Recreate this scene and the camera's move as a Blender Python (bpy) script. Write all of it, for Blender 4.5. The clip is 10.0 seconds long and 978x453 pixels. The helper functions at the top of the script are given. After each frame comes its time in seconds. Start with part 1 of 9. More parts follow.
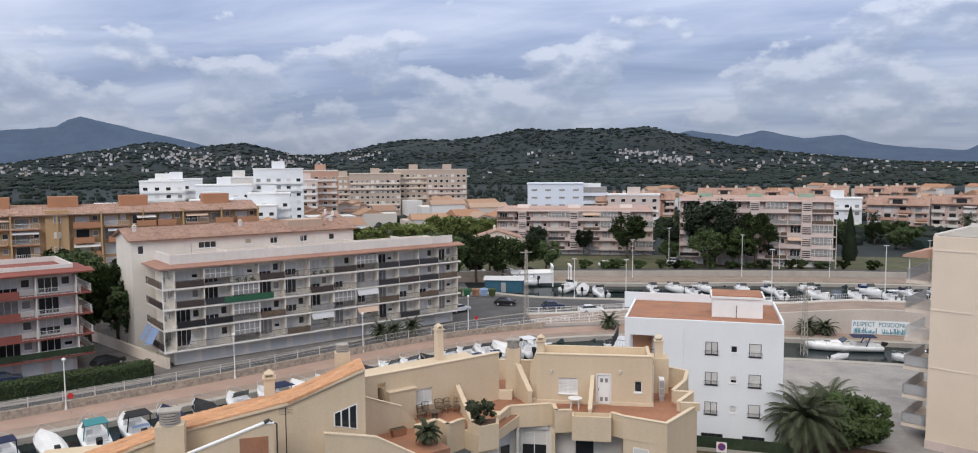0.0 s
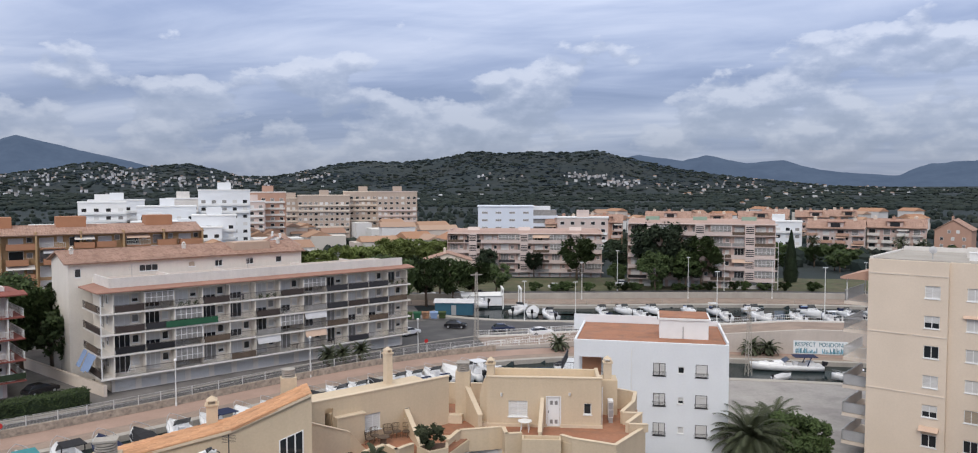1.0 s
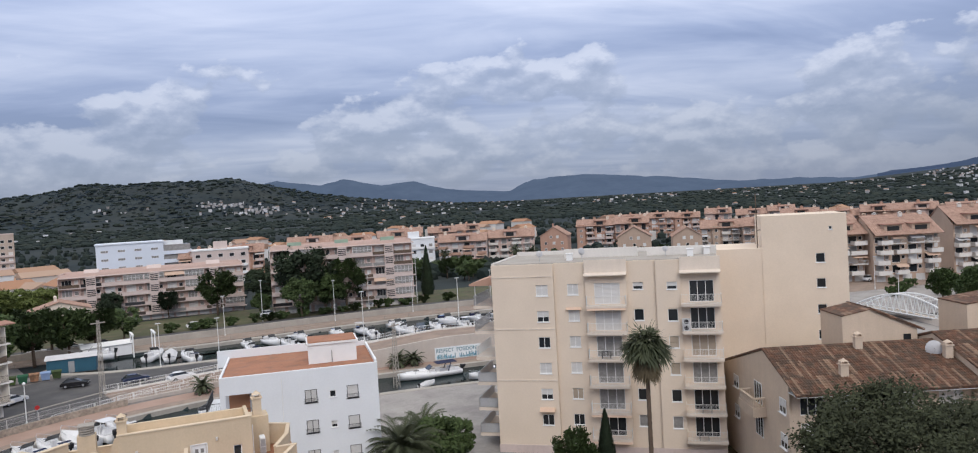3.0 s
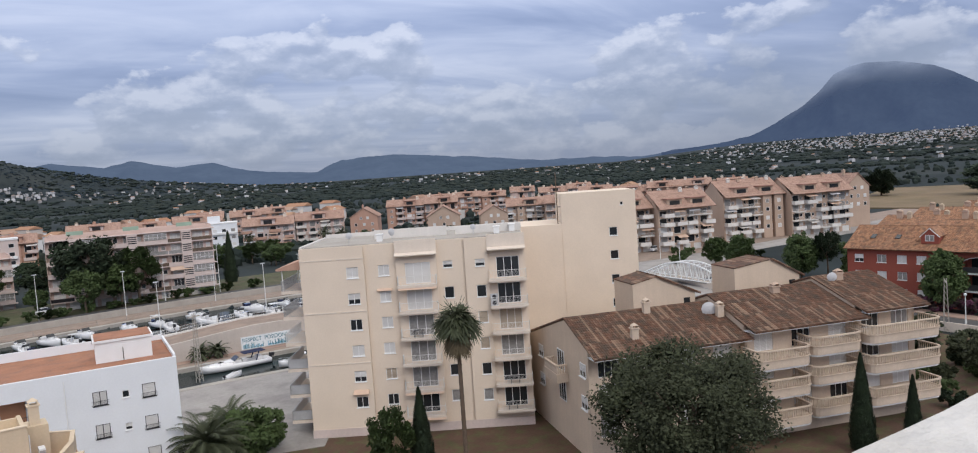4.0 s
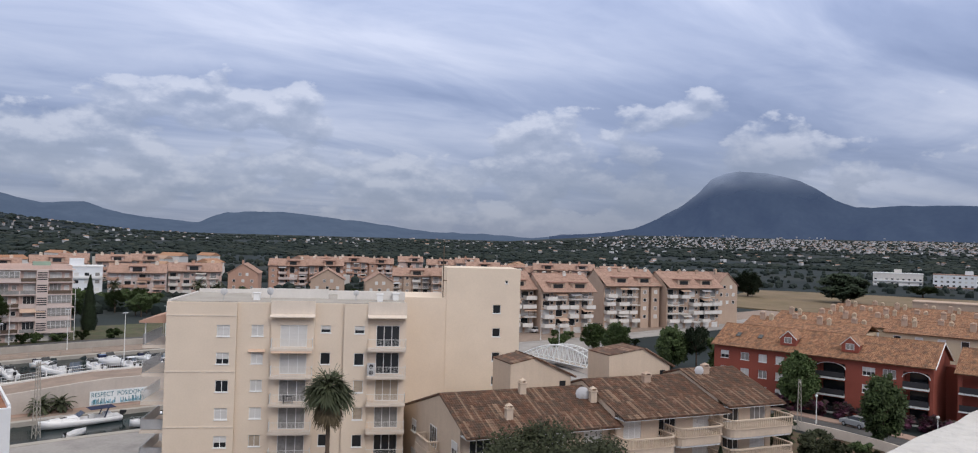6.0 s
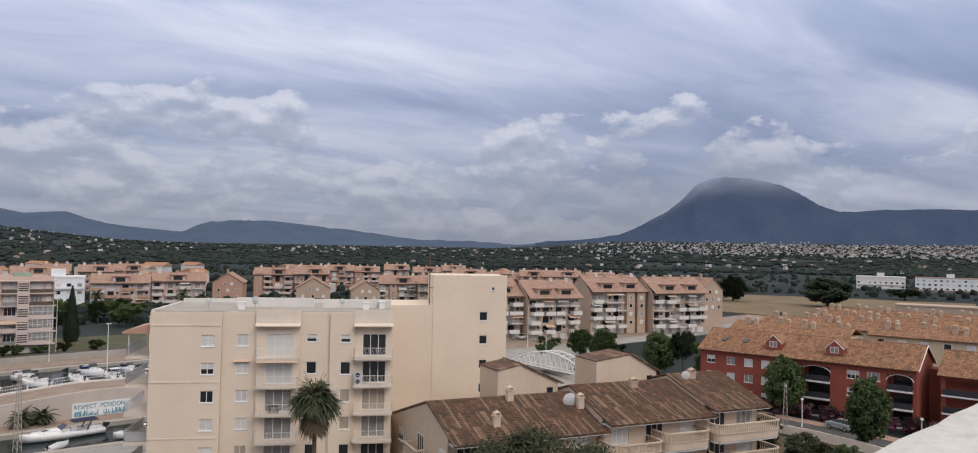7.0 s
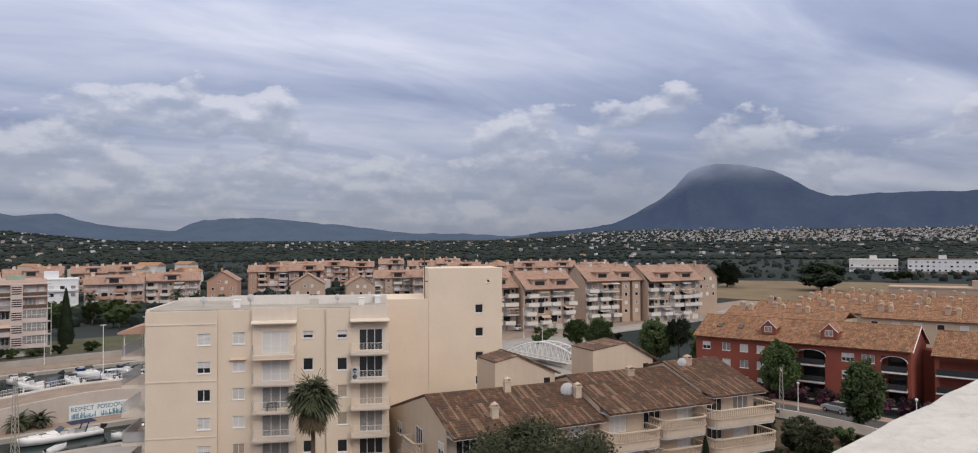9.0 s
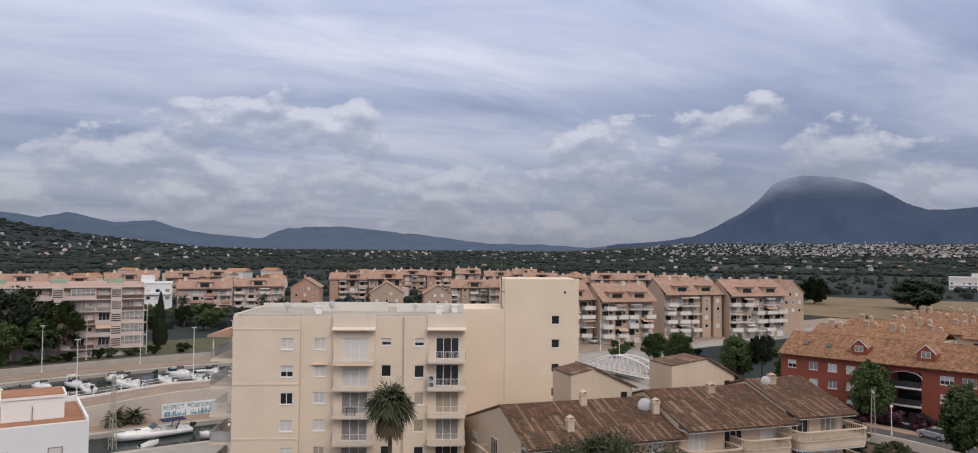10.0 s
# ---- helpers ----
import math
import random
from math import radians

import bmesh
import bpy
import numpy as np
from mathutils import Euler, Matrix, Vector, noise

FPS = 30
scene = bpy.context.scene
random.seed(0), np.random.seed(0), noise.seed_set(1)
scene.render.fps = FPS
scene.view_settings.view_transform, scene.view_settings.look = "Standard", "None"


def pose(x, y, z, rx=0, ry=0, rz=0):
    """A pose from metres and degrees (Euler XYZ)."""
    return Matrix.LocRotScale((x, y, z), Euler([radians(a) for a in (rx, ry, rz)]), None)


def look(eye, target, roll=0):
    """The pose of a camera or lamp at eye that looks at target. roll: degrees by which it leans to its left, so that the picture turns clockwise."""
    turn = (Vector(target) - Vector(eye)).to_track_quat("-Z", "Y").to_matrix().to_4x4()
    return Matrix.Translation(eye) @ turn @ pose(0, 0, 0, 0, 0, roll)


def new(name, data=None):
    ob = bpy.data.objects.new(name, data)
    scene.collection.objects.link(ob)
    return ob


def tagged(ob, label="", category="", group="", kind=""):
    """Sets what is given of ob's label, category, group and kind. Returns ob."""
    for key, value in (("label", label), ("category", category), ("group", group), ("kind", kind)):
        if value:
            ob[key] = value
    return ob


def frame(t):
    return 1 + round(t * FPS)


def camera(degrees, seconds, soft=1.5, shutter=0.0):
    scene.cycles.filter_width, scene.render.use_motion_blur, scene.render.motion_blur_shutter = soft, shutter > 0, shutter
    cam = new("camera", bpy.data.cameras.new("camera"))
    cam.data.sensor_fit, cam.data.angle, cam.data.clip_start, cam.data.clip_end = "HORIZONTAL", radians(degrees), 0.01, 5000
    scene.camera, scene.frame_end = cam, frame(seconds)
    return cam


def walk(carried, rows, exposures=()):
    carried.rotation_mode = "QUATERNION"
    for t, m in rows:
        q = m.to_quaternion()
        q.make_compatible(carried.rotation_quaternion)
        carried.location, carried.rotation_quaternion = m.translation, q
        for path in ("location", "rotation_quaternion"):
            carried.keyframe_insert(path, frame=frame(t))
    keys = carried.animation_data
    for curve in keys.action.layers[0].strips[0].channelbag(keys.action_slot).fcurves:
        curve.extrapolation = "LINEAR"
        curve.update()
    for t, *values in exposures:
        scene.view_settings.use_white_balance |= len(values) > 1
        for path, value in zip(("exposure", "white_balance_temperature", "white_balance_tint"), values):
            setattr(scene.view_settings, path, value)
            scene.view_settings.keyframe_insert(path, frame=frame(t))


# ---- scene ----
cam = camera(66.06, 10.0, soft=1.1)
# seconds, eye x y z, then the turn: tilt, lean, heading
PATH = [
    (0, 0.000, 0.400, 26.5, 85.47, 0.34, -0.00),
    (0.5, 0.006, 0.400, 26.5, 85.79, 0.40, -0.92),
    (1, 0.026, 0.399, 26.5, 87.17, 0.02, -3.76),
    (1.5, 0.056, 0.396, 26.5, 86.98, 0.12, -7.98),
    (2, 0.102, 0.387, 26.5, 87.48, 0.45, -14.77),
    (2.5, 0.151, 0.370, 26.5, 87.86, 1.01, -22.20),
    (3, 0.204, 0.344, 26.5, 88.30, 3.23, -30.66),
    (3.2, 0.231, 0.326, 26.5, 86.98, 4.28, -35.36),
    (4.3, 0.294, 0.272, 26.5, 87.47, 2.73, -47.20),
    (4.5, 0.300, 0.264, 26.5, 89.20, 2.03, -48.69),
    (5, 0.319, 0.241, 26.5, 89.61, 1.17, -52.98),
    (5.5, 0.322, 0.238, 26.5, 91.09, -1.55, -53.49),
    (6.8, 0.321, 0.238, 26.5, 91.62, -1.35, -53.44),
    (7, 0.326, 0.232, 26.5, 91.79, -1.05, -54.48),
    (7.5, 0.331, 0.224, 26.5, 91.90, -0.21, -55.87),
    (8, 0.331, 0.225, 26.5, 91.81, 0.03, -55.75),
    (8.5, 0.323, 0.236, 26.5, 91.52, 0.21, -53.91),
    (9, 0.327, 0.230, 26.5, 91.19, 0.32, -54.93),
    (9.5, 0.326, 0.232, 26.5, 91.52, -0.05, -54.61),
    (10, 0.302, 0.262, 26.5, 92.00, -0.50, -49.10),
]
walk(cam, [(t, pose(*p)) for t, *p in PATH], [(0.0, 0.02, 6430, 10.5), (2.5, -0.08, 6320, 11.5), (4.5, -0.04, 6340, 11.5), (5.5, -0.13, 6300, 12), (7.0, -0.17, 6760, 12.5), (10.0, -0.19, 6850, 13)])

# ---------------------------------------------------------------- light and sky
SUN_AZ, SUN_EL = 200.0, 38.0
sun = new("sun", bpy.data.lights.new("sun", "SUN"))
sun.data.energy, sun.data.angle, sun.data.color = 1.3, radians(30), (1.0, 0.935, 0.85)
sun.matrix_world = look((0, 0, 60), (-math.sin(radians(SUN_AZ)) * math.cos(radians(SUN_EL)) * 50, -math.cos(radians(SUN_AZ)) * math.cos(radians(SUN_EL)) * 50, 60 - math.sin(radians(SUN_EL)) * 50))


def make_sky():
    w = bpy.data.worlds.new("sky")
    scene.world = w
    w.use_nodes = True
    nt = w.node_tree
    nt.nodes.clear()
    N, L = nt.nodes.new, nt.links.new
    out, bg = N("ShaderNodeOutputWorld"), N("ShaderNodeBackground")
    sky = N("ShaderNodeTexSky")
    sky.sky_type, sky.sun_disc = "NISHITA", False
    sky.sun_elevation, sky.sun_rotation = radians(SUN_EL), radians(SUN_AZ)
    tc, sep = N("ShaderNodeTexCoord"), N("ShaderNodeSeparateXYZ")
    L(tc.outputs["Generated"], sep.inputs[0])

    def m(op, a, b=None, c=None):
        n = N("ShaderNodeMath")
        n.operation = op
        for k, v in enumerate((a, b, c)):
            if v is None:
                continue
            if isinstance(v, (int, float)):
                n.inputs[k].default_value = v
            else:
                L(v, n.inputs[k])
        return n.outputs[0]

    zc = m("MAXIMUM", sep.outputs[2], 0.0)
    den = m("ADD", zc, 0.10)

    def ramp(fac, stops):
        r = N("ShaderNodeValToRGB")
        e = r.color_ramp.elements
        while len(e) < len(stops):
            e.new(0.5)
        for el, (p, col) in zip(e, stops):
            el.position, el.color = p, (*col, 1)
        L(fac, r.inputs[0])
        return r.outputs[0]

    def mix(fac, a, b, mode="MIX"):
        n = N("ShaderNodeMix")
        n.data_type, n.blend_type = "RGBA", mode
        for sock, v in ((n.inputs[0], fac), (n.inputs[6], a), (n.inputs[7], b)):
            if isinstance(v, float):
                sock.default_value = v
            elif isinstance(v, tuple):
                sock.default_value = (*v, 1)
            else:
                L(v, sock)
        return n.outputs[2]

    # high stratus in long streaks
    def streaks(a, b, turn, off, detail, rough, dist):
        px, py = m("DIVIDE", sep.outputs[0], den), m("DIVIDE", sep.outputs[1], den)
        c, q = math.cos(radians(turn)), math.sin(radians(turn))
        comb, no = N("ShaderNodeCombineXYZ"), N("ShaderNodeTexNoise")
        L(m("MULTIPLY_ADD", m("ADD", m("MULTIPLY", px, c), m("MULTIPLY", py, q)), a, off), comb.inputs[0])
        L(m("MULTIPLY", m("SUBTRACT", m("MULTIPLY", py, c), m("MULTIPLY", px, q)), b), comb.inputs[1])
        no.inputs["Scale"].default_value, no.inputs["Detail"].default_value = 1.0, detail
        no.inputs["Roughness"].default_value, no.inputs["Distortion"].default_value = rough, dist
        L(comb.outputs[0], no.inputs["Vector"])
        return no.outputs[0]

    layer = m("ADD", m("MULTIPLY", streaks(0.30, 0.85, -28, 3.3, 7, 0.5, 0.35), 0.65), m("MULTIPLY", streaks(0.8, 1.5, -10, 9.1, 7, 0.56, 0.8), 0.35))
    base = ramp(layer, [(0.36, (0.245, 0.307, 0.475)), (0.45, (0.32, 0.385, 0.56)), (0.52, (0.425, 0.487, 0.652)), (0.62, (0.58, 0.63, 0.77))])

    # low cumulus heaps with rounded, lit tops and flat grey feet
    def heap(dz):
        comb, no, vo = N("ShaderNodeCombineXYZ"), N("ShaderNodeTexNoise"), N("ShaderNodeTexVoronoi")
        L(m("ADD", sep.outputs[0], 0.7), comb.inputs[0])
        L(sep.outputs[1], comb.inputs[1])
        L(m("MULTIPLY", m("ADD", sep.outputs[2], dz), 1.9), comb.inputs[2])
        no.inputs["Scale"].default_value, no.inputs["Detail"].default_value, no.inputs["Roughness"].default_value = 7.5, 9, 0.56
        vo.feature = "SMOOTH_F1"
        vo.inputs["Scale"].default_value, vo.inputs["Smoothness"].default_value = 19.0, 0.6
        L(comb.outputs[0], no.inputs["Vector"])
        L(comb.outputs[0], vo.inputs["Vector"])
        return m("SUBTRACT", no.outputs[0], m("MULTIPLY", m("SUBTRACT", vo.outputs["Distance"], 0.45), 0.13))

    h0, h1 = heap(0.0), heap(0.014)
    floor_at = ramp(sep.outputs[2], [(0.0, (0.50, 0.50, 0.50)), (0.04, (0.45, 0.45, 0.45)), (0.085, (0.425, 0.425, 0.425)), (0.125, (0.49, 0.49, 0.49)), (0.18, (0.56, 0.56, 0.56)), (0.26, (0.78, 0.78, 0.78))])
    mask = ramp(m("SUBTRACT", h0, floor_at), [(0.0, (0, 0, 0)), (0.035, (0.75, 0.75, 0.75)), (0.10, (1, 1, 1))])
    light = m("ADD", 0.48, m("MULTIPLY", m("SUBTRACT", h0, h1), 4.2))
    puffcol = ramp(light, [(0.15, (0.315, 0.37, 0.50)), (0.48, (0.42, 0.472, 0.605)), (0.85, (0.63, 0.668, 0.775))])
    cloud = mix(m("MULTIPLY", mask, 0.82), base, puffcol)
    # a dark rain cloud leans on the mountain's shoulder
    sx, sy = math.sin(radians(68.0)), math.cos(radians(68.0))
    near = m("SUBTRACT", m("ADD", m("MULTIPLY", sep.outputs[0], sx), m("MULTIPLY", sep.outputs[1], sy)), m("MULTIPLY", m("ABSOLUTE", m("SUBTRACT", zc, 0.068)), 0.22))
    shoulder = ramp(m("ADD", near, m("MULTIPLY", m("SUBTRACT", h0, 0.5), 0.05)), [(0.972, (0, 0, 0)), (0.996, (1, 1, 1))])
    cloud = mix(m("MULTIPLY", shoulder, 0.55), cloud, (0.235, 0.285, 0.405))
    # grey veil low on the horizon
    veil = ramp(sep.outputs[2], [(0.0, (1, 1, 1)), (0.05, (0.55, 0.55, 0.55)), (0.14, (0, 0, 0))])
    cloud = mix(m("MULTIPLY", veil, 0.7), cloud, (0.315, 0.372, 0.505))
    # an overcast sky grows brighter towards the zenith
    up = m("ADD", 0.80, m("MULTIPLY", zc, 2.3))
    cloud = mix(1.0, cloud, up, "MULTIPLY")
    # unseen zenith, made bright and warm to warm the light on the ground
    zen = ramp(sep.outputs[2], [(0.38, (0, 0, 0)), (0.75, (1, 1, 1))])
    cloud = mix(zen, cloud, (1.34, 1.31, 1.25))
    blue = mix(1.0, sky.outputs[0], (0.10, 0.10, 0.10), "MULTIPLY")
    full = mix(0.90, blue, cloud)
    L(full, bg.inputs[0])
    bg.inputs[1].default_value = 1.0
    L(bg.outputs[0], out.inputs[0])


make_sky()


# ---------------------------------------------------------------- materials
def mat(name, col, rough=0.85, vary=0.12, big=0.35, fine=7.0, bump=0.15, streak=0.0, metal=0.0, spec=0.35, per=0.0, other=None, share=0.5, sharp=0.12):
    """Base colour with stains at two sizes; other: a second colour in patches that cover about that share."""
    ma = bpy.data.materials.new(name)
    ma.use_nodes = True
    nt = ma.node_tree
    N, L = nt.nodes.new, nt.links.new
    b = nt.nodes["Principled BSDF"]
    b.inputs["Roughness"].default_value, b.inputs["Metallic"].default_value = rough, metal
    b.inputs["Specular IOR Level"].default_value = spec
    tc = N("ShaderNodeTexCoord")

    def no(scale, detail, vec=None, r=0.55):
        n = N("ShaderNodeTexNoise")
        n.inputs["Scale"].default_value, n.inputs["Detail"].default_value, n.inputs["Roughness"].default_value = scale, detail, r
        L(vec or tc.outputs["Object"], n.inputs["Vector"])
        return n.outputs[0]

    def rng(src, a, c):
        n = N("ShaderNodeMapRange")
        n.inputs[1].default_value, n.inputs[2].default_value, n.inputs[3].default_value, n.inputs[4].default_value = 0.3, 0.7, a, c
        L(src, n.inputs[0])
        return n.outputs[0]

    def mul(a, c):
        n = N("ShaderNodeMath")
        n.operation = "MULTIPLY"
        L(a, n.inputs[0])
        L(c, n.inputs[1])
        return n.outputs[0]

    large, small = no(big, 5), no(fine, 4)
    fac = mul(rng(large, 1 - vary, 1 + vary * 0.6), rng(small, 1 - vary * 0.6, 1 + vary * 0.5))
    streak *= 0.25
    if streak > 0.015:
        mp = N("ShaderNodeMapping")
        mp.inputs["Scale"].default_value = (1.6, 1.6, 0.12)
        L(tc.outputs["Object"], mp.inputs[0])
        fac = mul(fac, rng(no(1.3, 4, mp.outputs[0]), 1 - streak, 1.03))
    if per:
        oi = N("ShaderNodeObjectInfo")
        n = N("ShaderNodeMapRange")
        n.inputs[3].default_value, n.inputs[4].default_value = 1 - per, 1 + per * 0.5
        L(oi.outputs["Random"], n.inputs[0])
        fac = mul(fac, n.outputs[0])
    colour = None
    if other:
        r = N("ShaderNodeValToRGB")
        r.color_ramp.elements[0].position, r.color_ramp.elements[0].color = share - sharp, (*other, 1)
        r.color_ramp.elements[1].position, r.color_ramp.elements[1].color = share + sharp, (*col, 1)
        L(no(big * 1.7, 6), r.inputs[0])
        colour = r.outputs[0]
    mx = N("ShaderNodeMix")
    mx.data_type, mx.blend_type = "RGBA", "MULTIPLY"
    mx.inputs[0].default_value = 1.0
    if colour:
        L(colour, mx.inputs[6])
    else:
        mx.inputs[6].default_value = (*col, 1)
    L(fac, mx.inputs[7])
    L(mx.outputs[2], b.inputs["Base Color"])
    if bump:
        bp = N("ShaderNodeBump")
        bp.inputs["Strength"].default_value, bp.inputs["Distance"].default_value = bump, 0.05
        L(small, bp.inputs["Height"])
        L(bp.outputs[0], b.inputs["Normal"])
    return ma


def tile_mat(name, cols, pitch=0.24, row=0.4, lichen=(0.10, 0.085, 0.07), share=0.42, pale=None):
    """Barrel tiles: each one its own tone, dark lichen in drifts."""
    ma = mat(name, cols[0], 0.9, 0.14, 0.5, 9.0, 0.2)
    nt = ma.node_tree
    N, L = nt.nodes.new, nt.links.new
    b = nt.nodes["Principled BSDF"]
    old = b.inputs["Base Color"].links[0].from_node
    tc, sn, wn, r = N("ShaderNodeTexCoord"), N("ShaderNodeVectorMath"), N("ShaderNodeTexWhiteNoise"), N("ShaderNodeValToRGB")
    sn.operation = "SNAP"
    sn.inputs[1].default_value = (pitch, row, 50.0)
    L(tc.outputs["Object"], sn.inputs[0])
    L(sn.outputs[0], wn.inputs["Vector"])
    e = r.color_ramp.elements
    while len(e) < len(cols):
        e.new(0.5)
    for k, (el, c) in enumerate(zip(e, cols)):
        el.position, el.color = k / (len(cols) - 1), (*c, 1)
    L(wn.outputs["Value"], r.inputs[0])
    no, rr, mx = N("ShaderNodeTexNoise"), N("ShaderNodeValToRGB"), N("ShaderNodeMix")
    no.inputs["Scale"].default_value, no.inputs["Detail"].default_value = 1.1, 8
    L(tc.outputs["Object"], no.inputs["Vector"])
    rr.color_ramp.elements[0].position, rr.color_ramp.elements[0].color = share - 0.1, (1, 1, 1, 1)
    rr.color_ramp.elements[1].position, rr.color_ramp.elements[1].color = share + 0.12, (0, 0, 0, 1)
    L(no.outputs[0], rr.inputs[0])
    mx.data_type = "RGBA"
    L(rr.outputs[0], mx.inputs[0])
    L(r.outputs[0], mx.inputs[6])
    mx.inputs[7].default_value = (*lichen, 1)
    last = mx.outputs[2]
    if pale:
        # long pale courses where the channel tiles are washed clean
        sn2, wn2, r2, mx2 = N("ShaderNodeVectorMath"), N("ShaderNodeTexWhiteNoise"), N("ShaderNodeValToRGB"), N("ShaderNodeMix")
        sn2.operation = "SNAP"
        sn2.inputs[1].default_value = (pitch, row * 6, 50.0)
        L(tc.outputs["Object"], sn2.inputs[0])
        L(sn2.outputs[0], wn2.inputs["Vector"])
        r2.color_ramp.elements[0].position, r2.color_ramp.elements[0].color = 0.74, (0, 0, 0, 1)
        r2.color_ramp.elements[1].position, r2.color_ramp.elements[1].color = 1.0, (0.75, 0.75, 0.75, 1)
        L(wn2.outputs["Value"], r2.inputs[0])
        mx2.data_type = "RGBA"
        L(r2.outputs[0], mx2.inputs[0])
        L(last, mx2.inputs[6])
        mx2.inputs[7].default_value = (*pale, 1)
        last = mx2.outputs[2]
    L(last, old.inputs[6])
    return ma


M = {}
M["cream"] = mat("cream_render", (0.735, 0.62, 0.50), 0.9, 0.05, 0.25, 6, 0.08, streak=0.04)
M["cream_pale"] = mat("pale_cream_render", (0.745, 0.63, 0.505), 0.9, 0.05, 0.25, 6, 0.08, streak=0.03)
M["cream_trim"] = mat("cream_trim", (0.69, 0.60, 0.51), 0.85, 0.06, 0.5, 8, 0.05, streak=0.08)
M["grey_tan"] = mat("greyish_tan_render", (0.47, 0.385, 0.32), 0.9, 0.08, 0.25, 5, 0.08, streak=0.12)
M["quay_render"] = mat("greyish_quay_render", (0.50, 0.445, 0.40), 0.9, 0.1, 0.3, 5, 0.1, streak=0.2)
M["sand"] = mat("sand_render", (0.60, 0.485, 0.345), 0.9, 0.07, 0.3, 7, 0.1, streak=0.12)
M["sand_pale"] = mat("pale_sand_coping", (0.65, 0.535, 0.395), 0.9, 0.08, 0.4, 8, 0.08)
M["row_render"] = mat("tan_row_render", (0.60, 0.485, 0.375), 0.9, 0.08, 0.3, 6, 0.1, streak=0.12)
M["row_stone"] = mat("tan_cast_stone", (0.58, 0.47, 0.37), 0.9, 0.1, 0.5, 8, 0.1, streak=0.1)
M["beige"] = mat("beige_render", (0.52, 0.42, 0.31), 0.9, 0.07, 0.3, 6, 0.1, streak=0.12)
M["white"] = mat("white_render", (0.74, 0.76, 0.78), 0.9, 0.04, 0.3, 6, 0.06, streak=0.03)
M["white_old"] = mat("weathered_white_render", (0.68, 0.65, 0.61), 0.9, 0.08, 0.4, 6, 0.08, streak=0.14)
M["white_paint"] = mat("white_paint", (0.78, 0.78, 0.77), 0.6, 0.04, 0.8, 12, 0.03, streak=0.05)
M["blue_white"] = mat("cool_white_render", (0.68, 0.73, 0.81), 0.8, 0.04, 0.3, 5, 0.05)
M["pink"] = mat("pink_render", (0.56, 0.425, 0.37), 0.9, 0.07, 0.25, 4, 0.08, streak=0.14)
M["pink_pale"] = mat("pale_pink_render", (0.60, 0.50, 0.46), 0.9, 0.07, 0.25, 4, 0.08, streak=0.12)
M["ochre"] = mat("ochre_render", (0.46, 0.31, 0.17), 0.9, 0.08, 0.25, 4, 0.08, streak=0.14)
M["orange_brick"] = mat("orange_brickwork", (0.42, 0.21, 0.12), 0.9, 0.10, 0.3, 14, 0.2)
M["salmon"] = mat("salmon_render", (0.47, 0.29, 0.215), 0.9, 0.08, 0.25, 5, 0.08, streak=0.1)
M["tan"] = mat("tan_render", (0.47, 0.35, 0.27), 0.9, 0.08, 0.25, 5, 0.08, streak=0.12)
M["red"] = mat("brick_red_render", (0.275, 0.073, 0.050), 0.85, 0.10, 0.3, 6, 0.1, streak=0.10)
M["maroon"] = mat("maroon_paint", (0.23, 0.072, 0.056), 0.8, 0.1, 0.4, 7, 0.08, streak=0.15)
M["terracotta"] = mat("terracotta_paving", (0.36, 0.17, 0.10), 0.9, 0.16, 0.5, 5, 0.12, other=(0.28, 0.15, 0.10), share=0.42)
M["concrete"] = mat("weathered_concrete", (0.38, 0.35, 0.31), 0.92, 0.14, 0.3, 6, 0.2, streak=0.18)
M["rail_brown"] = mat("dark_brown_railing", (0.06, 0.045, 0.04), 0.6, 0.15, 0.8, 8, 0.02)
M["rail_grey"] = mat("pale_grey_railing", (0.50, 0.49, 0.48), 0.5, 0.08, 0.8, 8, 0.02)
M["white_warm"] = mat("warm_white_render", (0.74, 0.69, 0.62), 0.9, 0.06, 0.3, 6, 0.08, streak=0.10)
M["promenade"] = mat("sandy_paving", (0.30, 0.23, 0.185), 0.92, 0.12, 0.25, 3, 0.12, other=(0.24, 0.185, 0.15), share=0.45)
M["brickpath"] = mat("reddish_paving", (0.36, 0.25, 0.20), 0.92, 0.12, 0.3, 6, 0.12)
M["asphalt"] = mat("asphalt", (0.078, 0.076, 0.077), 0.9, 0.16, 0.18, 9, 0.15, other=(0.105, 0.10, 0.098), share=0.45)
M["yard"] = mat("pale_concrete_yard", (0.34, 0.32, 0.30), 0.9, 0.14, 0.16, 3, 0.12, other=(0.26, 0.24, 0.23), share=0.44)
M["drive"] = mat("grey_concrete_drive", (0.21, 0.195, 0.185), 0.92, 0.14, 0.2, 3, 0.12, other=(0.16, 0.15, 0.14), share=0.45)
M["stone"] = mat("rubble_stone", (0.38, 0.32, 0.26), 0.95, 0.25, 1.2, 3.5, 0.8, other=(0.24, 0.20, 0.17), share=0.42)
M["soil"] = mat("reddish_soil", (0.105, 0.062, 0.042), 0.95, 0.2, 0.4, 4, 0.3, other=(0.09, 0.10, 0.04), share=0.42)
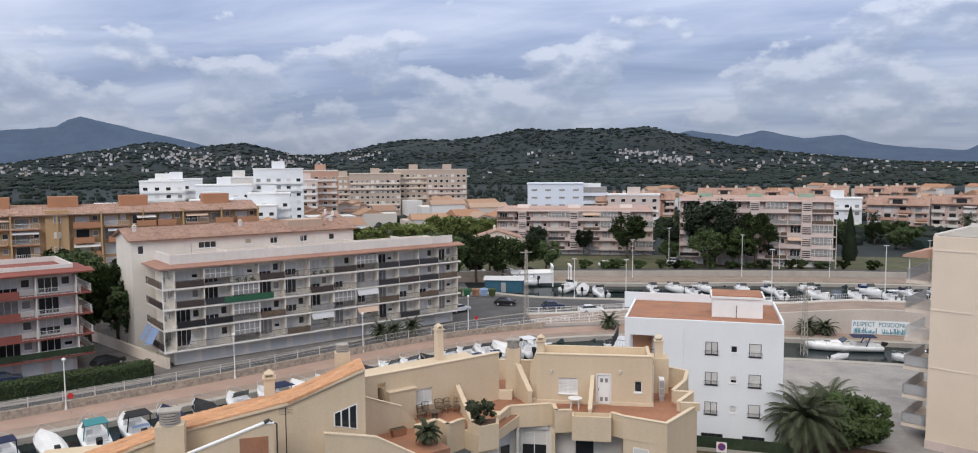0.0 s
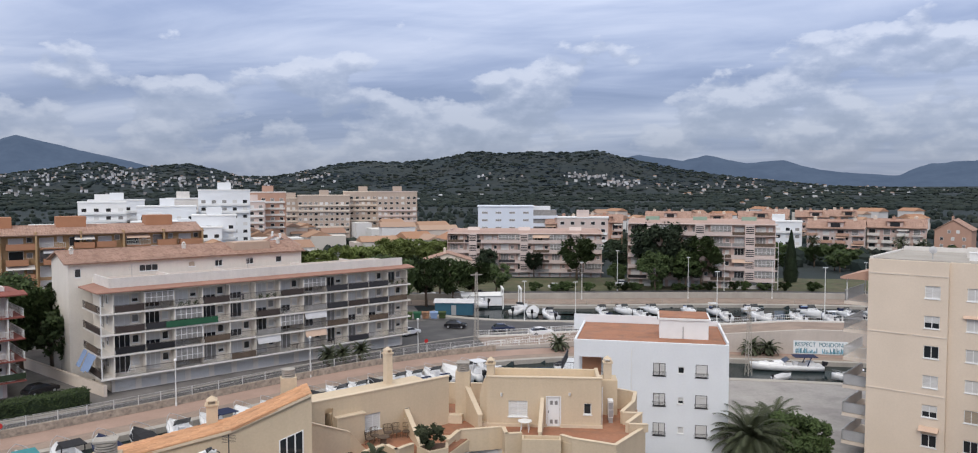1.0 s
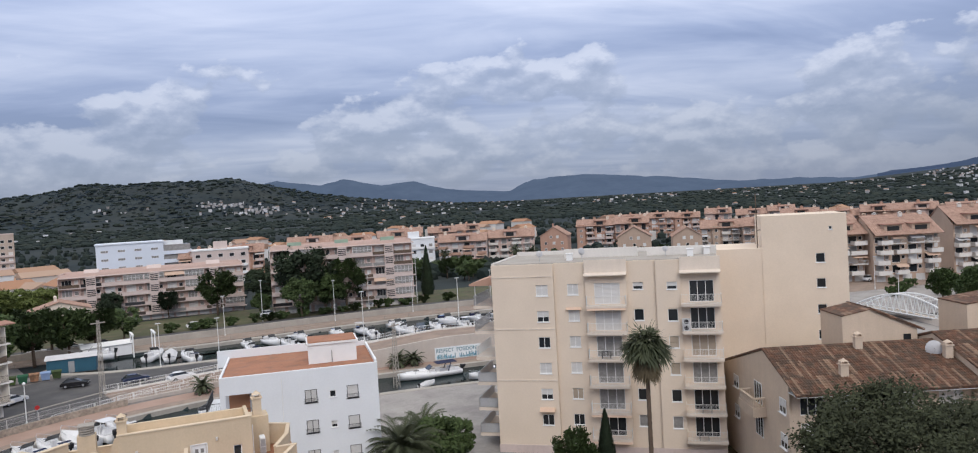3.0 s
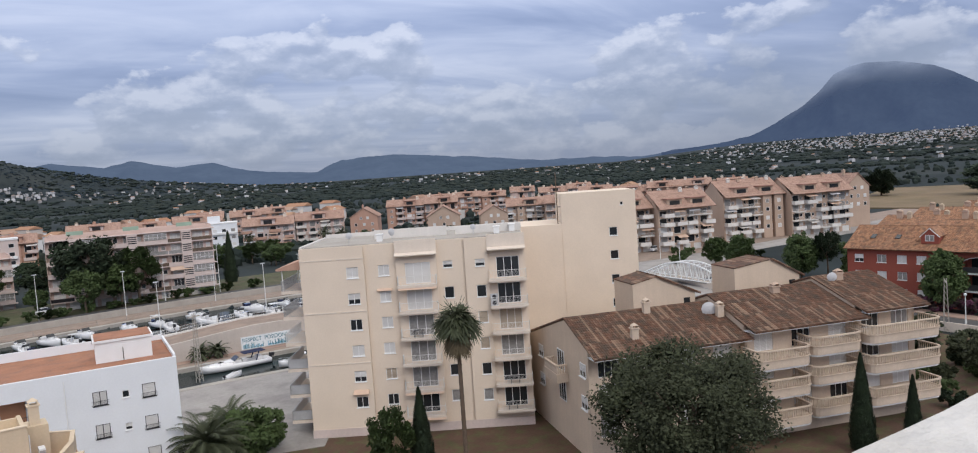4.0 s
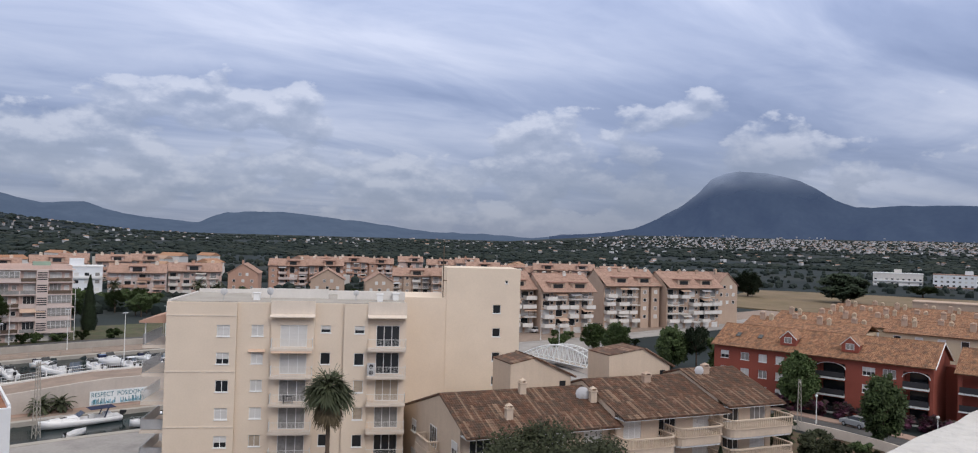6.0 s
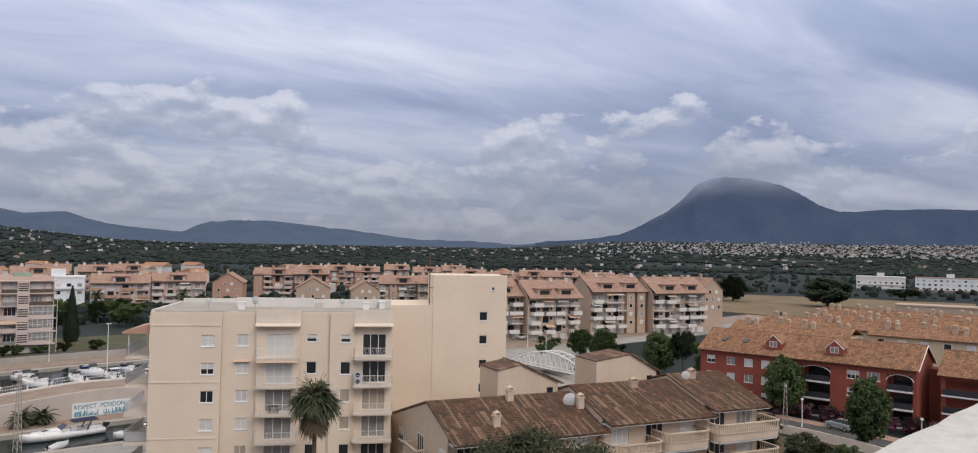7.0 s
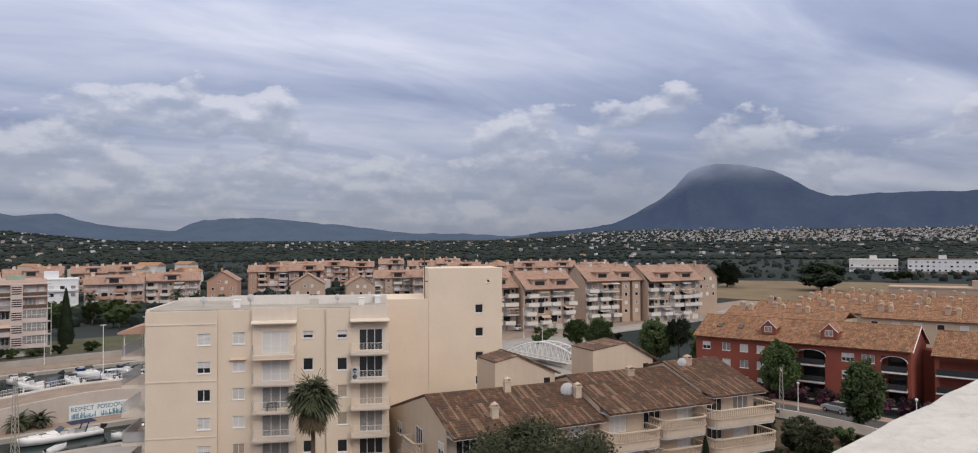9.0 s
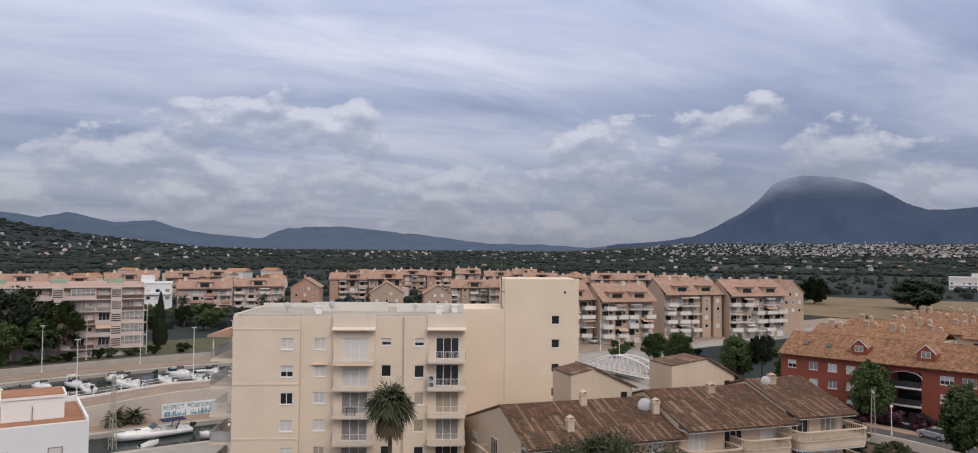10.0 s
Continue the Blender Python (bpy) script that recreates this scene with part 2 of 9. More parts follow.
M["dry_field"] = mat("dry_grass_field", (0.20, 0.145, 0.085), 0.95, 0.18, 0.03, 1.0, 0.2, other=(0.15, 0.115, 0.06), share=0.45)
M["grass"] = mat("rough_grass", (0.075, 0.082, 0.038), 0.95, 0.25, 0.2, 3.0, 0.4, other=(0.125, 0.10, 0.065), share=0.42)
M["dark_metal"] = mat("dark_metal", (0.05, 0.05, 0.055), 0.5, 0.1, 1, 10, 0.02, metal=0.3)
M["grey_metal"] = mat("galvanised_metal", (0.45, 0.46, 0.47), 0.45, 0.08, 1, 10, 0.02, metal=0.6)
M["white_metal"] = mat("white_metal", (0.72, 0.72, 0.70), 0.5, 0.06, 1, 10, 0.02, streak=0.06)
M["shutter"] = mat("pale_roller_shutter", (0.66, 0.65, 0.63), 0.6, 0.05, 0.6, 10, 0.03, per=0.12)
M["shutter_brown"] = mat("tan_roller_shutter", (0.48, 0.40, 0.31), 0.6, 0.06, 0.6, 10, 0.03, per=0.15)
M["glass"] = mat("dark_window_glass", (0.025, 0.028, 0.032), 0.08, 0.1, 0.3, 2, 0.0, spec=0.6)
M["curtain"] = mat("curtained_glass", (0.30, 0.29, 0.28), 0.25, 0.25, 1.2, 4, 0.0, spec=0.5, streak=0.4)
M["awning"] = mat("faded_awning_cloth", (0.62, 0.45, 0.34), 0.95, 0.08, 0.8, 9, 0.06)
M["awning_green"] = mat("green_awning_cloth", (0.03, 0.11, 0.06), 0.95, 0.08, 0.8, 9, 0.06)
M["awning_blue"] = mat("blue_awning_cloth", (0.24, 0.33, 0.52), 0.95, 0.08, 0.8, 9, 0.06)
M["bark"] = mat("bark", (0.13, 0.095, 0.07), 0.95, 0.25, 1.5, 12, 0.5)
M["leaf"] = mat("broad_leaves", (0.055, 0.085, 0.026), 0.75, 0.35, 0.5, 2.5, 0.0, per=0.25)
M["leaf_light"] = mat("light_leaves", (0.135, 0.17, 0.045), 0.75, 0.35, 0.5, 2.5, 0.0, per=0.2)
M["leaf_dark"] = mat("dark_needles", (0.028, 0.045, 0.022), 0.8, 0.35, 0.5, 2.5, 0.0, per=0.2)
M["leaf_olive"] = mat("olive_needles", (0.040, 0.048, 0.022), 0.8, 0.4, 0.5, 2.5, 0.0)
M["leaf_palm"] = mat("palm_fronds", (0.060, 0.071, 0.036), 0.7, 0.3, 0.6, 3, 0.0, per=0.15)
M["leaf_dry"] = mat("dry_palm_fronds", (0.135, 0.105, 0.06), 0.85, 0.3, 0.6, 3, 0.0)
M["bougainvillea"] = mat("purple_blossom_hedge", (0.10, 0.03, 0.06), 0.85, 0.3, 0.6, 3, 0.0, other=(0.04, 0.05, 0.025), share=0.45)
M["far_wood"] = mat("woodland", (0.035, 0.052, 0.022), 0.95, 0.35, 0.02, 0.2, 0.0, other=(0.055, 0.075, 0.028), share=0.5)
M["hull_white"] = mat("white_gelcoat", (0.80, 0.80, 0.80), 0.25, 0.04, 0.8, 6, 0.0, spec=0.5, per=0.08)
M["boat_cover"] = mat("navy_canvas", (0.015, 0.022, 0.06), 0.9, 0.15, 0.8, 8, 0.05)
M["boat_dark"] = mat("black_canvas", (0.02, 0.02, 0.023), 0.9, 0.15, 0.8, 8, 0.05)
M["boat_teal"] = mat("teal_canvas", (0.05, 0.22, 0.24), 0.9, 0.12, 0.8, 8, 0.05)
M["boat_grey"] = mat("pale_grey_canvas", (0.55, 0.55, 0.56), 0.9, 0.1, 0.8, 8, 0.05)
M["rubber"] = mat("black_rubber", (0.02, 0.02, 0.02), 0.8, 0.1, 1, 10, 0.03)
M["eave_tile"] = mat("dull_red_eave_tiles", (0.33, 0.185, 0.14), 0.9, 0.14, 0.4, 8, 0.2)
M["teal_wall"] = mat("teal_painted_boards", (0.03, 0.10, 0.15), 0.8, 0.1, 0.5, 6, 0.05)
M["tile_brown"] = tile_mat("weathered_brown_tiles", [(0.082, 0.043, 0.029), (0.135, 0.068, 0.042), (0.17, 0.088, 0.055), (0.105, 0.056, 0.037), (0.23, 0.14, 0.095)], 0.24, 0.42, (0.082, 0.058, 0.043), 0.45, (0.33, 0.225, 0.155))
M["tile_orange"] = tile_mat("ochre_orange_tiles", [(0.31, 0.155, 0.085), (0.39, 0.22, 0.128), (0.21, 0.10, 0.06), (0.34, 0.19, 0.112)], 0.24, 0.42, (0.15, 0.095, 0.065), 0.40)
M["tile_terra"] = tile_mat("fresh_terracotta_tiles", [(0.52, 0.27, 0.14), (0.60, 0.34, 0.19), (0.46, 0.24, 0.13)], 0.24, 0.42, (0.36, 0.20, 0.12), 0.34)
M["tile_old"] = tile_mat("old_tan_tiles", [(0.37, 0.235, 0.18), (0.435, 0.29, 0.228), (0.315, 0.195, 0.15)], 0.24, 0.42, (0.26, 0.165, 0.125), 0.38)


def make_water():
    ma = mat("harbour_water", (0.016, 0.026, 0.027), 0.10, 0.1, 0.05, 0.6, 0.0, spec=0.05)
    nt = ma.node_tree
    N, L = nt.nodes.new, nt.links.new
    tc, no, bp = N("ShaderNodeTexCoord"), N("ShaderNodeTexNoise"), N("ShaderNodeBump")
    no.inputs["Scale"].default_value, no.inputs["Detail"].default_value = 1.1, 4
    L(tc.outputs["Object"], no.inputs["Vector"])
    bp.inputs["Strength"].default_value, bp.inputs["Distance"].default_value = 0.12, 0.10
    L(no.outputs[0], bp.inputs["Height"])
    L(bp.outputs[0], nt.nodes["Principled BSDF"].inputs["Normal"])
    return ma


M["water"] = make_water()


def make_ground_mat():
    # both colours are blued to paint in the haze over the distance
    ma = mat("hazy_plain_and_hills", (0.029, 0.039, 0.042), 0.95, 0.3, 0.004, 0.05, 0.0, other=(0.043, 0.050, 0.048), share=0.45, spec=0.1)
    return ma


M["ground"] = make_ground_mat()


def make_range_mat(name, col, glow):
    """Far ranges: surface emission paints in the haze of kilometres of damp air."""
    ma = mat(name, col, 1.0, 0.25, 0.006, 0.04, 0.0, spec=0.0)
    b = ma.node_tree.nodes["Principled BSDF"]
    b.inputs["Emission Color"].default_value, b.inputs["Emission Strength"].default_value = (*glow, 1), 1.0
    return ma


M["range_blue"] = make_range_mat("far_range_with_haze", (0.04, 0.05, 0.06), (0.056, 0.084, 0.145))
M["range_mount"] = make_range_mat("cloud_capped_hazy_mountain", (0.024, 0.032, 0.038), (0.040, 0.061, 0.122))


# ---------------------------------------------------------------- mesh helpers
class Geo:
    """Collects corners and faces of one mesh."""

    def __init__(self):
        self.v, self.f = [], []

    def add(self, vs, fs):
        n = len(self.v)
        self.v += [tuple(p) for p in vs]
        self.f += [tuple(n + i for i in q) for q in fs]
        return self

    def box(self, x0, x1, y0, y1, z0, z1):
        return self.add([(x0, y0, z0), (x1, y0, z0), (x1, y1, z0), (x0, y1, z0), (x0, y0, z1), (x1, y0, z1), (x1, y1, z1), (x0, y1, z1)],
                        [(0, 3, 2, 1), (4, 5, 6, 7), (0, 1, 5, 4), (1, 2, 6, 5), (2, 3, 7, 6), (3, 0, 4, 7)])

    def loft(self, rings, close=True, caps=True):
        n = len(rings[0])
        vs = [p for r in rings for p in r]
        fs = []
        for k in range(len(rings) - 1):
            for i in range(n if close else n - 1):
                j = (i + 1) % n
                fs.append((k * n + i, k * n + j, (k + 1) * n + j, (k + 1) * n + i))
        if caps and close:
            fs.append(tuple(range(n))[::-1])
            fs.append(tuple((len(rings) - 1) * n + i for i in range(n)))
        return self.add(vs, fs)

    def prism(self, poly, z0, z1):
        """Upright prism over a polygon that runs counter-clockwise."""
        return self.loft([[(x, y, z0) for x, y in poly], [(x, y, z1) for x, y in poly]])

    def along_x(self, prof, x0, x1):
        """A profile of (y, z), pushed along x."""
        return self.loft([[(x0, y, z) for y, z in prof], [(x1, y, z) for y, z in prof]])

    def along_y(self, prof, y0, y1):
        return self.loft([[(x, y0, z) for x, z in prof], [(x, y1, z) for x, z in prof]])

    def tube(self, p, q, r0, r1=None, n=6):
        p, q = Vector(p), Vector(q)
        r1 = r0 if r1 is None else r1
        d = (q - p).normalized()
        a = d.orthogonal().normalized()
        b = d.cross(a)
        ring = lambda c, r: [c + (a * math.cos(2 * math.pi * i / n) + b * math.sin(2 * math.pi * i / n)) * r for i in range(n)]
        return self.loft([ring(p, r0), ring(q, r1)])

    def rail(self, p, q, h, gap, bar=0.02, top=0.03):
        """A barred rail from p to q: top and bottom bars, uprights between."""
        p, q = Vector(p), Vector(q)
        up = Vector((0, 0, h))
        self.tube(p + up, q + up, top, n=4)
        self.tube(p + up * 0.08, q + up * 0.08, bar, n=4)
        n = max(1, int((q - p).length / gap))
        for i in range(n + 1):
            c = p + (q - p) * (i / n)
            self.tube(c, c + up, bar, n=3)
        return self

    def mesh(self, name, smooth=False, fix=True):
        me = bpy.data.meshes.new(name)
        me.from_pydata(self.v, [], self.f)
        if fix:
            bm = bmesh.new()
            bm.from_mesh(me)
            bmesh.ops.recalc_face_normals(bm, faces=bm.faces)
            bm.to_mesh(me)
            bm.free()
        if smooth:
            me.polygons.foreach_set("use_smooth", [True] * len(me.polygons))
        me.update()
        return me


def part(name, geo, material, parent, label="", smooth=False, at=None):
    me = geo if isinstance(geo, bpy.types.Mesh) else geo.mesh(name, smooth)
    if not me.materials:
        me.materials.append(material)
    ob = new(name, me)
    ob.parent = parent
    if at is not None:
        ob.matrix_basis = at if isinstance(at, Matrix) else Matrix.Translation(at)
    if label:
        ob["label"] = label
    return ob


def thing(name, m, label, category, group="", kind=""):
    ob = new(name)
    ob.matrix_basis = m
    return tagged(ob, label, category, group, kind)


def solid(name, geo, material, label, category, kind="structure", m=None, smooth=False):
    ob = new(name, geo if isinstance(geo, bpy.types.Mesh) else geo.mesh(name, smooth))
    ob.data.materials.append(material)
    if m is not None:
        ob.matrix_basis = m
    return tagged(ob, label, category, "", kind)


def facing(az, dist, x=0.0, z=0.0):
    """A frame whose x runs right along a front that lies dist metres off, square to the bearing az; y points away."""
    a = radians(az)
    return pose(dist * math.sin(a) + x * math.cos(a), dist * math.cos(a) - x * math.sin(a), z, 0, 0, -az)


def plate(g, xs, zs, full, y0, y1):
    """One connected slab in the x-z plane: the cells (i, j) for which full says so, between y0 and y1."""
    idx, vs, fs = {}, [], []

    def v(i, j, y):
        if (i, j, y) not in idx:
            idx[(i, j, y)] = len(vs)
            vs.append((xs[i], y, zs[j]))
        return idx[(i, j, y)]

    on = {(i, j) for i in range(len(xs) - 1) for j in range(len(zs) - 1) if full(i, j)}
    for i, j in on:
        fs.append((v(i, j, y0), v(i + 1, j, y0), v(i + 1, j + 1, y0), v(i, j + 1, y0)))
        fs.append((v(i, j, y1), v(i, j + 1, y1), v(i + 1, j + 1, y1), v(i + 1, j, y1)))
        for (di, dj), (a, b) in (((-1, 0), ((0, 0), (0, 1))), ((1, 0), ((1, 1), (1, 0))), ((0, -1), ((1, 0), (0, 0))), ((0, 1), ((0, 1), (1, 1)))):
            if (i + di, j + dj) not in on:
                fs.append((v(i + a[0], j + a[1], y0), v(i + b[0], j + b[1], y0), v(i + b[0], j + b[1], y1), v(i + a[0], j + a[1], y1)))
    return g.add(vs, fs)


def wall_grid(g, x0, x1, z0, z1, y0, y1, holes):
    """A wall in one piece with holes (x from, to, z from, to) right through it."""
    xs = sorted({round(c, 4) for c in (x0, x1, *[c for h in holes for c in h[:2] if x0 < c < x1])})
    zs = sorted({round(c, 4) for c in (z0, z1, *[c for h in holes for c in h[2:4] if z0 < c < z1])})

    def full(i, j):
        cx, cz = (xs[i] + xs[i + 1]) / 2, (zs[j] + zs[j + 1]) / 2
        return not any(h[0] < cx < h[1] and h[2] < cz < h[3] for h in holes)

    return plate(g, xs, zs, full, y0, y1)


def ribbed(g, x0, x1, y, z0, z1, pitch=0.12, deep=0.025):
    """A roller shutter in one piece: slats as shallow ribs."""
    n = max(3, int((z1 - z0) / pitch))
    prof = [(y + 0.04, z0)]
    for k in range(n):
        a, b = z0 + (z1 - z0) * k / n, z0 + (z1 - z0) * (k + 1) / n
        prof += [(y, a), (y, a + (b - a) * 0.75), (y + deep, a + (b - a) * 0.85)]
    prof += [(y, z1), (y + 0.04, z1)]
    return g.along_x(prof, x0, x1)


WIN = {}
PANES = {"glass": ("pane", "glass"), "curtain": ("pane", "curtain"), "half": ("pane", "glass"), "shutter": ("shutter", "shutter"), "tan": ("shutter", "shutter_brown")}


def far_window(parent, x, z, w, h, y, kind):
    """A window of a far building: frame and pane in one mesh."""
    key = (round(w, 2), round(h, 2), kind)
    if key not in WIN:
        g = Geo()
        plate(g, [-w / 2, -w / 2 + 0.08, w / 2 - 0.08, w / 2], [0, 0.08, h - 0.08, h], lambda i, j: (i, j) != (1, 1), 0.06, 0.14)
        n = len(g.f)
        g.box(-w / 2 + 0.07, w / 2 - 0.07, 0.10, 0.12, 0.07, h - 0.07)
        me = g.mesh("window", fix=False)
        me.materials.append(M["white_paint"])
        me.materials.append(M[PANES[kind][1]])
        me.polygons.foreach_set("material_index", [0 if i < n else 1 for i in range(len(me.polygons))])
        WIN[key] = me
    return part("window", WIN[key], M["white_paint"], parent, at=(x, y, z))


def window(parent, x, z, w, h, y, kind="glass", sill=True, frame_mat="white_paint"):
    """A window in a hole: frame, sill and one pane or roller shutter, set 0.1 m back from y."""
    key = (round(w, 2), round(h, 2), kind, sill, frame_mat)
    if key not in WIN:
        g, t = Geo(), 0.06
        n = max(1, round(w / 0.75))
        xs = [-w / 2, -w / 2 + t]
        for i in range(1, n):
            c = -w / 2 + w * i / n
            xs += [c - 0.03, c + 0.03]
        xs += [w / 2 - t, w / 2]
        plate(g, xs, [0, t, h - t, h], lambda i, j: i % 2 == 0 or j != 1, 0.08, 0.14)
        if sill:
            g.box(-w / 2 - 0.06, w / 2 + 0.06, -0.06, 0.079, -0.06, 0.005)
        p, s = Geo(), None
        if kind in ("shutter", "tan"):
            ribbed(p, -w / 2 + t, w / 2 - t, 0.092, t, h - t)
        elif kind == "half":
            p.box(-w / 2 + t, w / 2 - t, 0.11, 0.12, t, h * 0.45)
            s = ribbed(Geo(), -w / 2 + t, w / 2 - t, 0.092, h * 0.45, h - t)
        else:
            p.box(-w / 2 + t, w / 2 - t, 0.11, 0.12, t, h - t)
        WIN[key] = (g.mesh("window"), p.mesh("pane"), s.mesh("shutter") if s else None)
    a, b, c = WIN[key]
    f = part("window", a, M[frame_mat], parent, at=(x, y, z))
    nm, mm = PANES[kind]
    part(nm, b, M[mm], f)
    if c:
        part("shutter", c, M["shutter"], f)
    return f


def roof_tiles(parent, m, wide, long, material, name="roof", label="", thick=0.12, pitch=0.24, row=0.42):
    """A slope of barrel tiles: x along the eave, y down the slope from 0 to long, at the pose m under parent."""
    cols, rows = max(2, round(wide / pitch)), max(2, round(long / row))
    xs, hs = [], []
    for i in range(cols):
        for u, h in ((0.0, 0.0), (0.22, 0.05), (0.5, 0.07), (0.78, 0.05)):
            xs.append((i + u) * wide / cols)
            hs.append(h)
    xs.append(wide)
    hs.append(0.0)
    vs, fs, n = [], [], len(xs)
    for j in range(rows):
        for y, lift in ((j * long / rows, 0.0), ((j + 1) * long / rows, 0.035)):
            for x, h in zip(xs, hs):
                vs.append((x, y, h + lift))
    for k in range(2 * rows - 1):
        for i in range(n - 1):
            fs.append((k * n + i, (k + 1) * n + i, (k + 1) * n + i + 1, k * n + i + 1))
    g = Geo()
    g.add(vs, fs)
    g.box(0, wide, 0, long, -thick, -0.005)
    me = g.mesh(name, fix=False)
    return part(name, me, material, parent, label, at=m)


def slope(x0, y0, z0, y1, z1):
    """Pose for roof_tiles: starts at (x0, y0, z0) on the ridge and falls to (y1, z1). x runs on along +x when y1 < y0 is mirrored."""
    ln = math.hypot(y1 - y0, z1 - z0)
    if y1 < y0:
        ax, ay = Vector((-1, 0, 0)), Vector((0, (y1 - y0) / ln, (z1 - z0) / ln))
    else:
        ax, ay = Vector((1, 0, 0)), Vector((0, (y1 - y0) / ln, (z1 - z0) / ln))
    az = ax.cross(ay)
    m = Matrix((ax, ay, az)).transposed().to_4x4()
    m.translation = (x0, y0, z0)
    return m, ln


def gable_roof(parent, x0, x1, y0, ym, y1, ze0, zr, ze1, material, pitch=0.24, row=0.42):
    """Two slopes of tiles over a ridge at ym."""
    m, ln = slope(x1, ym, zr, y0, ze0)
    roof_tiles(parent, m, x1 - x0, ln, material, pitch=pitch, row=row)
    m, ln = slope(x0, ym, zr, y1, ze1)
    roof_tiles(parent, m, x1 - x0, ln, material, pitch=pitch, row=row)
    part("ridge_cap", Geo().box(x0, x1, ym - 0.12, ym + 0.12, zr - 0.05, zr + 0.10), material, parent)


def cloud_cap(ma):
    """The mountain's top dissolves into drifting cloud."""
    nt = ma.node_tree
    N, L = nt.nodes.new, nt.links.new
    ge, sep, no, ad, rm = N("ShaderNodeNewGeometry"), N("ShaderNodeSeparateXYZ"), N("ShaderNodeTexNoise"), N("ShaderNodeMath"), N("ShaderNodeMapRange")
    L(ge.outputs["Position"], sep.inputs[0])
    no.inputs["Scale"].default_value, no.inputs["Detail"].default_value = 0.004, 6
    L(ge.outputs["Position"], no.inputs["Vector"])
    ad.operation = "MULTIPLY_ADD"
    L(no.outputs[0], ad.inputs[0])
    ad.inputs[1].default_value = 170.0
    # the cloud hangs lower on the side from which it drifts
    sd, cl, hi = N("ShaderNodeVectorMath"), N("ShaderNodeMath"), N("ShaderNodeMath")
    sd.operation, cl.operation, hi.operation = "DOT_PRODUCT", "MAXIMUM", "MULTIPLY_ADD"
    sd.inputs[1].default_value = (-math.cos(radians(72)), math.sin(radians(72)), 0)
    L(ge.outputs["Position"], sd.inputs[0])
    L(sd.outputs["Value"], cl.inputs[0])
    cl.inputs[1].default_value = 0.0
    L(cl.outputs[0], hi.inputs[0])
    hi.inputs[1].default_value = 0.30
    L(sep.outputs[2], hi.inputs[2])
    L(hi.outputs[0], ad.inputs[2])
    rm.inputs[1].default_value, rm.inputs[2].default_value, rm.inputs[3].default_value, rm.inputs[4].default_value = 370.0, 525.0, 1.0, 0.0
    L(ad.outputs[0], rm.inputs[0])
    L(rm.outputs[0], nt.nodes["Principled BSDF"].inputs["Alpha"])


cloud_cap(M["range_mount"])

# ---------------------------------------------------------------- land and water
EYE = 26.5
# crest lines as bearing and elevation in degrees: near wooded hills, blue ranges, the big mountain
NEAR = [(-70, 0.3), (-36, 0.3), (-33, 0.35), (-31, 0.6), (-29, 0.95), (-27.2, 1.2), (-25.3, 1.62), (-23.4, 1.85), (-21.8, 1.4), (-20.1, 1.55), (-18, 1.72), (-16.3, 1.4), (-14.5, 0.9), (-12.3, 0.88), (-10, 1.3), (-7.7, 1.85),
        (-5.4, 2.08), (-3, 1.95), (0, 2.25), (2.7, 2.8), (4.5, 2.62), (6.9, 2.72), (9.6, 2.7), (11.9, 2.88), (13.5, 2.5), (15.9, 1.95), (18.9, 1.32), (21.9, 0.88), (24.7, 0.55), (28.3, 0.2), (34, 0), (130, 0)]
FAR = [(-70, 2.2), (-36, 2.3), (-32.8, 2.53), (-30.8, 2.72), (-29.7, 2.88), (-29, 3.35), (-28.3, 3.55), (-27.5, 3.34), (-26, 3.0), (-23.7, 2.44), (-21.7, 1.98), (-19, 1.2), (-15, 0.6), (10, 0.9), (12.8, 2.19), (15, 2.62), (16.8, 2.3),
       (18.1, 2.12), (19.6, 2.5), (22.6, 1.95), (25, 2.1), (27.3, 1.45), (29.7, 1.1), (32.3, 1.0), (34.1, 1.7), (36.7, 1.92), (39.6, 1.74), (44.2, 1.32), (47, 1.0), (49, 0.75), (52.8, 0.7), (60, 0.3)]
CREST = [(56, 0.5), (60, 0.85), (63.1, 1.15), (64.3, 1.42), (65.9, 2.12), (67.8, 3.2), (68.9, 4.15), (69.8, 5.2), (70.7, 5.6), (71.8, 5.75), (74, 5.55), (75.7, 5.13), (76.9, 4.5), (78.1, 3.7), (79.4, 3.15), (82.9, 3.3), (88.8, 3.28), (100, 3.3), (120, 1.5)]


def along(line, az):
    """Height of a crest line at a bearing, eased between its corners."""
    for (a, e), (b, f) in zip(line, line[1:]):
        if a <= az <= b:
            u = (az - a) / (b - a)
            return e + (f - e) * u
    return line[-1][1]


def bumps(x, y, s, k):
    return noise.fractal(Vector((x / s, y / s, k)), 0.9, 2.1, 5)


def mountain_z(az, d):
    """A slope up from 3250 m to the crest at 3900 m, then down again."""
    top = EYE + 3900 * math.tan(radians(along(CREST, az)))
    x, y = d * math.sin(radians(az)), d * math.cos(radians(az))
    w = 1 + 0.5 * bumps(x, y, 230, 8.0)
    u = min(1.0, max(0.0, (d - 3230) / 670)) if d < 3900 else max(0.0, 1 - (d - 3900) / 900)
    return top * u ** (1.35 * max(0.5, w))


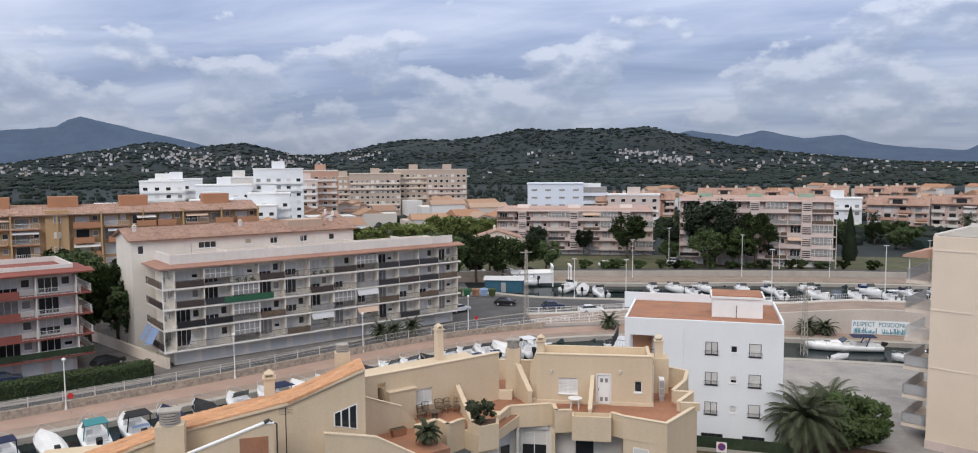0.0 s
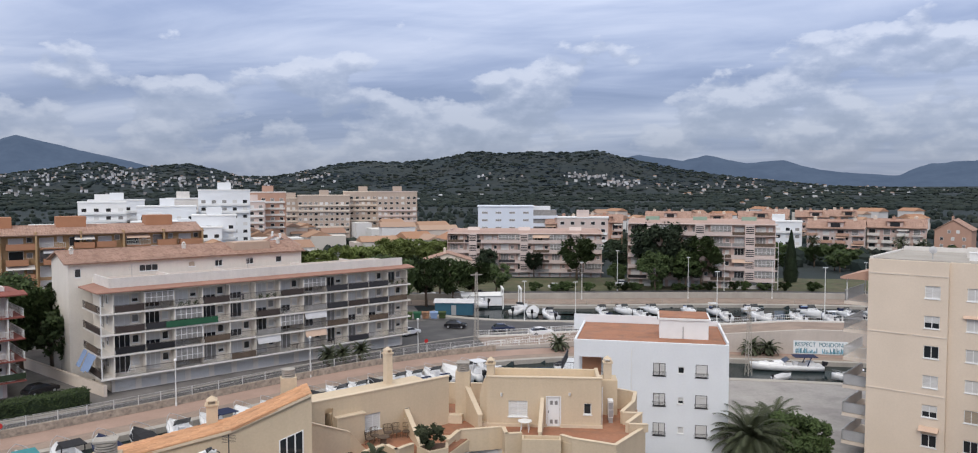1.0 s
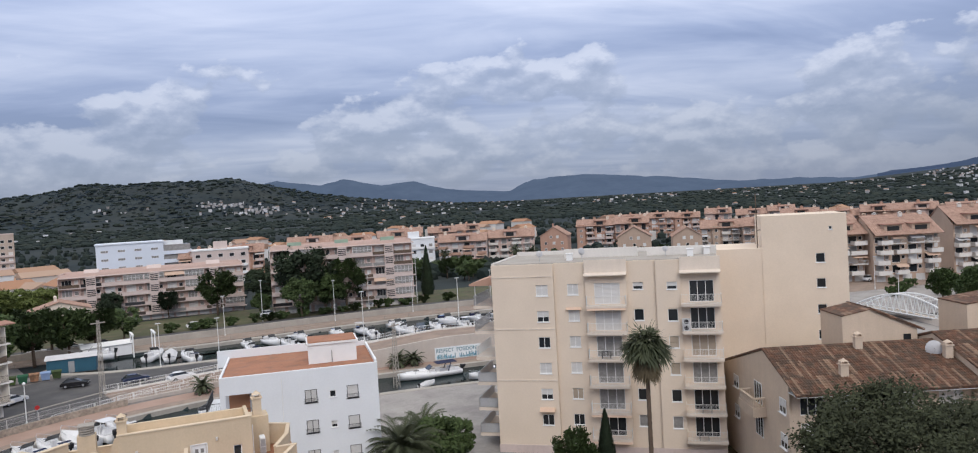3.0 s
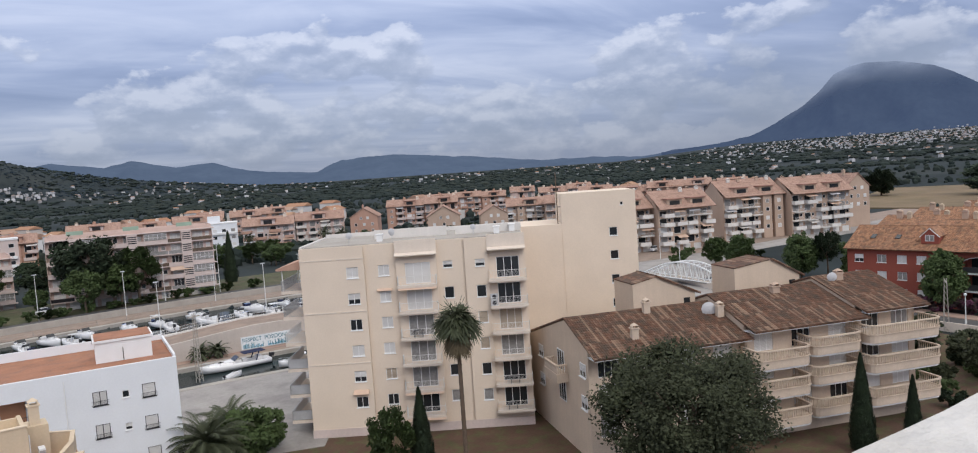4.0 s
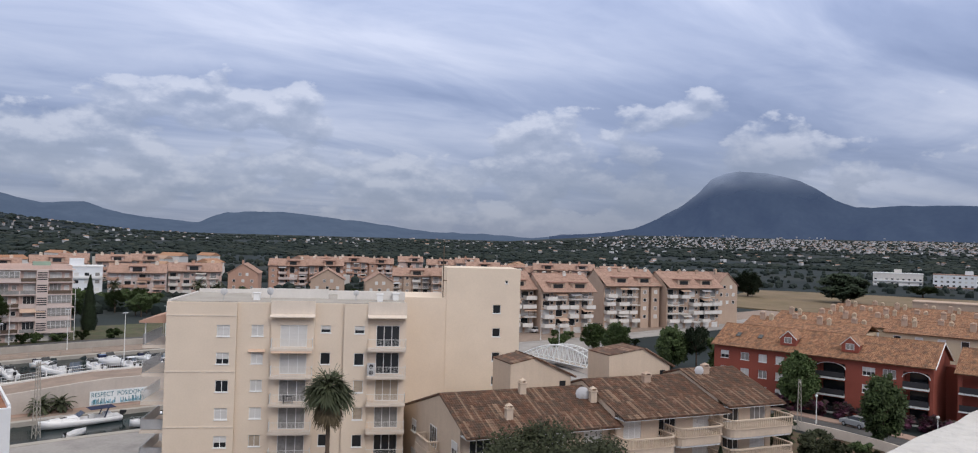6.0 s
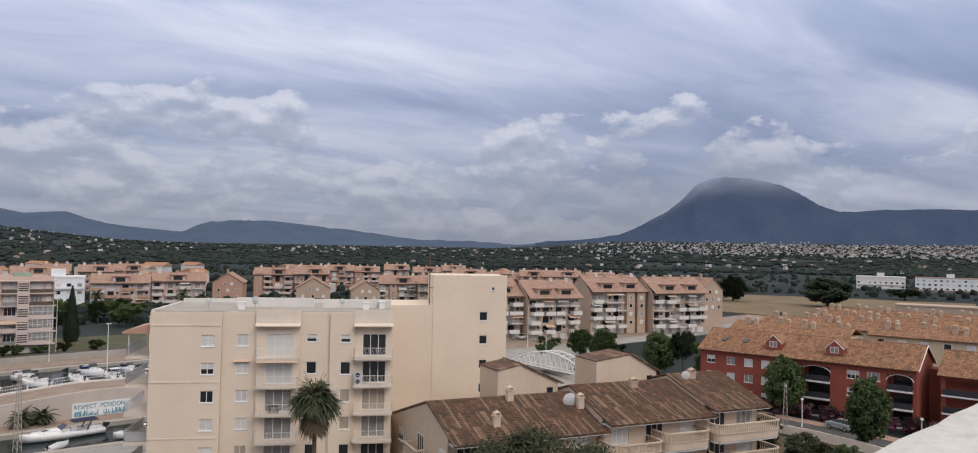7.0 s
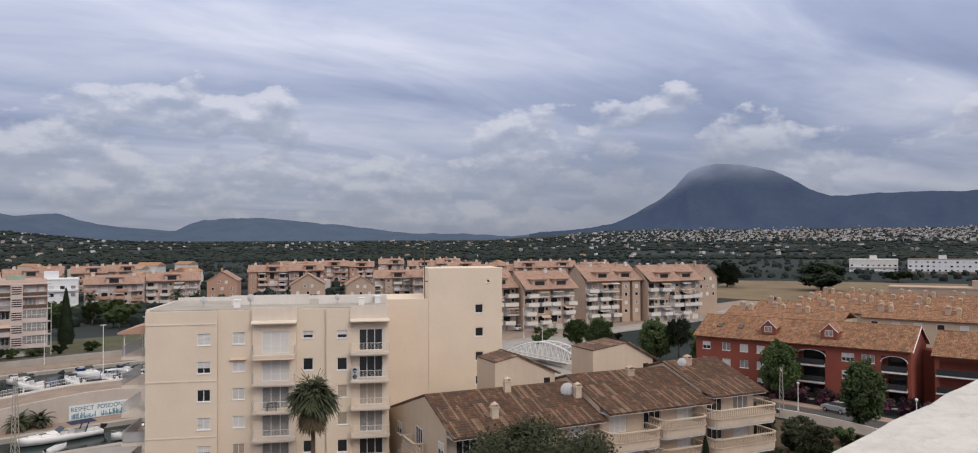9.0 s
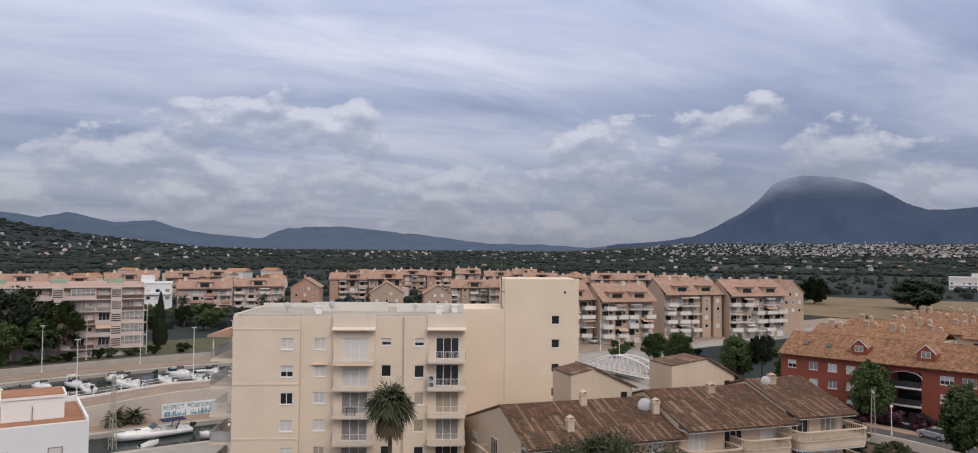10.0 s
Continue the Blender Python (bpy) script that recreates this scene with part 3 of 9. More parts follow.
def range_z(az, d):
    top = EYE + 4300 * math.tan(radians(along(FAR, az)))
    x, y = d * math.sin(radians(az)), d * math.cos(radians(az))
    u = min(1.0, max(0.0, (d - 3450) / 850)) if d < 4300 else max(0.0, 1 - (d - 4300) / 700)
    return top * u ** (0.9 * max(0.5, 1 + 0.4 * bumps(x, y, 300, 6.0)))


def plain(az, d):
    z = max(0.0, d - 480) * 0.0125
    if az > 55:
        z += max(0.0, d - 1900) * 0.026 * min(1.0, (az - 55) / 9)
    return z


def land_z(az, d):
    x, y = d * math.sin(radians(az)), d * math.cos(radians(az))
    z = plain(az, d)
    if d > 1500:
        top = EYE + 2750 * math.tan(radians(along(NEAR, az))) - plain(az, 2750)
        if top > 0:
            u = min(1.0, max(0.0, (d - 1550 - 250 * bumps(x, y, 500, 1.0)) / 1200)) if d < 2750 else max(0.0, 1 - (d - 2750) / 600)
            u = u * u * (3 - 2 * u)
            z += top * u + 6 * min(1.0, 5 * u * (1.02 - u)) * bumps(x, y, 130, 5.0)
    return z


def inside(x, y, poly):
    c = False
    for (xa, ya), (xb, yb) in zip(poly, poly[1:] + poly[:1]):
        if (ya > y) != (yb > y) and x < (xb - xa) * (y - ya) / (yb - ya) + xa:
            c = not c
    return c


# water edge of the quay below the road, and the bank opposite
QUAY = [(-75, 52), (-48, 71.5), (-28.8, 87), (-16, 98.5), (-4.8, 107.5), (8, 114), (21, 116.5), (33, 116), (46, 113.5), (60, 110.5), (110, 98)]
BANK = [(110, 84), (62, 96.5), (41, 102), (24, 103.5), (12, 101.5), (2, 96), (-8, 87.5), (-20, 76.5), (-40, 59), (-68, 39)]
BASIN = [(-2, 160), (10, 152.5), (28, 149), (50, 146), (80, 139), (125, 128), (148, 121.5), (150, 147), (128, 153), (92, 163.5), (62, 168), (30, 168.5), (8, 171)]
CANAL = QUAY + BANK


def sheet_of_ground():
    rad = [0.5, 20, 36]
    while rad[-1] < 240:
        rad.append(rad[-1] + 1.8)
    while rad[-1] < 3400:
        rad.append(rad[-1] * 1.028)
    azs = []
    a = -70.0
    while a < 130:
        azs.append(a)
        a += 0.35
    while a < 289.9:
        azs.append(a)
        a += 5.0
    n = len(azs)
    vs, fs = [], []
    for d in rad:
        for a in azs:
            x, y = d * math.sin(radians(a)), d * math.cos(radians(a))
            z = land_z(a, d)
            if d < 240 and -60 < a < 75 and (inside(x, y, CANAL) or inside(x, y, BASIN)):
                z = -3.0
            vs.append((x, y, z))
    for k in range(len(rad) - 1):
        for i in range(n):
            j = (i + 1) % n
            fs.append((k * n + i, (k + 1) * n + i, (k + 1) * n + j, k * n + j))
    g = Geo()
    g.add(vs, fs)
    return g.mesh("ground", True, fix=False)


solid("ground", sheet_of_ground(), M["ground"], "green coastal plain rising to wooded hills", "ground")


def far_range(name, height, a0, a1, d0, d1, material, label, k):
    vs, fs = [], []
    na, nd = int((a1 - a0) / 0.16), 34
    for j in range(nd + 1):
        d = d0 + (d1 - d0) * j / nd
        for i in range(na + 1):
            a = a0 + (a1 - a0) * i / na
            x, y = d * math.sin(radians(a)), d * math.cos(radians(a))
            h = height(a, d)
            vs.append((x, y, max(plain(a, d) - 6, h + 6 * bumps(x, y, 130, k + 3) - 2)))
    for j in range(nd):
        for i in range(na):
            p = j * (na + 1) + i
            fs.append((p, p + na + 1, p + na + 2, p + 1))
    g = Geo()
    g.add(vs, fs)
    return solid(name, g.mesh(name, True, fix=False), material, label, "mountains")


far_range("backdrop_range", range_z, -60, 62, 3450, 4900, M["range_blue"], "mountain range in blue haze far behind the plain", 2.0)
far_range("backdrop_mountain", mountain_z, 58, 118, 3250, 4500, M["range_mount"], "dark rocky mountain in blue haze with its top in cloud", 4.0)

water = Geo()
water.add([(-120, 20, -0.55), (220, 20, -0.55), (220, 200, -0.55), (-120, 200, -0.55)], [(0, 1, 2, 3)])
solid("water", water.mesh("water", fix=False), M["water"], "still dark green water of the boat canals", "water")


def smooth_line(pts, step=3.0):
    """Points about step metres apart on a smooth line through pts."""
    out = []
    for i in range(len(pts) - 1):
        p0, p1, p2, p3 = (Vector((*pts[min(max(k, 0), len(pts) - 1)], 0)) for k in (i - 1, i, i + 1, i + 2))
        n = max(1, int((p2 - p1).length / step))
        for j in range(n):
            t = j / n
            out.append(0.5 * (2 * p1 + (p2 - p0) * t + (2 * p0 - 5 * p1 + 4 * p2 - p3) * t * t + (3 * p1 - p0 - 3 * p2 + p3) * t ** 3))
    return out + [Vector((*pts[-1], 0))]


def normals(line):
    res = []
    for i, p in enumerate(line):
        d = (line[min(i + 1, len(line) - 1)] - line[max(i - 1, 0)]).normalized()
        res.append(Vector((-d.y, d.x, 0)))
    return res


def ribbon(line, a, b, z0, z1, za=None):
    """A slab along a line between the offsets a and b (left is plus), from z0 up to z1 (a number, or a function of the place along)."""
    ns = normals(line)
    rings = []
    for i, (p, n) in enumerate(zip(line, ns)):
        top = z1(p) if callable(z1) else z1
        bot = z0(p) if callable(z0) else z0
        l, r = p + n * b, p + n * a
        rings.append([(r.x, r.y, bot), (l.x, l.y, bot), (l.x, l.y, top), (r.x, r.y, top)])
    return Geo().loft(rings)


quay = smooth_line(QUAY)
solid("quay_wall", ribbon(quay, -0.2, 0.9, -3.2, 0.12), M["concrete"], "weathered concrete quay edge along the canal", "quay")
solid("pavement_quay", ribbon(quay, 0.9, 3.4, -0.6, 0.08), M["promenade"], "sandy paving along the quay", "pavement")
solid("pavement_path", ribbon(quay, 3.4, 7.38, -0.6, 0.09), M["brickpath"], "reddish brick footpath along the quay", "pavement")
bank = smooth_line(BANK)
solid("bank_wall", ribbon(bank, -0.2, 1.2, -3.2, 0.10), M["concrete"], "weathered concrete bank of the canal", "quay")
basin = smooth_line(BASIN + BASIN[:1])
solid("basin_wall", ribbon(basin, -1.6, 0.3, -3.2, 0.12), M["concrete"], "pale concrete edge of the boat basin", "quay")

# the street in front of the long flats, then the open junction beyond them
STREET = [(-75, 62), (-51, 79.5), (-34, 94), (-20, 107.5), (-6, 120.5), (8, 130), (22, 136.5), (40, 138)]
street = smooth_line(STREET)
solid("road", ribbon(street, -4.2, 4.6, -0.4, 0.05), M["asphalt"], "grey asphalt street curving along the canal", "road")
solid("road_junction", Geo().prism([(-12, 124), (4, 126), (26, 132), (30, 141), (24, 148.5), (4, 154), (-8, 150)], -0.4, 0.045), M["asphalt"], "grey asphalt junction with parked cars", "road")
solid("kerb", ribbon(street, 4.6, 4.9, -0.3, 0.17), M["concrete"], "pale kerb between street and flats", "kerb")


def ramp_top(p):
    """The road climbs towards the bridge."""
    return 0.5 + 3.6 * min(1.0, max(0.0, (p.x - 16) / 42)) ** 1.1


WALL = [(8, 123.5), (20, 124.8), (32, 122.8), (46, 119), (64, 114.5), (120, 100.5)]
wall = smooth_line(WALL)
solid("wall_quay", ribbon(wall, 0.0, 0.5, -0.3, ramp_top), M["quay_render"], "pale rendered retaining wall that carries a sea-grass sign", "wall")
solid("road_ramp", ribbon(wall, 0.5, 9.5, -0.3, lambda p: ramp_top(p) - 0.35), M["promenade"], "paved ramp climbing towards the bridge", "road")
solid("wall_ramp", ribbon(wall, 9.5, 10.0, -0.3, lambda p: ramp_top(p) - 0.1), M["white_old"], "low pale wall along the ramp", "wall")
solid("pavement_lower", ribbon(smooth_line(QUAY[6:]), 3.4, 9.0, -0.5, 0.07), M["promenade"], "sandy paving below the retaining wall", "pavement")
# promenade on the far side of the basin
PROM = [(-30, 176), (6, 178), (34, 177), (64, 176), (96, 171.5), (134, 161), (200, 142)]
prom = smooth_line(PROM, 6)
solid("pavement_promenade", ribbon(prom, -6, 2, -0.5, 0.1), M["promenade"], "wide sandy promenade behind the boat basin", "pavement")
solid("wall_promenade", ribbon(prom, 2, 2.5, -0.5, 1.5), M["concrete"], "long low stone-coloured promenade wall", "wall")
solid("road_promenade", ribbon(prom, 2.5, 10, -0.5, 0.9), M["asphalt"], "asphalt road behind the promenade wall", "road")
solid("ground_verge", ribbon(prom, 10, 40, -0.5, 0.7), M["grass"], "rough grass verge before the flats", "ground")
# yard beside the canal, and the street by the red terrace
solid("pavement_yard", Geo().prism([(26, 74), (40, 66), (66, 95), (41, 101.5), (27, 103)], -0.4, 0.06), M["yard"], "stained pale concrete yard by the canal", "yard")
LANE = [(100, -6), (117, 17), (123, 36), (131, 58), (140, 74), (147, 86)]
lane = smooth_line(LANE, 5)
solid("road_lane", ribbon(lane, -5.5, 1.5, -0.4, 0.06), M["asphalt"], "asphalt lane lined with trees and parked cars", "road")
solid("pavement_lane", ribbon(lane, -8.2, -5.5, -0.4, 0.18), M["brickpath"], "reddish pavement beside the lane", "pavement")
solid("wall_garden", ribbon(lane, 3.0, 3.3, -0.4, 1.3), M["cream_trim"], "low cream garden wall beside the lane", "wall")
solid("ground_garden", Geo().prism([(62, 4), (100, 2), (113, 20), (119, 38), (110, 50), (84, 26), (70, 20)], -0.4, 0.05), M["soil"], "reddish garden soil with scattered shrubs", "ground")
solid("road_avenue", ribbon(smooth_line([(112, 140), (150, 128), (195, 115), (245, 106), (300, 99), (420, 78)], 8), -8, 8, -0.4, 0.08), M["promenade"], "pale wide avenue with parked cars", "road")
solid("ground_field", Geo().prism([(330, 60), (440, 20), (640, 30), (650, 150), (470, 150), (345, 128)], -4.0, 0.5), M["dry_field"], "dry yellow field", "field")
solid("pavement_district", Geo().prism([(-130, 20), (-82, 52), (-50, 76), (-30, 91), (-6, 112.5), (8, 119.5), (24, 121.5), (28, 148), (10, 151.5), (-4, 159), (-6, 172), (-24, 182), (-130, 182)], -0.5, 0.015), M["drive"], "worn grey paving between the flats", "pavement")
solid("pavement_gardens", Geo().prism([(10, 50), (60, 6), (100, 0), (116, 20), (116, 60), (108, 82), (62, 95), (41, 100), (24, 102), (12, 100), (2, 94), (-10, 82)], -0.5, 0.012), M["soil"], "earthy ground between the buildings", "ground")
solid("pavement_avenue", Geo().prism([(122, 108), (126, 78), (138, 62), (150, 66), (168, 90), (200, 96), (300, 74), (330, 96), (300, 118), (210, 140), (150, 150), (124, 128)], -0.5, 0.03), M["yard"], "pale paving and parking along the avenue", "pavement")


# ---------------------------------------------------------------- buildings
rnd = random.Random(7)
M["green_tile"] = mat("faded_green_tiles", (0.20, 0.27, 0.21), 0.8, 0.12, 0.4, 6, 0.1)


def leaf_tuft(g, r, x, y, z, s):
    """A potted plant: loose leaves round one spot."""
    for k in range(70):
        q = Vector((x, y, z)) + Vector((r.gauss(0, 1), r.gauss(0, 0.7), r.gauss(0, 1))) * s * 0.5
        a = Vector((r.gauss(0, 1), r.gauss(0, 1), r.gauss(0, 1))).normalized() * 0.10
        b = a.orthogonal().normalized() * 0.06
        g.add([q - a, q + b, q + a, q - b], [(0, 1, 2, 3)])


def flats(name, label, m, x0, x1, depth, floors, top, wall="white_old", slab="white_old", rail="bars", rail_mat="white_metal", over=1.4, bay=4.2, roof="flat", roof_mat="tile_old",
          seed=1, kinds=("glass", "shutter", "curtain", "half"), group="", ground=0.0, ridge=2.6, clutter=True, base="white_old", end=True, open_end=False, mix=None, dense=0.0, far=False):
    """A block of flats with a balcony along each floor. floors: heights of the balcony floors; top: the eave."""
    r = random.Random(seed)
    b = thing(name, m, label, "apartment building", group)
    levels = floors + [top]
    nb = max(1, round((x1 - x0) / bay))
    bw = (x1 - x0) / nb
    holes, wins = [], []
    for k, fz in enumerate(floors):
        h = levels[k + 1] - fz
        for i in range(nb):
            c = x0 + bw * (i + 0.5)
            w1 = min(bw * 0.52, 2.4)
            wins.append((c - bw * 0.14, fz + 0.12, w1, h - 0.62, r.choice(kinds), False))
            if bw > 3.4:
                wins.append((c + bw * 0.30, fz + 1.0, min(1.0, bw * 0.22), 1.05, r.choice(kinds), True))
    holes = [(x - w / 2, x + w / 2, z, z + h) for x, z, w, h, _, _ in wins]
    g = wall_grid(Geo(), x0, x1, floors[0], top, 0.0, 0.25, holes)
    part("wall", g, M[wall], b)
    part("core", Geo().box(x0 + 0.02, x1 - 0.02, 0.25, depth, ground, top - 0.02), M[wall], b)
    if floors[0] > ground + 1.5:
        doors = []
        n = max(2, int((x1 - x0) / 3.1))
        for i in range(n):
            c = x0 + (x1 - x0) * (i + 0.5) / n
            doors.append((c - 1.25, c + 1.25, ground + 0.05, floors[0] - 0.35))
        part("ground_floor_wall", wall_grid(Geo(), x0, x1, ground, floors[0] - 0.001, 0.0, 0.24, doors), M[base], b)
        dm = ribbed(Geo(), -1.25, 1.25, 0.08, 0, floors[0] - 0.4 - ground, 0.2, 0.03)
        dme = dm.mesh("garage_door")
        for d in doors:
            part("garage_door", dme, M["shutter"], b, at=((d[0] + d[1]) / 2, 0, d[2]))
    for x, z, w, h, kind, sill in wins:
        if far:
            far_window(b, x, z, w, h, 0.0, kind)
        else:
            window(b, x, z, w, h, 0.0, kind, sill)
    if rail == "bays":
        for i in range(nb):
            xa, xb = x0 + bw * i + 0.15, x0 + bw * (i + 1) - 0.15
            deep, proud = over * r.uniform(0.7, 1.25), r.random() < 0.18
            if proud:
                part("bay", Geo().box(xa + 0.4, xb - 0.4, -over * 0.7, -0.004, ground, top + 0.9), M[wall], b)
                for fz in floors:
                    far_window(b, (xa + xb) / 2, fz + 0.9, 1.2, 1.2, -over * 0.7 - 0.16, r.choice(kinds))
                continue
            for k, fz in enumerate(floors):
                q, cut = r.random(), r.uniform(0.0, 0.25) * bw
                if q < 0.12:
                    continue
                xc, xd = (xa + cut, xb) if r.random() < 0.5 else (xa, xb - cut)
                s2 = part("balcony", Geo().box(xc, xd, -deep, -0.004, fz - 0.22, fz), M[slab], b)
                if q < 0.72:
                    part("balcony_front", Geo().box(xc, xd, -deep - 0.1, -deep, fz - 0.25, fz + 0.9).box(xc, xc + 0.1, -deep, -0.006, fz + 0.001, fz + 0.9).box(xd - 0.1, xd, -deep, -0.006, fz + 0.001, fz + 0.9), M[slab], s2)
                else:
                    part("railing", Geo().rail((xc, -deep + 0.05, fz), (xd, -deep + 0.05, fz), 0.95, 0.3, 0.025, 0.04), M["white_metal"], s2)
                if r.random() < 0.25:
                    h = (levels[k + 1]) - 0.25
                    part("awning", Geo().loft([[(xc, -0.3, h), (xd, -0.3, h), (xd, -0.3, h - 0.05), (xc, -0.3, h - 0.05)], [(xc, -deep - 0.3, h - 0.7), (xd, -deep - 0.3, h - 0.7), (xd, -deep - 0.3, h - 0.75), (xc, -deep - 0.3, h - 0.75)]]), M[r.choice(("awning", "boat_grey", "white_old"))], b)
    else:
        for k, fz in enumerate(floors):
            s = part("balcony", Geo().box(x0 - (over if open_end else 0), x1 + (0.6 if end else 0), -over, -0.004, fz - 0.2, fz), M[slab], b)
            g = Geo()
            if rail == "bars":
                g.rail((x0, -over + 0.06, fz), (x1, -over + 0.06, fz), 0.95, 0.13, 0.016, 0.035)
            elif mix is not None:
                g.box(x0, mix, -over + 0.02, -over + 0.12, fz + 0.001, fz + 0.85)
                part("open_railing", Geo().rail((mix, -over + 0.06, fz), (x1 + 0.5, -over + 0.06, fz), 0.95, 0.16, 0.014, 0.03).rail((x1 + 0.5, -over + 0.06, fz), (x1 + 0.5, -0.1, fz), 0.95, 0.16, 0.014, 0.03), M[rail_mat], b)
            else:
                g.box(x0, x1, -over + 0.02, -over + 0.12, fz + 0.001, fz + 0.85)
            part("railing", g, M[rail_mat if rail == "bars" else slab], b)
            for i in range(nb + 1):
                x = x0 + bw * i
                part("divider", Geo().box(x - 0.06, x + 0.06, -over + 0.15, -0.006, fz + 0.002, fz + (levels[k + 1] - fz) - 0.22), M[wall], b)
            if clutter:
                for i in range(nb):
                    q = r.random()
                    xa, xb = x0 + bw * i + 0.12, x0 + bw * (i + 1) - 0.12
                    h = levels[k + 1] - 0.22
                    if q < 0.06:
                        part("awning", Geo().add([(xa, -over + 0.1, h), (xb, -over + 0.1, h), (xb, -over - 0.35, h - 0.9), (xa, -over - 0.35, h - 0.9)], [(0, 1, 2, 3)]).add(
                            [(xa, -over + 0.1, h - 0.03), (xb, -over + 0.1, h - 0.03), (xb, -over - 0.35, h - 0.93), (xa, -over - 0.35, h - 0.93)], [(3, 2, 1, 0)]), M[r.choice(("awning", "boat_grey", "awning"))], b)
                    elif q < 0.2:
                        gz = part("glazing", Geo().box(xa, xb, -over + 0.21, -over + 0.23, fz + 0.95, h), M["curtain"], b)
                        gg = Geo()
                        for j in range(6):
                            c = xa + (xb - xa) * j / 5
                            gg.box(c - 0.035, c + 0.035, -over + 0.17, -over + 0.205, fz + 0.95, h)
                        gg.box(xa, xb, -over + 0.17, -over + 0.205, h - 0.08, h).box(xa, xb, -over + 0.17, -over + 0.205, fz + 1.55, fz + 1.61)
                        part("glazing_frame", gg, M["white_paint"], gz)
                    elif q < 0.42 + dense:
                        part("rail_cloth", Geo().box(xa, xb, -over - 0.03, -over + 0.02, fz + 0.08, fz + 0.9), M[r.choice(("boat_dark", "bark", "curtain", "bark", "dark_metal", "rail_brown", "rail_brown"))], b)
                    elif q < 0.54 + dense * 0.7:
                        for j in range(3):
                            gg = Geo()
                            c = xa + (xb - xa) * (0.2 + 0.3 * j)
                            leaf_tuft(gg, r, c, -over + 0.3, fz + 0.35, 0.35)
                            part("balcony_plant", gg.mesh("balcony_plant", fix=False), M["leaf"], b)
                    elif q < 0.8:
                        gg = Geo()
                        c = xa + r.random() * (xb - xa - 1)
                        gg.box(c, c + 0.7, -1.0, -0.5, fz + 0.68, fz + 0.73)
                        for dx in (0.05, 0.6):
                            for dy in (-0.95, -0.55):
                                gg.box(c + dx, c + dx + 0.05, dy, dy + 0.05, fz + 0.002, fz + 0.68)
                        part("balcony_table", gg, M["dark_metal"], b)
    if roof == "flat":
        part("roof", Geo().box(x0 - (over if open_end else 0), x1 + (0.6 if end else 0), -over - 0.1, depth, top, top + 0.22), M[slab], b)
        g = Geo()
        g.box(x0, x1, -0.2, 0.0, top + 0.22, top + 1.1)
        g.box(x0, x0 + 0.2, 0.0, depth, top + 0.22, top + 1.1)
        g.box(x1 - 0.2, x1, 0.0, depth, top + 0.22, top + 1.1)
        g.box(x0 + 0.2, x1 - 0.2, depth - 0.2, depth, top + 0.22, top + 1.1)
        part("parapet", g, M[wall], b)
    else:
        ym = depth * 0.5
        gable_roof(b, x0 - 0.3, x1 + 0.3, -over - 0.15, ym, depth + 0.4, top + 0.05, top + ridge, top + 0.05, M[roof_mat], 0.55, 1.1)
        part("gable", Geo().along_x([(0, top - 0.01), (depth, top - 0.01), (ym, top + ridge - 0.18)], x0, x0 + 0.25), M[wall], b)
        part("gable", Geo().along_x([(0, top - 0.01), (depth, top - 0.01), (ym, top + ridge - 0.18)], x1 - 0.25, x1), M[wall], b)
    return b


def chimney(parent, x, y, z, h, w=0.6, d=0.5, material="cream", name="chimney"):
    c = part(name, Geo().box(x - w / 2, x + w / 2, y - d / 2, y + d / 2, z, z + h), M[material], parent)
    part("cap", Geo().box(x - w / 2 - 0.08, x + w / 2 + 0.08, y - d / 2 - 0.08, y + d / 2 + 0.08, z + h, z + h + 0.1).add(
        [(x - w / 2, y - d / 2, z + h + 0.3), (x + w / 2, y - d / 2, z + h + 0.3), (x + w / 2, y + d / 2, z + h + 0.3), (x - w / 2, y + d / 2, z + h + 0.3), (x, y, z + h + 0.55)],
        [(0, 1, 4), (1, 2, 4), (2, 3, 4), (3, 0, 4), (3, 2, 1, 0)]).box(x - w / 2 + 0.02, x - w / 2 + 0.1, y - d / 2, y + d / 2, z + h + 0.1, z + h + 0.3).box(x + w / 2 - 0.1, x + w / 2 - 0.02, y - d / 2, y + d / 2, z + h + 0.1, z + h + 0.3), M[material], c)
    return c


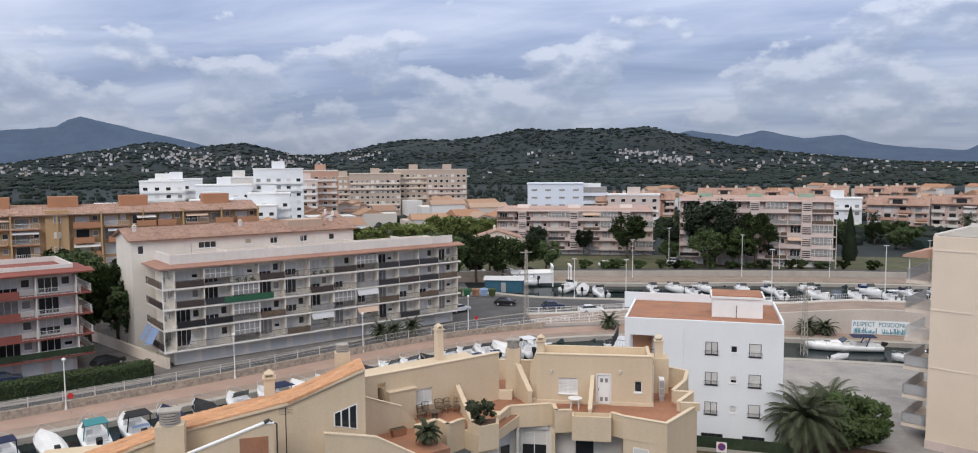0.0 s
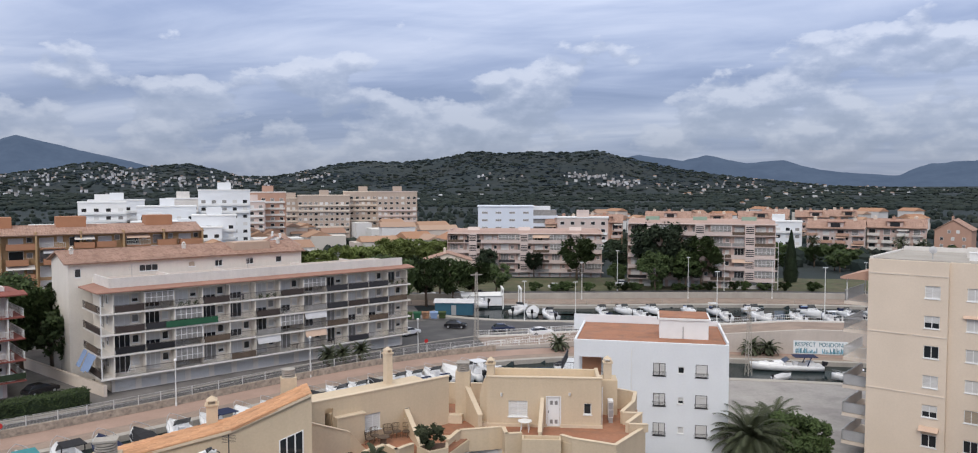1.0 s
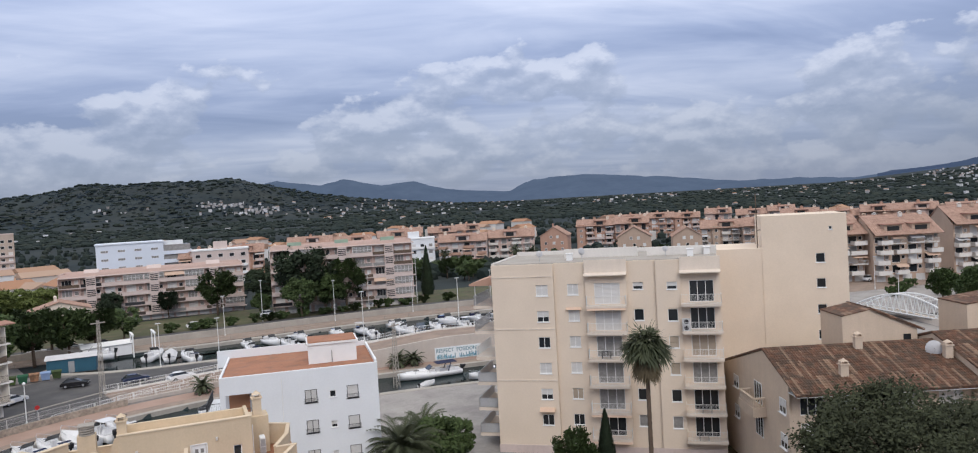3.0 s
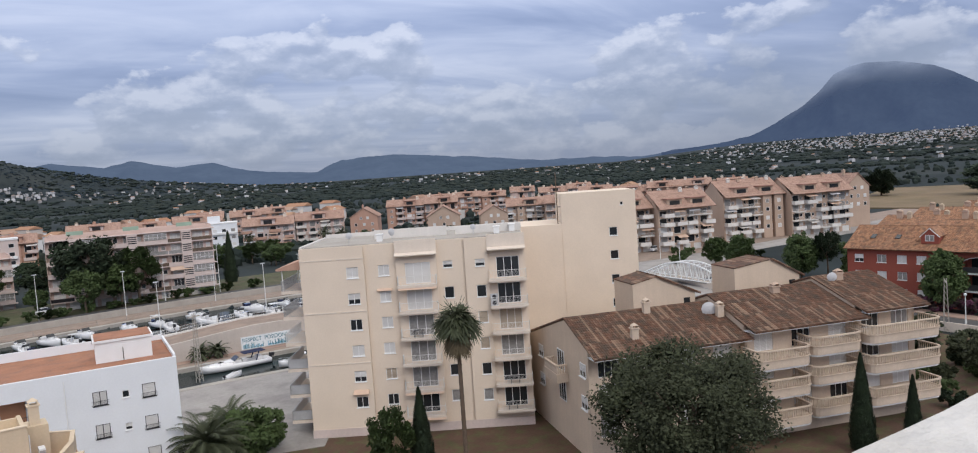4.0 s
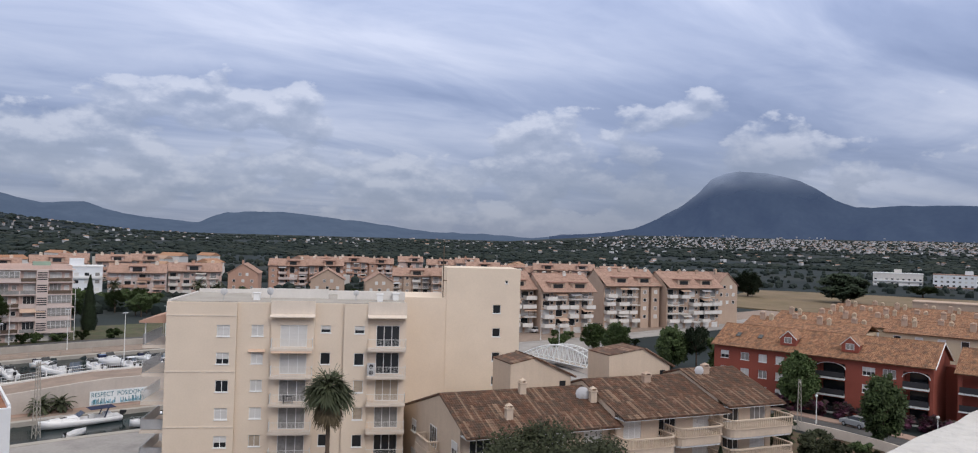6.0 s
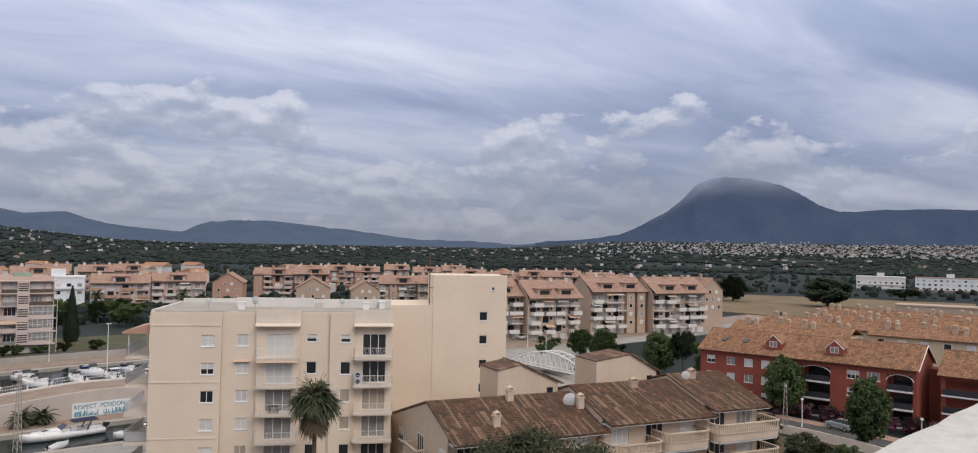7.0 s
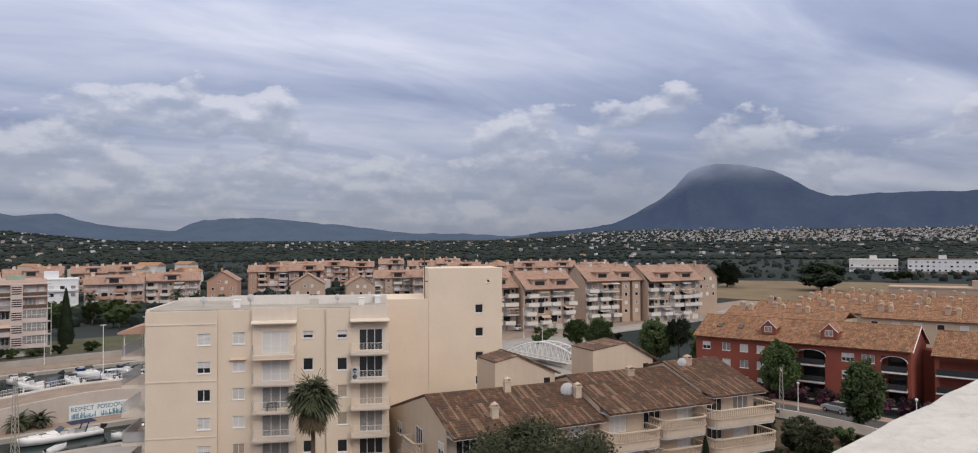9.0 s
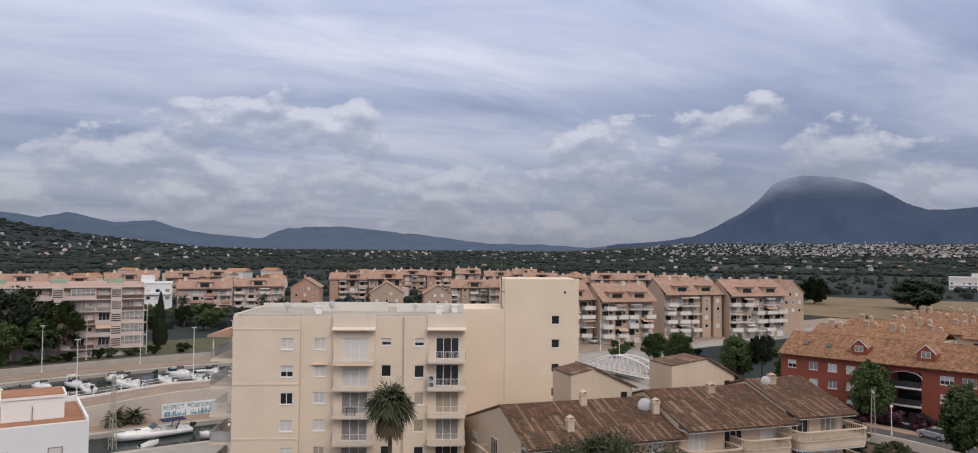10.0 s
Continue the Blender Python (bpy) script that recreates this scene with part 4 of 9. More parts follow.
# ---- the tall cream block across the yard
def cream_block():
    b = thing("apartment_block", facing(45, 77.4), "tall cream rendered apartment block with recessed and projecting balconies", "apartment building")
    top, fl = 20.1, 2.72
    floors = [15.6 - fl * k for k in range(6)]
    steps = [(-20.0, -13.4, 0.0), (-13.4, -10.1, 0.35), (-10.1, -5.9, 0.0), (-5.9, -3.0, 0.35), (-3.0, -0.6, 0.0), (-0.6, 3.2, 0.25)]
    kinds = {0: ["shutter", "half", "glass", "shutter", "half", "glass"], 1: ["shutter", "shutter", "shutter", "shutter", "tan", "glass"],
             3: ["half", "glass", "tan", "tan", "glass", "curtain"], 4: ["half", "glass", "tan", "tan", "glass", "curtain"]}
    spec = {0: (-14.65, 1.25, 1.15), 1: (-11.45, 1.15, 1.15), 3: (-4.8, 1.0, 1.2), 4: (-1.45, 1.0, 1.25)}
    for s, (xa, xb, y) in enumerate(steps):
        holes, put = [], []
        for k, fz in enumerate(floors):
            if s in spec:
                c, w, h = spec[s]
                kd = kinds[s][k]
                hh = h * (0.62 if (kd == "half" and s in (3, 4)) else 1)
                z = fz + 1.0 + 0.95 - hh + 0.2
                holes.append((c - w / 2, c + w / 2, z, z + hh))
                put.append((c, z, w, hh, kd))
            else:
                c, w = (xa + xb) / 2 + 0.1, (xb - xa) * 0.62
                holes.append((c - w / 2, c + w / 2, fz + 0.05, fz + 2.2))
                kd = (("shutter", "shutter", "curtain", "curtain", "curtain", "glass") if s == 2 else ("glass", "glass", "tan", "curtain", "glass", "glass"))[k]
                put.append((c, fz + 0.05, w, 2.15, kd))
        part("wall", wall_grid(Geo(), xa, xb, 0, top - (0.0 if s in (2, 5) else 0.15), y, y + 0.3, holes), M["cream"], b)
        for c, z, w, h, kd in put:
            window(b, c, z, w, h, y, kd, s in spec)
    part("core", Geo().box(-19.98, 3.18, 0.66, 12.6, 0, top - 0.2), M["cream"], b)
    part("roof_terrace", Geo().box(-19.8, 3.1, 0.7, 12.4, top - 0.2, top - 0.1), M["concrete"], b)
    g = Geo()
    g.box(-20, -19.75, 0.3, 12.6, top - 0.2, top + 0.05)
    g.box(-19.75, 3.2, 12.35, 12.6, top - 0.2, top + 0.35)
    g.box(-13.0, -5.0, 6.0, 6.25, top - 0.1, top + 0.9)
    g.box(-4.0, 3.2, 5.5, 5.75, top - 0.1, top + 0.75)
    part("parapet", g, M["white_old"], b)
    # raised band over the two balcony bays, with a small hood
    for xa, xb in ((-10.15, -5.85), (-0.65, 3.25)):
        part("hood", Geo().along_x([(-0.8, top - 1.5), (0.0, top - 1.5), (0.0, top + 0.1), (-0.1, top + 0.1), (-0.18, top - 1.2), (-0.8, top - 1.4)], xa, xb), M["cream_trim"], b)
    for k, fz in enumerate(floors):
        for j, (xa, xb) in enumerate(((-10.0, -5.95), (-0.6, 3.25))):
            s = part("balcony", Geo().box(xa, xb, -1.15, -0.004 if j == 0 else 0.246, fz - 0.22, fz).box(xa + 0.1, xb - 0.1, -1.1, -0.1, fz - 0.3, fz - 0.22), M["cream_trim"], b)
            g = Geo()
            g.rail((xa + 0.05, -1.1, fz), (xb - 0.05, -1.1, fz), 0.95, 0.13, 0.012, 0.025)
            g.rail((xa + 0.05, -1.1, fz), (xa + 0.05, -0.05, fz), 0.95, 0.13, 0.012, 0.025)
            g.rail((xb - 0.05, -1.1, fz), (xb - 0.05, -0.05, fz), 0.95, 0.13, 0.012, 0.025)
            part("railing", g, M["white_metal"], s, at=(0, 0, 0))
    for c, fz in ((-11.45, 12.9 + 2.2), (-14.65, 2.0 + 2.55)):
        part("awning", Geo().along_x([(0.0, fz), (0.32, fz), (0.32, fz + 0.22), (0.25, fz + 0.22)] if c > -12 else [(-0.6, fz), (0, fz), (0, fz + 0.35)], c - 0.8, c + 0.8), M["awning"], b, "faded salmon awning")
    for xa, xb, fz in ((-9.9, -6.0, 15.6), (-9.9, -6.0, 4.72), (-9.9, -6.0, 2.0)):
        part("awning", Geo().along_x([(-1.25, fz - 0.42), (-1.2, fz - 0.42), (-1.1, fz - 0.24), (-1.15, fz - 0.24)], xa, xb), M["awning"], b, "faded salmon awning")
    # thin ledges on the plain end bay
    for z in (18.6, 13.1, 7.7):
        g = Geo()
        g.box(-20.04, -16.6, -0.05, 0.0, z, z + 0.10)
        g.box(-16.2, -13.4, -0.05, 0.0, z, z + 0.10)
        part("ledge", g, M["cream_trim"], b)
    part("plinth", Geo().box(-20.06, 3.2, -0.06, 0.0, 0, 0.9), M["pink_pale"], b)
    # rear wing with the stair tower
    part("rear_wing", Geo().box(-6, 8.4, 12.62, 22, 0, 19.8), M["cream"], b)
    hz = [(14.0, 14.98, z, z + 1.05) for z in (18.0, 15.2, 12.3, 9.45, 6.6)] + [(15.45, 15.8, 21.6, 22.0)]
    part("stair_tower", wall_grid(Geo(), 8.402, 17.3, 0, 23.4, 12.55, 12.85, hz), M["cream_pale"], b)
    part("stair_core", Geo().box(8.42, 17.28, 12.86, 20, 0, 23.38), M["cream_pale"], b)
    for xa, xb, za, zb in hz:
        window(b, (xa + xb) / 2, za, xb - xa, zb - za, 12.55, "glass", True)
    # side balconies on the left flank, rail filled with mesh
    for k, fz in enumerate([15.55 - 2.78 * k for k in range(6)]):
        s = part("balcony", Geo().box(-22.5, -20.004, 1.3, 8.0, fz - 0.32, fz), M["cream_trim"], b)
        g = Geo()
        g.rail((-22.45, 1.35, fz), (-20.05, 1.35, fz), 1.05, 0.10, 0.013, 0.03)
        g.rail((-22.45, 1.35, fz), (-22.45, 7.9, fz), 1.05, 0.10, 0.013, 0.03)
        if k in (3, 4, 5):
            part("wind_screen", Geo().box(-22.40, -22.37, 1.4, 7.9, fz + 0.05, fz + 1.0).box(-22.37, -20.1, 1.40, 1.43, fz + 0.05, fz + 1.0), M["boat_grey"], s, "pale grey balcony screen")
        part("railing", g, M["white_metal"] if k in (2,) else M["grey_metal"], s)
    rt = Geo().add([(-22.8, 1.0, 17.95), (-20.004, 1.0, 18.75), (-20.004, 8.3, 18.75), (-22.8, 8.3, 17.95), (-22.8, 1.0, 17.75), (-20.004, 1.0, 17.75), (-20.004, 8.3, 17.75), (-22.8, 8.3, 17.75)],
                   [(0, 1, 2, 3), (4, 7, 6, 5), (0, 4, 5, 1), (1, 5, 6, 2), (2, 6, 7, 3), (3, 7, 4, 0)])
    part("balcony_roof", rt, M["salmon"], b)
    for yy in (1.5, 7.9):
        part("post", Geo().tube((-22.3, yy, 15.55), (-22.3, yy, 17.76), 0.06), M["white_paint"], b)
    return b


cream_block()


# ---- the white block with the red roof terrace
def white_block():
    b = thing("white_house", facing(16, 74.3), "white rendered block with a red paved roof terrace", "apartment building")
    top = 11.68
    cols = [(0.75, 1.15, 1.25, "shutter"), (2.8, 0.6, 0.95, "glass"), (4.7, 1.1, 1.25, "shutter")]
    holes, put = [], []
    for k, z in enumerate((8.45, 5.5, 2.6)):
        for j, (c, w, h, kd) in enumerate(cols):
            if j == 1 and k:
                kd = "half" if k == 1 else "shutter"
            holes.append((c - w / 2, c + w / 2, z + (0.3 if j == 1 else 0), z + h + (0.0 if j == 1 else 0)))
            put.append((c, holes[-1][2], w, holes[-1][3] - holes[-1][2], kd, j != 1))
    for c in (0.9, 4.7):
        holes.append((c - 1.0, c + 1.0, 0.05, 0.75))
    part("wall", wall_grid(Geo(), -7.5, 7.2, 0, top, 0, 0.3, holes + [(-7.0, -4.6, 7.6, 10.0)]), M["white"], b)
    part("core", Geo().box(-3.6, 7.18, 0.31, 11, 0, top - 0.45).box(-7.45, -3.62, 2.4, 11, 0, top - 0.45).box(-7.45, -3.62, 0.31, 2.39, 0, 7.4), M["white"], b)
    part("loggia_wall", Geo().box(-6.9, -5.0, 2.3, 2.38, 7.45, 9.9), M["orange_brick"], b, "brown loggia door recess")
    part("railing", Geo().rail((-7.0, 0.1, 7.6), (-4.6, 0.1, 7.6), 1.0, 0.13, 0.012, 0.03), M["dark_metal"], b)
    for c, z, w, h, kd, bars in put:
        f = window(b, c, z, w, h, 0, kd, True, "dark_metal" if bars else "white_paint")
        if bars:
            part("grille", Geo().rail((-w / 2 - 0.08, -0.12, 0.0), (w / 2 + 0.08, -0.12, 0.0), 0.42, 0.11, 0.01, 0.018), M["dark_metal"], f)
    for c in (0.9, 4.7):
        window(b, c, 0.05, 2.0, 0.7, 0, "glass", False, "dark_metal")
    part("roof_terrace", Geo().box(-7.3, 7.1, 0.3, 10.9, top - 0.44, top - 0.12), M["terracotta"], b, "red paved roof terrace")
    g = Geo()
    g.box(-7.5, -7.3, 0.3, 11, top - 0.44, top + 0.02)
    g.box(7.0, 7.2, 0.3, 11, top - 0.44, top + 0.25)
    g.box(-8.6, 0.6, 10.8, 11, top - 1, top + 0.75)
    g.box(0.6, 7.0, 10.8, 11, top - 0.44, top + 0.4)
    part("parapet", g, M["white"], b)
    part("stair_house", Geo().box(0.75, 5.5, 3.0, 7.0, top - 0.43, top + 1.75), M["white_paint"], b)
    part("stair_roof", Geo().box(0.6, 5.7, 2.85, 7.15, top + 1.75, top + 1.95), M["white_paint"], b)
    part("stair_tiles", Geo().box(0.75, 5.5, 3.0, 7.0, top + 1.951, top + 2.05), M["terracotta"], b)
    part("pipe", Geo().tube((3.05, 2.9, top - 0.1), (3.05, 2.9, top + 1.1), 0.03), M["dark_metal"], b)
    part("drain_pipe", Geo().tube((-1.9, -0.06, 0.2), (-1.9, -0.06, 11.08), 0.05), M["white_paint"], b)
    # side stair balconies
    for z in (2.4, 5.2, 8.0):
        s = part("balcony", Geo().box(-9.0, -7.502, 1.5, 8, z - 0.2, z), M["white"], b)
        part("railing", Geo().rail((-8.95, 1.55, z), (-8.95, 7.9, z), 1.0, 0.14, 0.012, 0.03).rail((-8.95, 1.55, z), (-7.55, 1.55, z), 1.0, 0.14, 0.012, 0.03), M["dark_metal"], s)
    return b


white_block()

# ---- the long flats along the street, with garages below
LF = [2.3, 5.2, 7.95, 10.65]
long_flats = flats("flats", "long weathered white flats with dark-railed balconies over white garages", facing(-37.7, 105.5), 27.6, 73.4, 8.5, LF, 13.2,
                   wall="white_warm", over=1.7, bay=3.9, seed=3, kinds=("glass", "glass", "shutter", "curtain", "shutter", "half"), rail_mat="rail_brown", open_end=True, slab="white_old", base="white_warm", dense=0.2)


def hip_eave(g, x0, x1, y0, y1, z):
    """A tiled eave that slopes out along the front and round the end."""
    c = (x0 + 2.0, y0 + 2.0)
    g.add([(x0, y0, z), (x1, y0, z), (x1, y0 + 2.0, z + 0.34), (c[0], c[1], z + 0.34), (x0, y1, z), (c[0], y1, z + 0.34)], [(0, 1, 2, 3), (0, 3, 5, 4)])
    g.add([(x0, y0, z - 0.16), (x1, y0, z - 0.16), (x1, y0, z), (x0, y0, z), (x0, y1, z - 0.16), (x0, y1, z)], [(0, 1, 2, 3), (4, 0, 3, 5)])
    return g


part("eave", hip_eave(Geo(), 25.5, 74.6, -2.15, 7.0, 13.44), M["eave_tile"], long_flats, "sloping red tiled eave")
for z in LF:
    part("fascia", Geo().box(25.9, 74.0, -1.76, -1.702, z - 0.22, z - 0.10), M["white_old"], long_flats)
part("terrace_parapet", Geo().box(27.6, 73.2, -0.40, -0.204, 13.6, 15.0).box(27.4, 27.6, -0.40, 7.0, 13.6, 15.0), M["white_old"], long_flats)
for x in (36, 44, 57, 66):
    part("stair_wall", Geo().box(x, x + 0.2, 0.2, 8, 13.45, 14.7), M["white_old"], long_flats)
part("roof_paving", Geo().box(27.8, 73.0, 0.1, 8.2, 13.425, 13.47), M["terracotta"], long_flats, "reddish roof paving")
# end balconies that wrap the corner
for k, z in enumerate(LF):
    part("end_balcony", Geo().box(25.9, 27.59, -0.003, 6.8, z - 0.2, z), M["white_old"], long_flats)
    part("end_railing", Geo().rail((25.95, -1.6, z), (25.95, 6.7, z), 0.95, 0.14, 0.016, 0.03), M["rail_brown"], long_flats)
    part("end_cloth", Geo().box(25.86, 25.90, -1.5 + 1.1 * (k % 2), 5.0, z + 0.08, z + 0.88), M["bark" if k % 2 else "rail_brown"], long_flats)
    part("end_post", Geo().box(26.0, 26.12, -1.62, -1.5, z + 0.01, (LF + [13.2])[k + 1] - 0.21), M["white_paint"], long_flats)
    for yy, w in ((1.3, 0.9), (3.6, 1.6)):
        f = window(long_flats, 0, 0, w, 1.9 if w > 1 else 1.2, 0, ("glass", "half", "curtain", "glass")[k], False)
        f.matrix_basis = pose(27.44, yy, z + (0.15 if w > 1 else 0.9), 0, 0, -90)
for yy, dz, deep in ((0.3, 0.0, 1.9), (2.4, -0.1, 2.2), (4.6, 0.0, 2.0)):
    part("awning", Geo().loft([[(25.9, yy, 5.0 + dz), (25.9, yy + 1.9, 5.0 + dz), (25.86, yy + 1.9, 4.95 + dz), (25.86, yy, 4.95 + dz)],
                               [(24.9, yy, 5.0 + dz - deep), (24.9, yy + 1.9, 5.0 + dz - deep), (24.86, yy + 1.9, 4.95 + dz - deep), (24.86, yy, 4.95 + dz - deep)]]), M["awning_blue"], long_flats, "pale blue awning")
part("balcony_cloth", Geo().box(34.0, 41.0, -1.86, -1.80, 8.0, 8.85), M["awning_green"], long_flats, "dark green balcony cloth")
part("step_ladder", Geo().tube((29.0, -1.78, 2.3), (29.5, -1.80, 4.3), 0.04, n=4).tube((30.2, -1.78, 2.3), (29.6, -1.80, 4.3), 0.04, n=4).tube((29.2, -1.8, 3.1), (29.95, -1.8, 3.1), 0.03, n=4).tube((29.3, -1.8, 3.6), (29.8, -1.8, 3.6), 0.03, n=4), M["white_paint"], long_flats, "white step ladder")
# antennas and a drying frame on the roof terrace
for x in (31.5, 48.0, 63.5):
    part("aerial_pole", Geo().tube((x, 4.0, 13.4), (x, 4.0, 16.2), 0.03, n=5).tube((x - 0.5, 4.0, 15.9), (x + 0.5, 4.0, 15.9), 0.02, n=4).tube((x - 0.35, 4.0, 15.6), (x + 0.35, 4.0, 15.6), 0.02, n=4), M["grey_metal"], long_flats)

# ---- the older house behind it, under a long tiled roof
rear = thing("rear_flats", facing(-37.7, 105.5), "white flats under a long pitched roof of old tan tiles", "apartment building")
part("wall", wall_grid(Geo(), 24.8, 59.5, 0, 16.3, 9.1, 9.35, [(34, 36.6, 14.7, 15.6), (41, 42, 14.9, 15.7), (45, 46.2, 14.7, 15.7), (50, 51.2, 14.7, 15.7), (55, 56, 14.7, 15.7), (25.6, 26.4, 14.4, 15.6)]), M["white_warm"], rear)
for c, w in ((35.3, 2.6), (45.6, 1.2), (50.6, 1.2), (55.5, 1.0)):
    window(rear, c, 14.7, w, 0.95, 9.1, "glass", True)
window(rear, 41.5, 14.9, 1.0, 0.8, 9.1, "tan", True)
window(rear, 26.0, 14.4, 0.8, 1.2, 9.1, "glass", True)
part("core", Geo().box(24.8, 59.48, 9.36, 19, 0, 16.28), M["white_warm"], rear)
part("gable", Geo().along_x([(9.1, 16.29), (19, 16.29), (14, 17.7)], 24.8, 25.1), M["white_warm"], rear)
gable_roof(rear, 24.2, 60, 8.5, 14, 19.5, 16.35, 17.85, 16.35, M["tile_old"])
part("stair_house", Geo().box(48.5, 54.5, 10.2, 13.5, 16.2, 18.1), M["tan"], rear, "brown roof house")
for x in (26, 41.5, 57):
    chimney(rear, x, 12.5, 17.2, 0.8, 0.45, 0.45, "white_old")

# ---- red and white flats by the hedge
red_white = flats("flats", "white flats with brick-red balcony bands and a red roof edge", facing(-40, 111), -6, 21.4, 11, [2.4, 5.0, 7.75, 10.5], 13.1, over=1.9, bay=4.4, seed=9,
                  wall="white_old", slab="maroon", rail="solid", base="pink_pale", clutter=False, kinds=("glass", "shutter", "curtain", "half"), ground=-0.3, mix=15.0, end=False)
part("eave", hip_eave(Geo(), -6, 23.5, -2.3, 0.0, 13.34), M["maroon"], red_white)
part("end_eave", Geo().add([(23.5, -2.3, 13.34), (23.5, 8.0, 13.34), (21.5, 8.0, 13.7), (21.5, -0.3, 13.7), (23.5, -2.3, 13.18), (23.5, 8.0, 13.18)], [(0, 1, 2, 3), (4, 5, 1, 0)]), M["maroon"], red_white)
part("roof_terrace", Geo().box(-5.7, 21.1, 0.1, 10.7, 13.33, 13.5), M["maroon"], red_white, "red roof terrace")
part("roof_house", Geo().box(4, 9, 3, 8, 13.5, 15.2), M["white_paint"], red_white)
for z in (2.4, 5.0, 7.75, 10.5):
    part("end_balcony", Geo().box(21.404, 23.2, -1.89, 7.5, z - 0.2, z), M["maroon"], red_white)
    part("end_railing", Geo().rail((23.1, -1.8, z), (23.1, 7.4, z), 0.95, 0.16, 0.014, 0.03), M["white_metal"], red_white)
    for yy in (1.5, 4.4):
        f = window(red_white, 0, 0, 1.5, 1.9, 0, "glass", False)
        f.matrix_basis = pose(21.56, yy, z + 0.1, 0, 0, 90)
part("balcony_hedge", Geo().box(10.0, 23.1, -1.98, -1.92, 2.55, 3.35), M["leaf_dark"], red_white, "dark green balcony screen")

# ---- ochre terrace behind
ochre = flats("flats", "ochre flats with red brick balconies and a tiled roof", facing(-30, 165), -22, 37.5, 11, [4.0, 6.9, 9.8, 12.6, 15.5], 17.9, over=1.5, bay=4.96, seed=4, wall="ochre", slab="orange_brick",
              rail="bays", roof="tile", ridge=1.6, clutter=False, kinds=("glass", "shutter", "curtain"), base="ochre", far=True)
for x in (-10, 1.5, 14, 30):
    part("stair_head", Geo().box(x - 2.6, x + 2.6, 3.5, 7.5, 18.2, 21.2), M["orange_brick"], ochre, "orange brick stair head")
for k in range(9):
    part("fire_wall", Geo().box(-22 + k * 7.44 - 0.15, -22 + k * 7.44 + 0.15, -1.6, 5.2, 4, 18.5), M["ochre"], ochre)

# ---- pink flats beyond the basin
for nm, az, dist, xa, xb, fl, top, sd in (("flats", 8, 228, -29.5, 17, [1.6, 4.4, 7.4, 10.4], 13.0, 5), ("flats", 19, 205, -17, 20, [2.8, 5.7, 8.7, 11.7, 14.6], 17.3, 6)):
    f = flats(nm, "pale pink flats with long solid balconies", facing(az, dist), xa, xb, 12, fl, top, wall="pink", slab="pink_pale", rail="solid", over=1.3, bay=5.2, seed=sd, kinds=("shutter", "curtain", "glass", "shutter"),
              group="pink flats", clutter=True, base="pink")
    for k in range(3):
        x = xa + (xb - xa) * (k + 0.5) / 3
        part("stair_bay", Geo().box(x - 1.2, x + 1.2, -1.5, -1.405, fl[0], top), M["pink_pale"], f)
        gg = Geo()
        for z in fl:
            for q in range(4):
                gg.box(x - 1.0, x + 1.0, -1.54, -1.502, z + 0.5 + q * 0.5, z + 0.75 + q * 0.5)
        part("stair_grille", gg, M["glass"], f)
        part("stair_head", Geo().along_x([(0.5, top + 0.23), (4, top + 0.23), (4, top + 1.9), (2.2, top + 1.9)], x - 1.8, x + 1.8), M["green_tile" if sd == 6 else "pink_pale"], f)

# ---- cool white building further off
blue = thing("white_building", facing(5, 330), "large cool white building with strips of windows", "apartment building")
part("wall", wall_grid(Geo(), -12, 12.3, 0, 18.8, 0, 0.3, []), M["blue_white"], blue)
part("core", Geo().box(-12, 12.28, 0.31, 16, 0, 18.8), M["blue_white"], blue)
g = Geo()
for k in range(5):
    g.box(12.3, 23, 0.0, 14, 3.4 * k, 3.4 * k + 1.4)
part("side_wing", g, M["blue_white"], blue)
part("side_core", Geo().box(12.31, 22.4, 0.8, 13.6, 0, 17.4), M["curtain"], blue)
for k in range(5):
    for i in range(4):
        window(blue, -9 + i * 6.0, 2.6 + k * 3.3, 2.6, 0.9, -0.12, "curtain", False)
part("roof_edge", Geo().box(-12.4, 12.6, -0.3, 16.2, 18.8, 19.3), M["blue_white"], blue)
part("stair_head", Geo().box(8, 20, 5, 10, 17.4, 19.0), M["white"], blue)

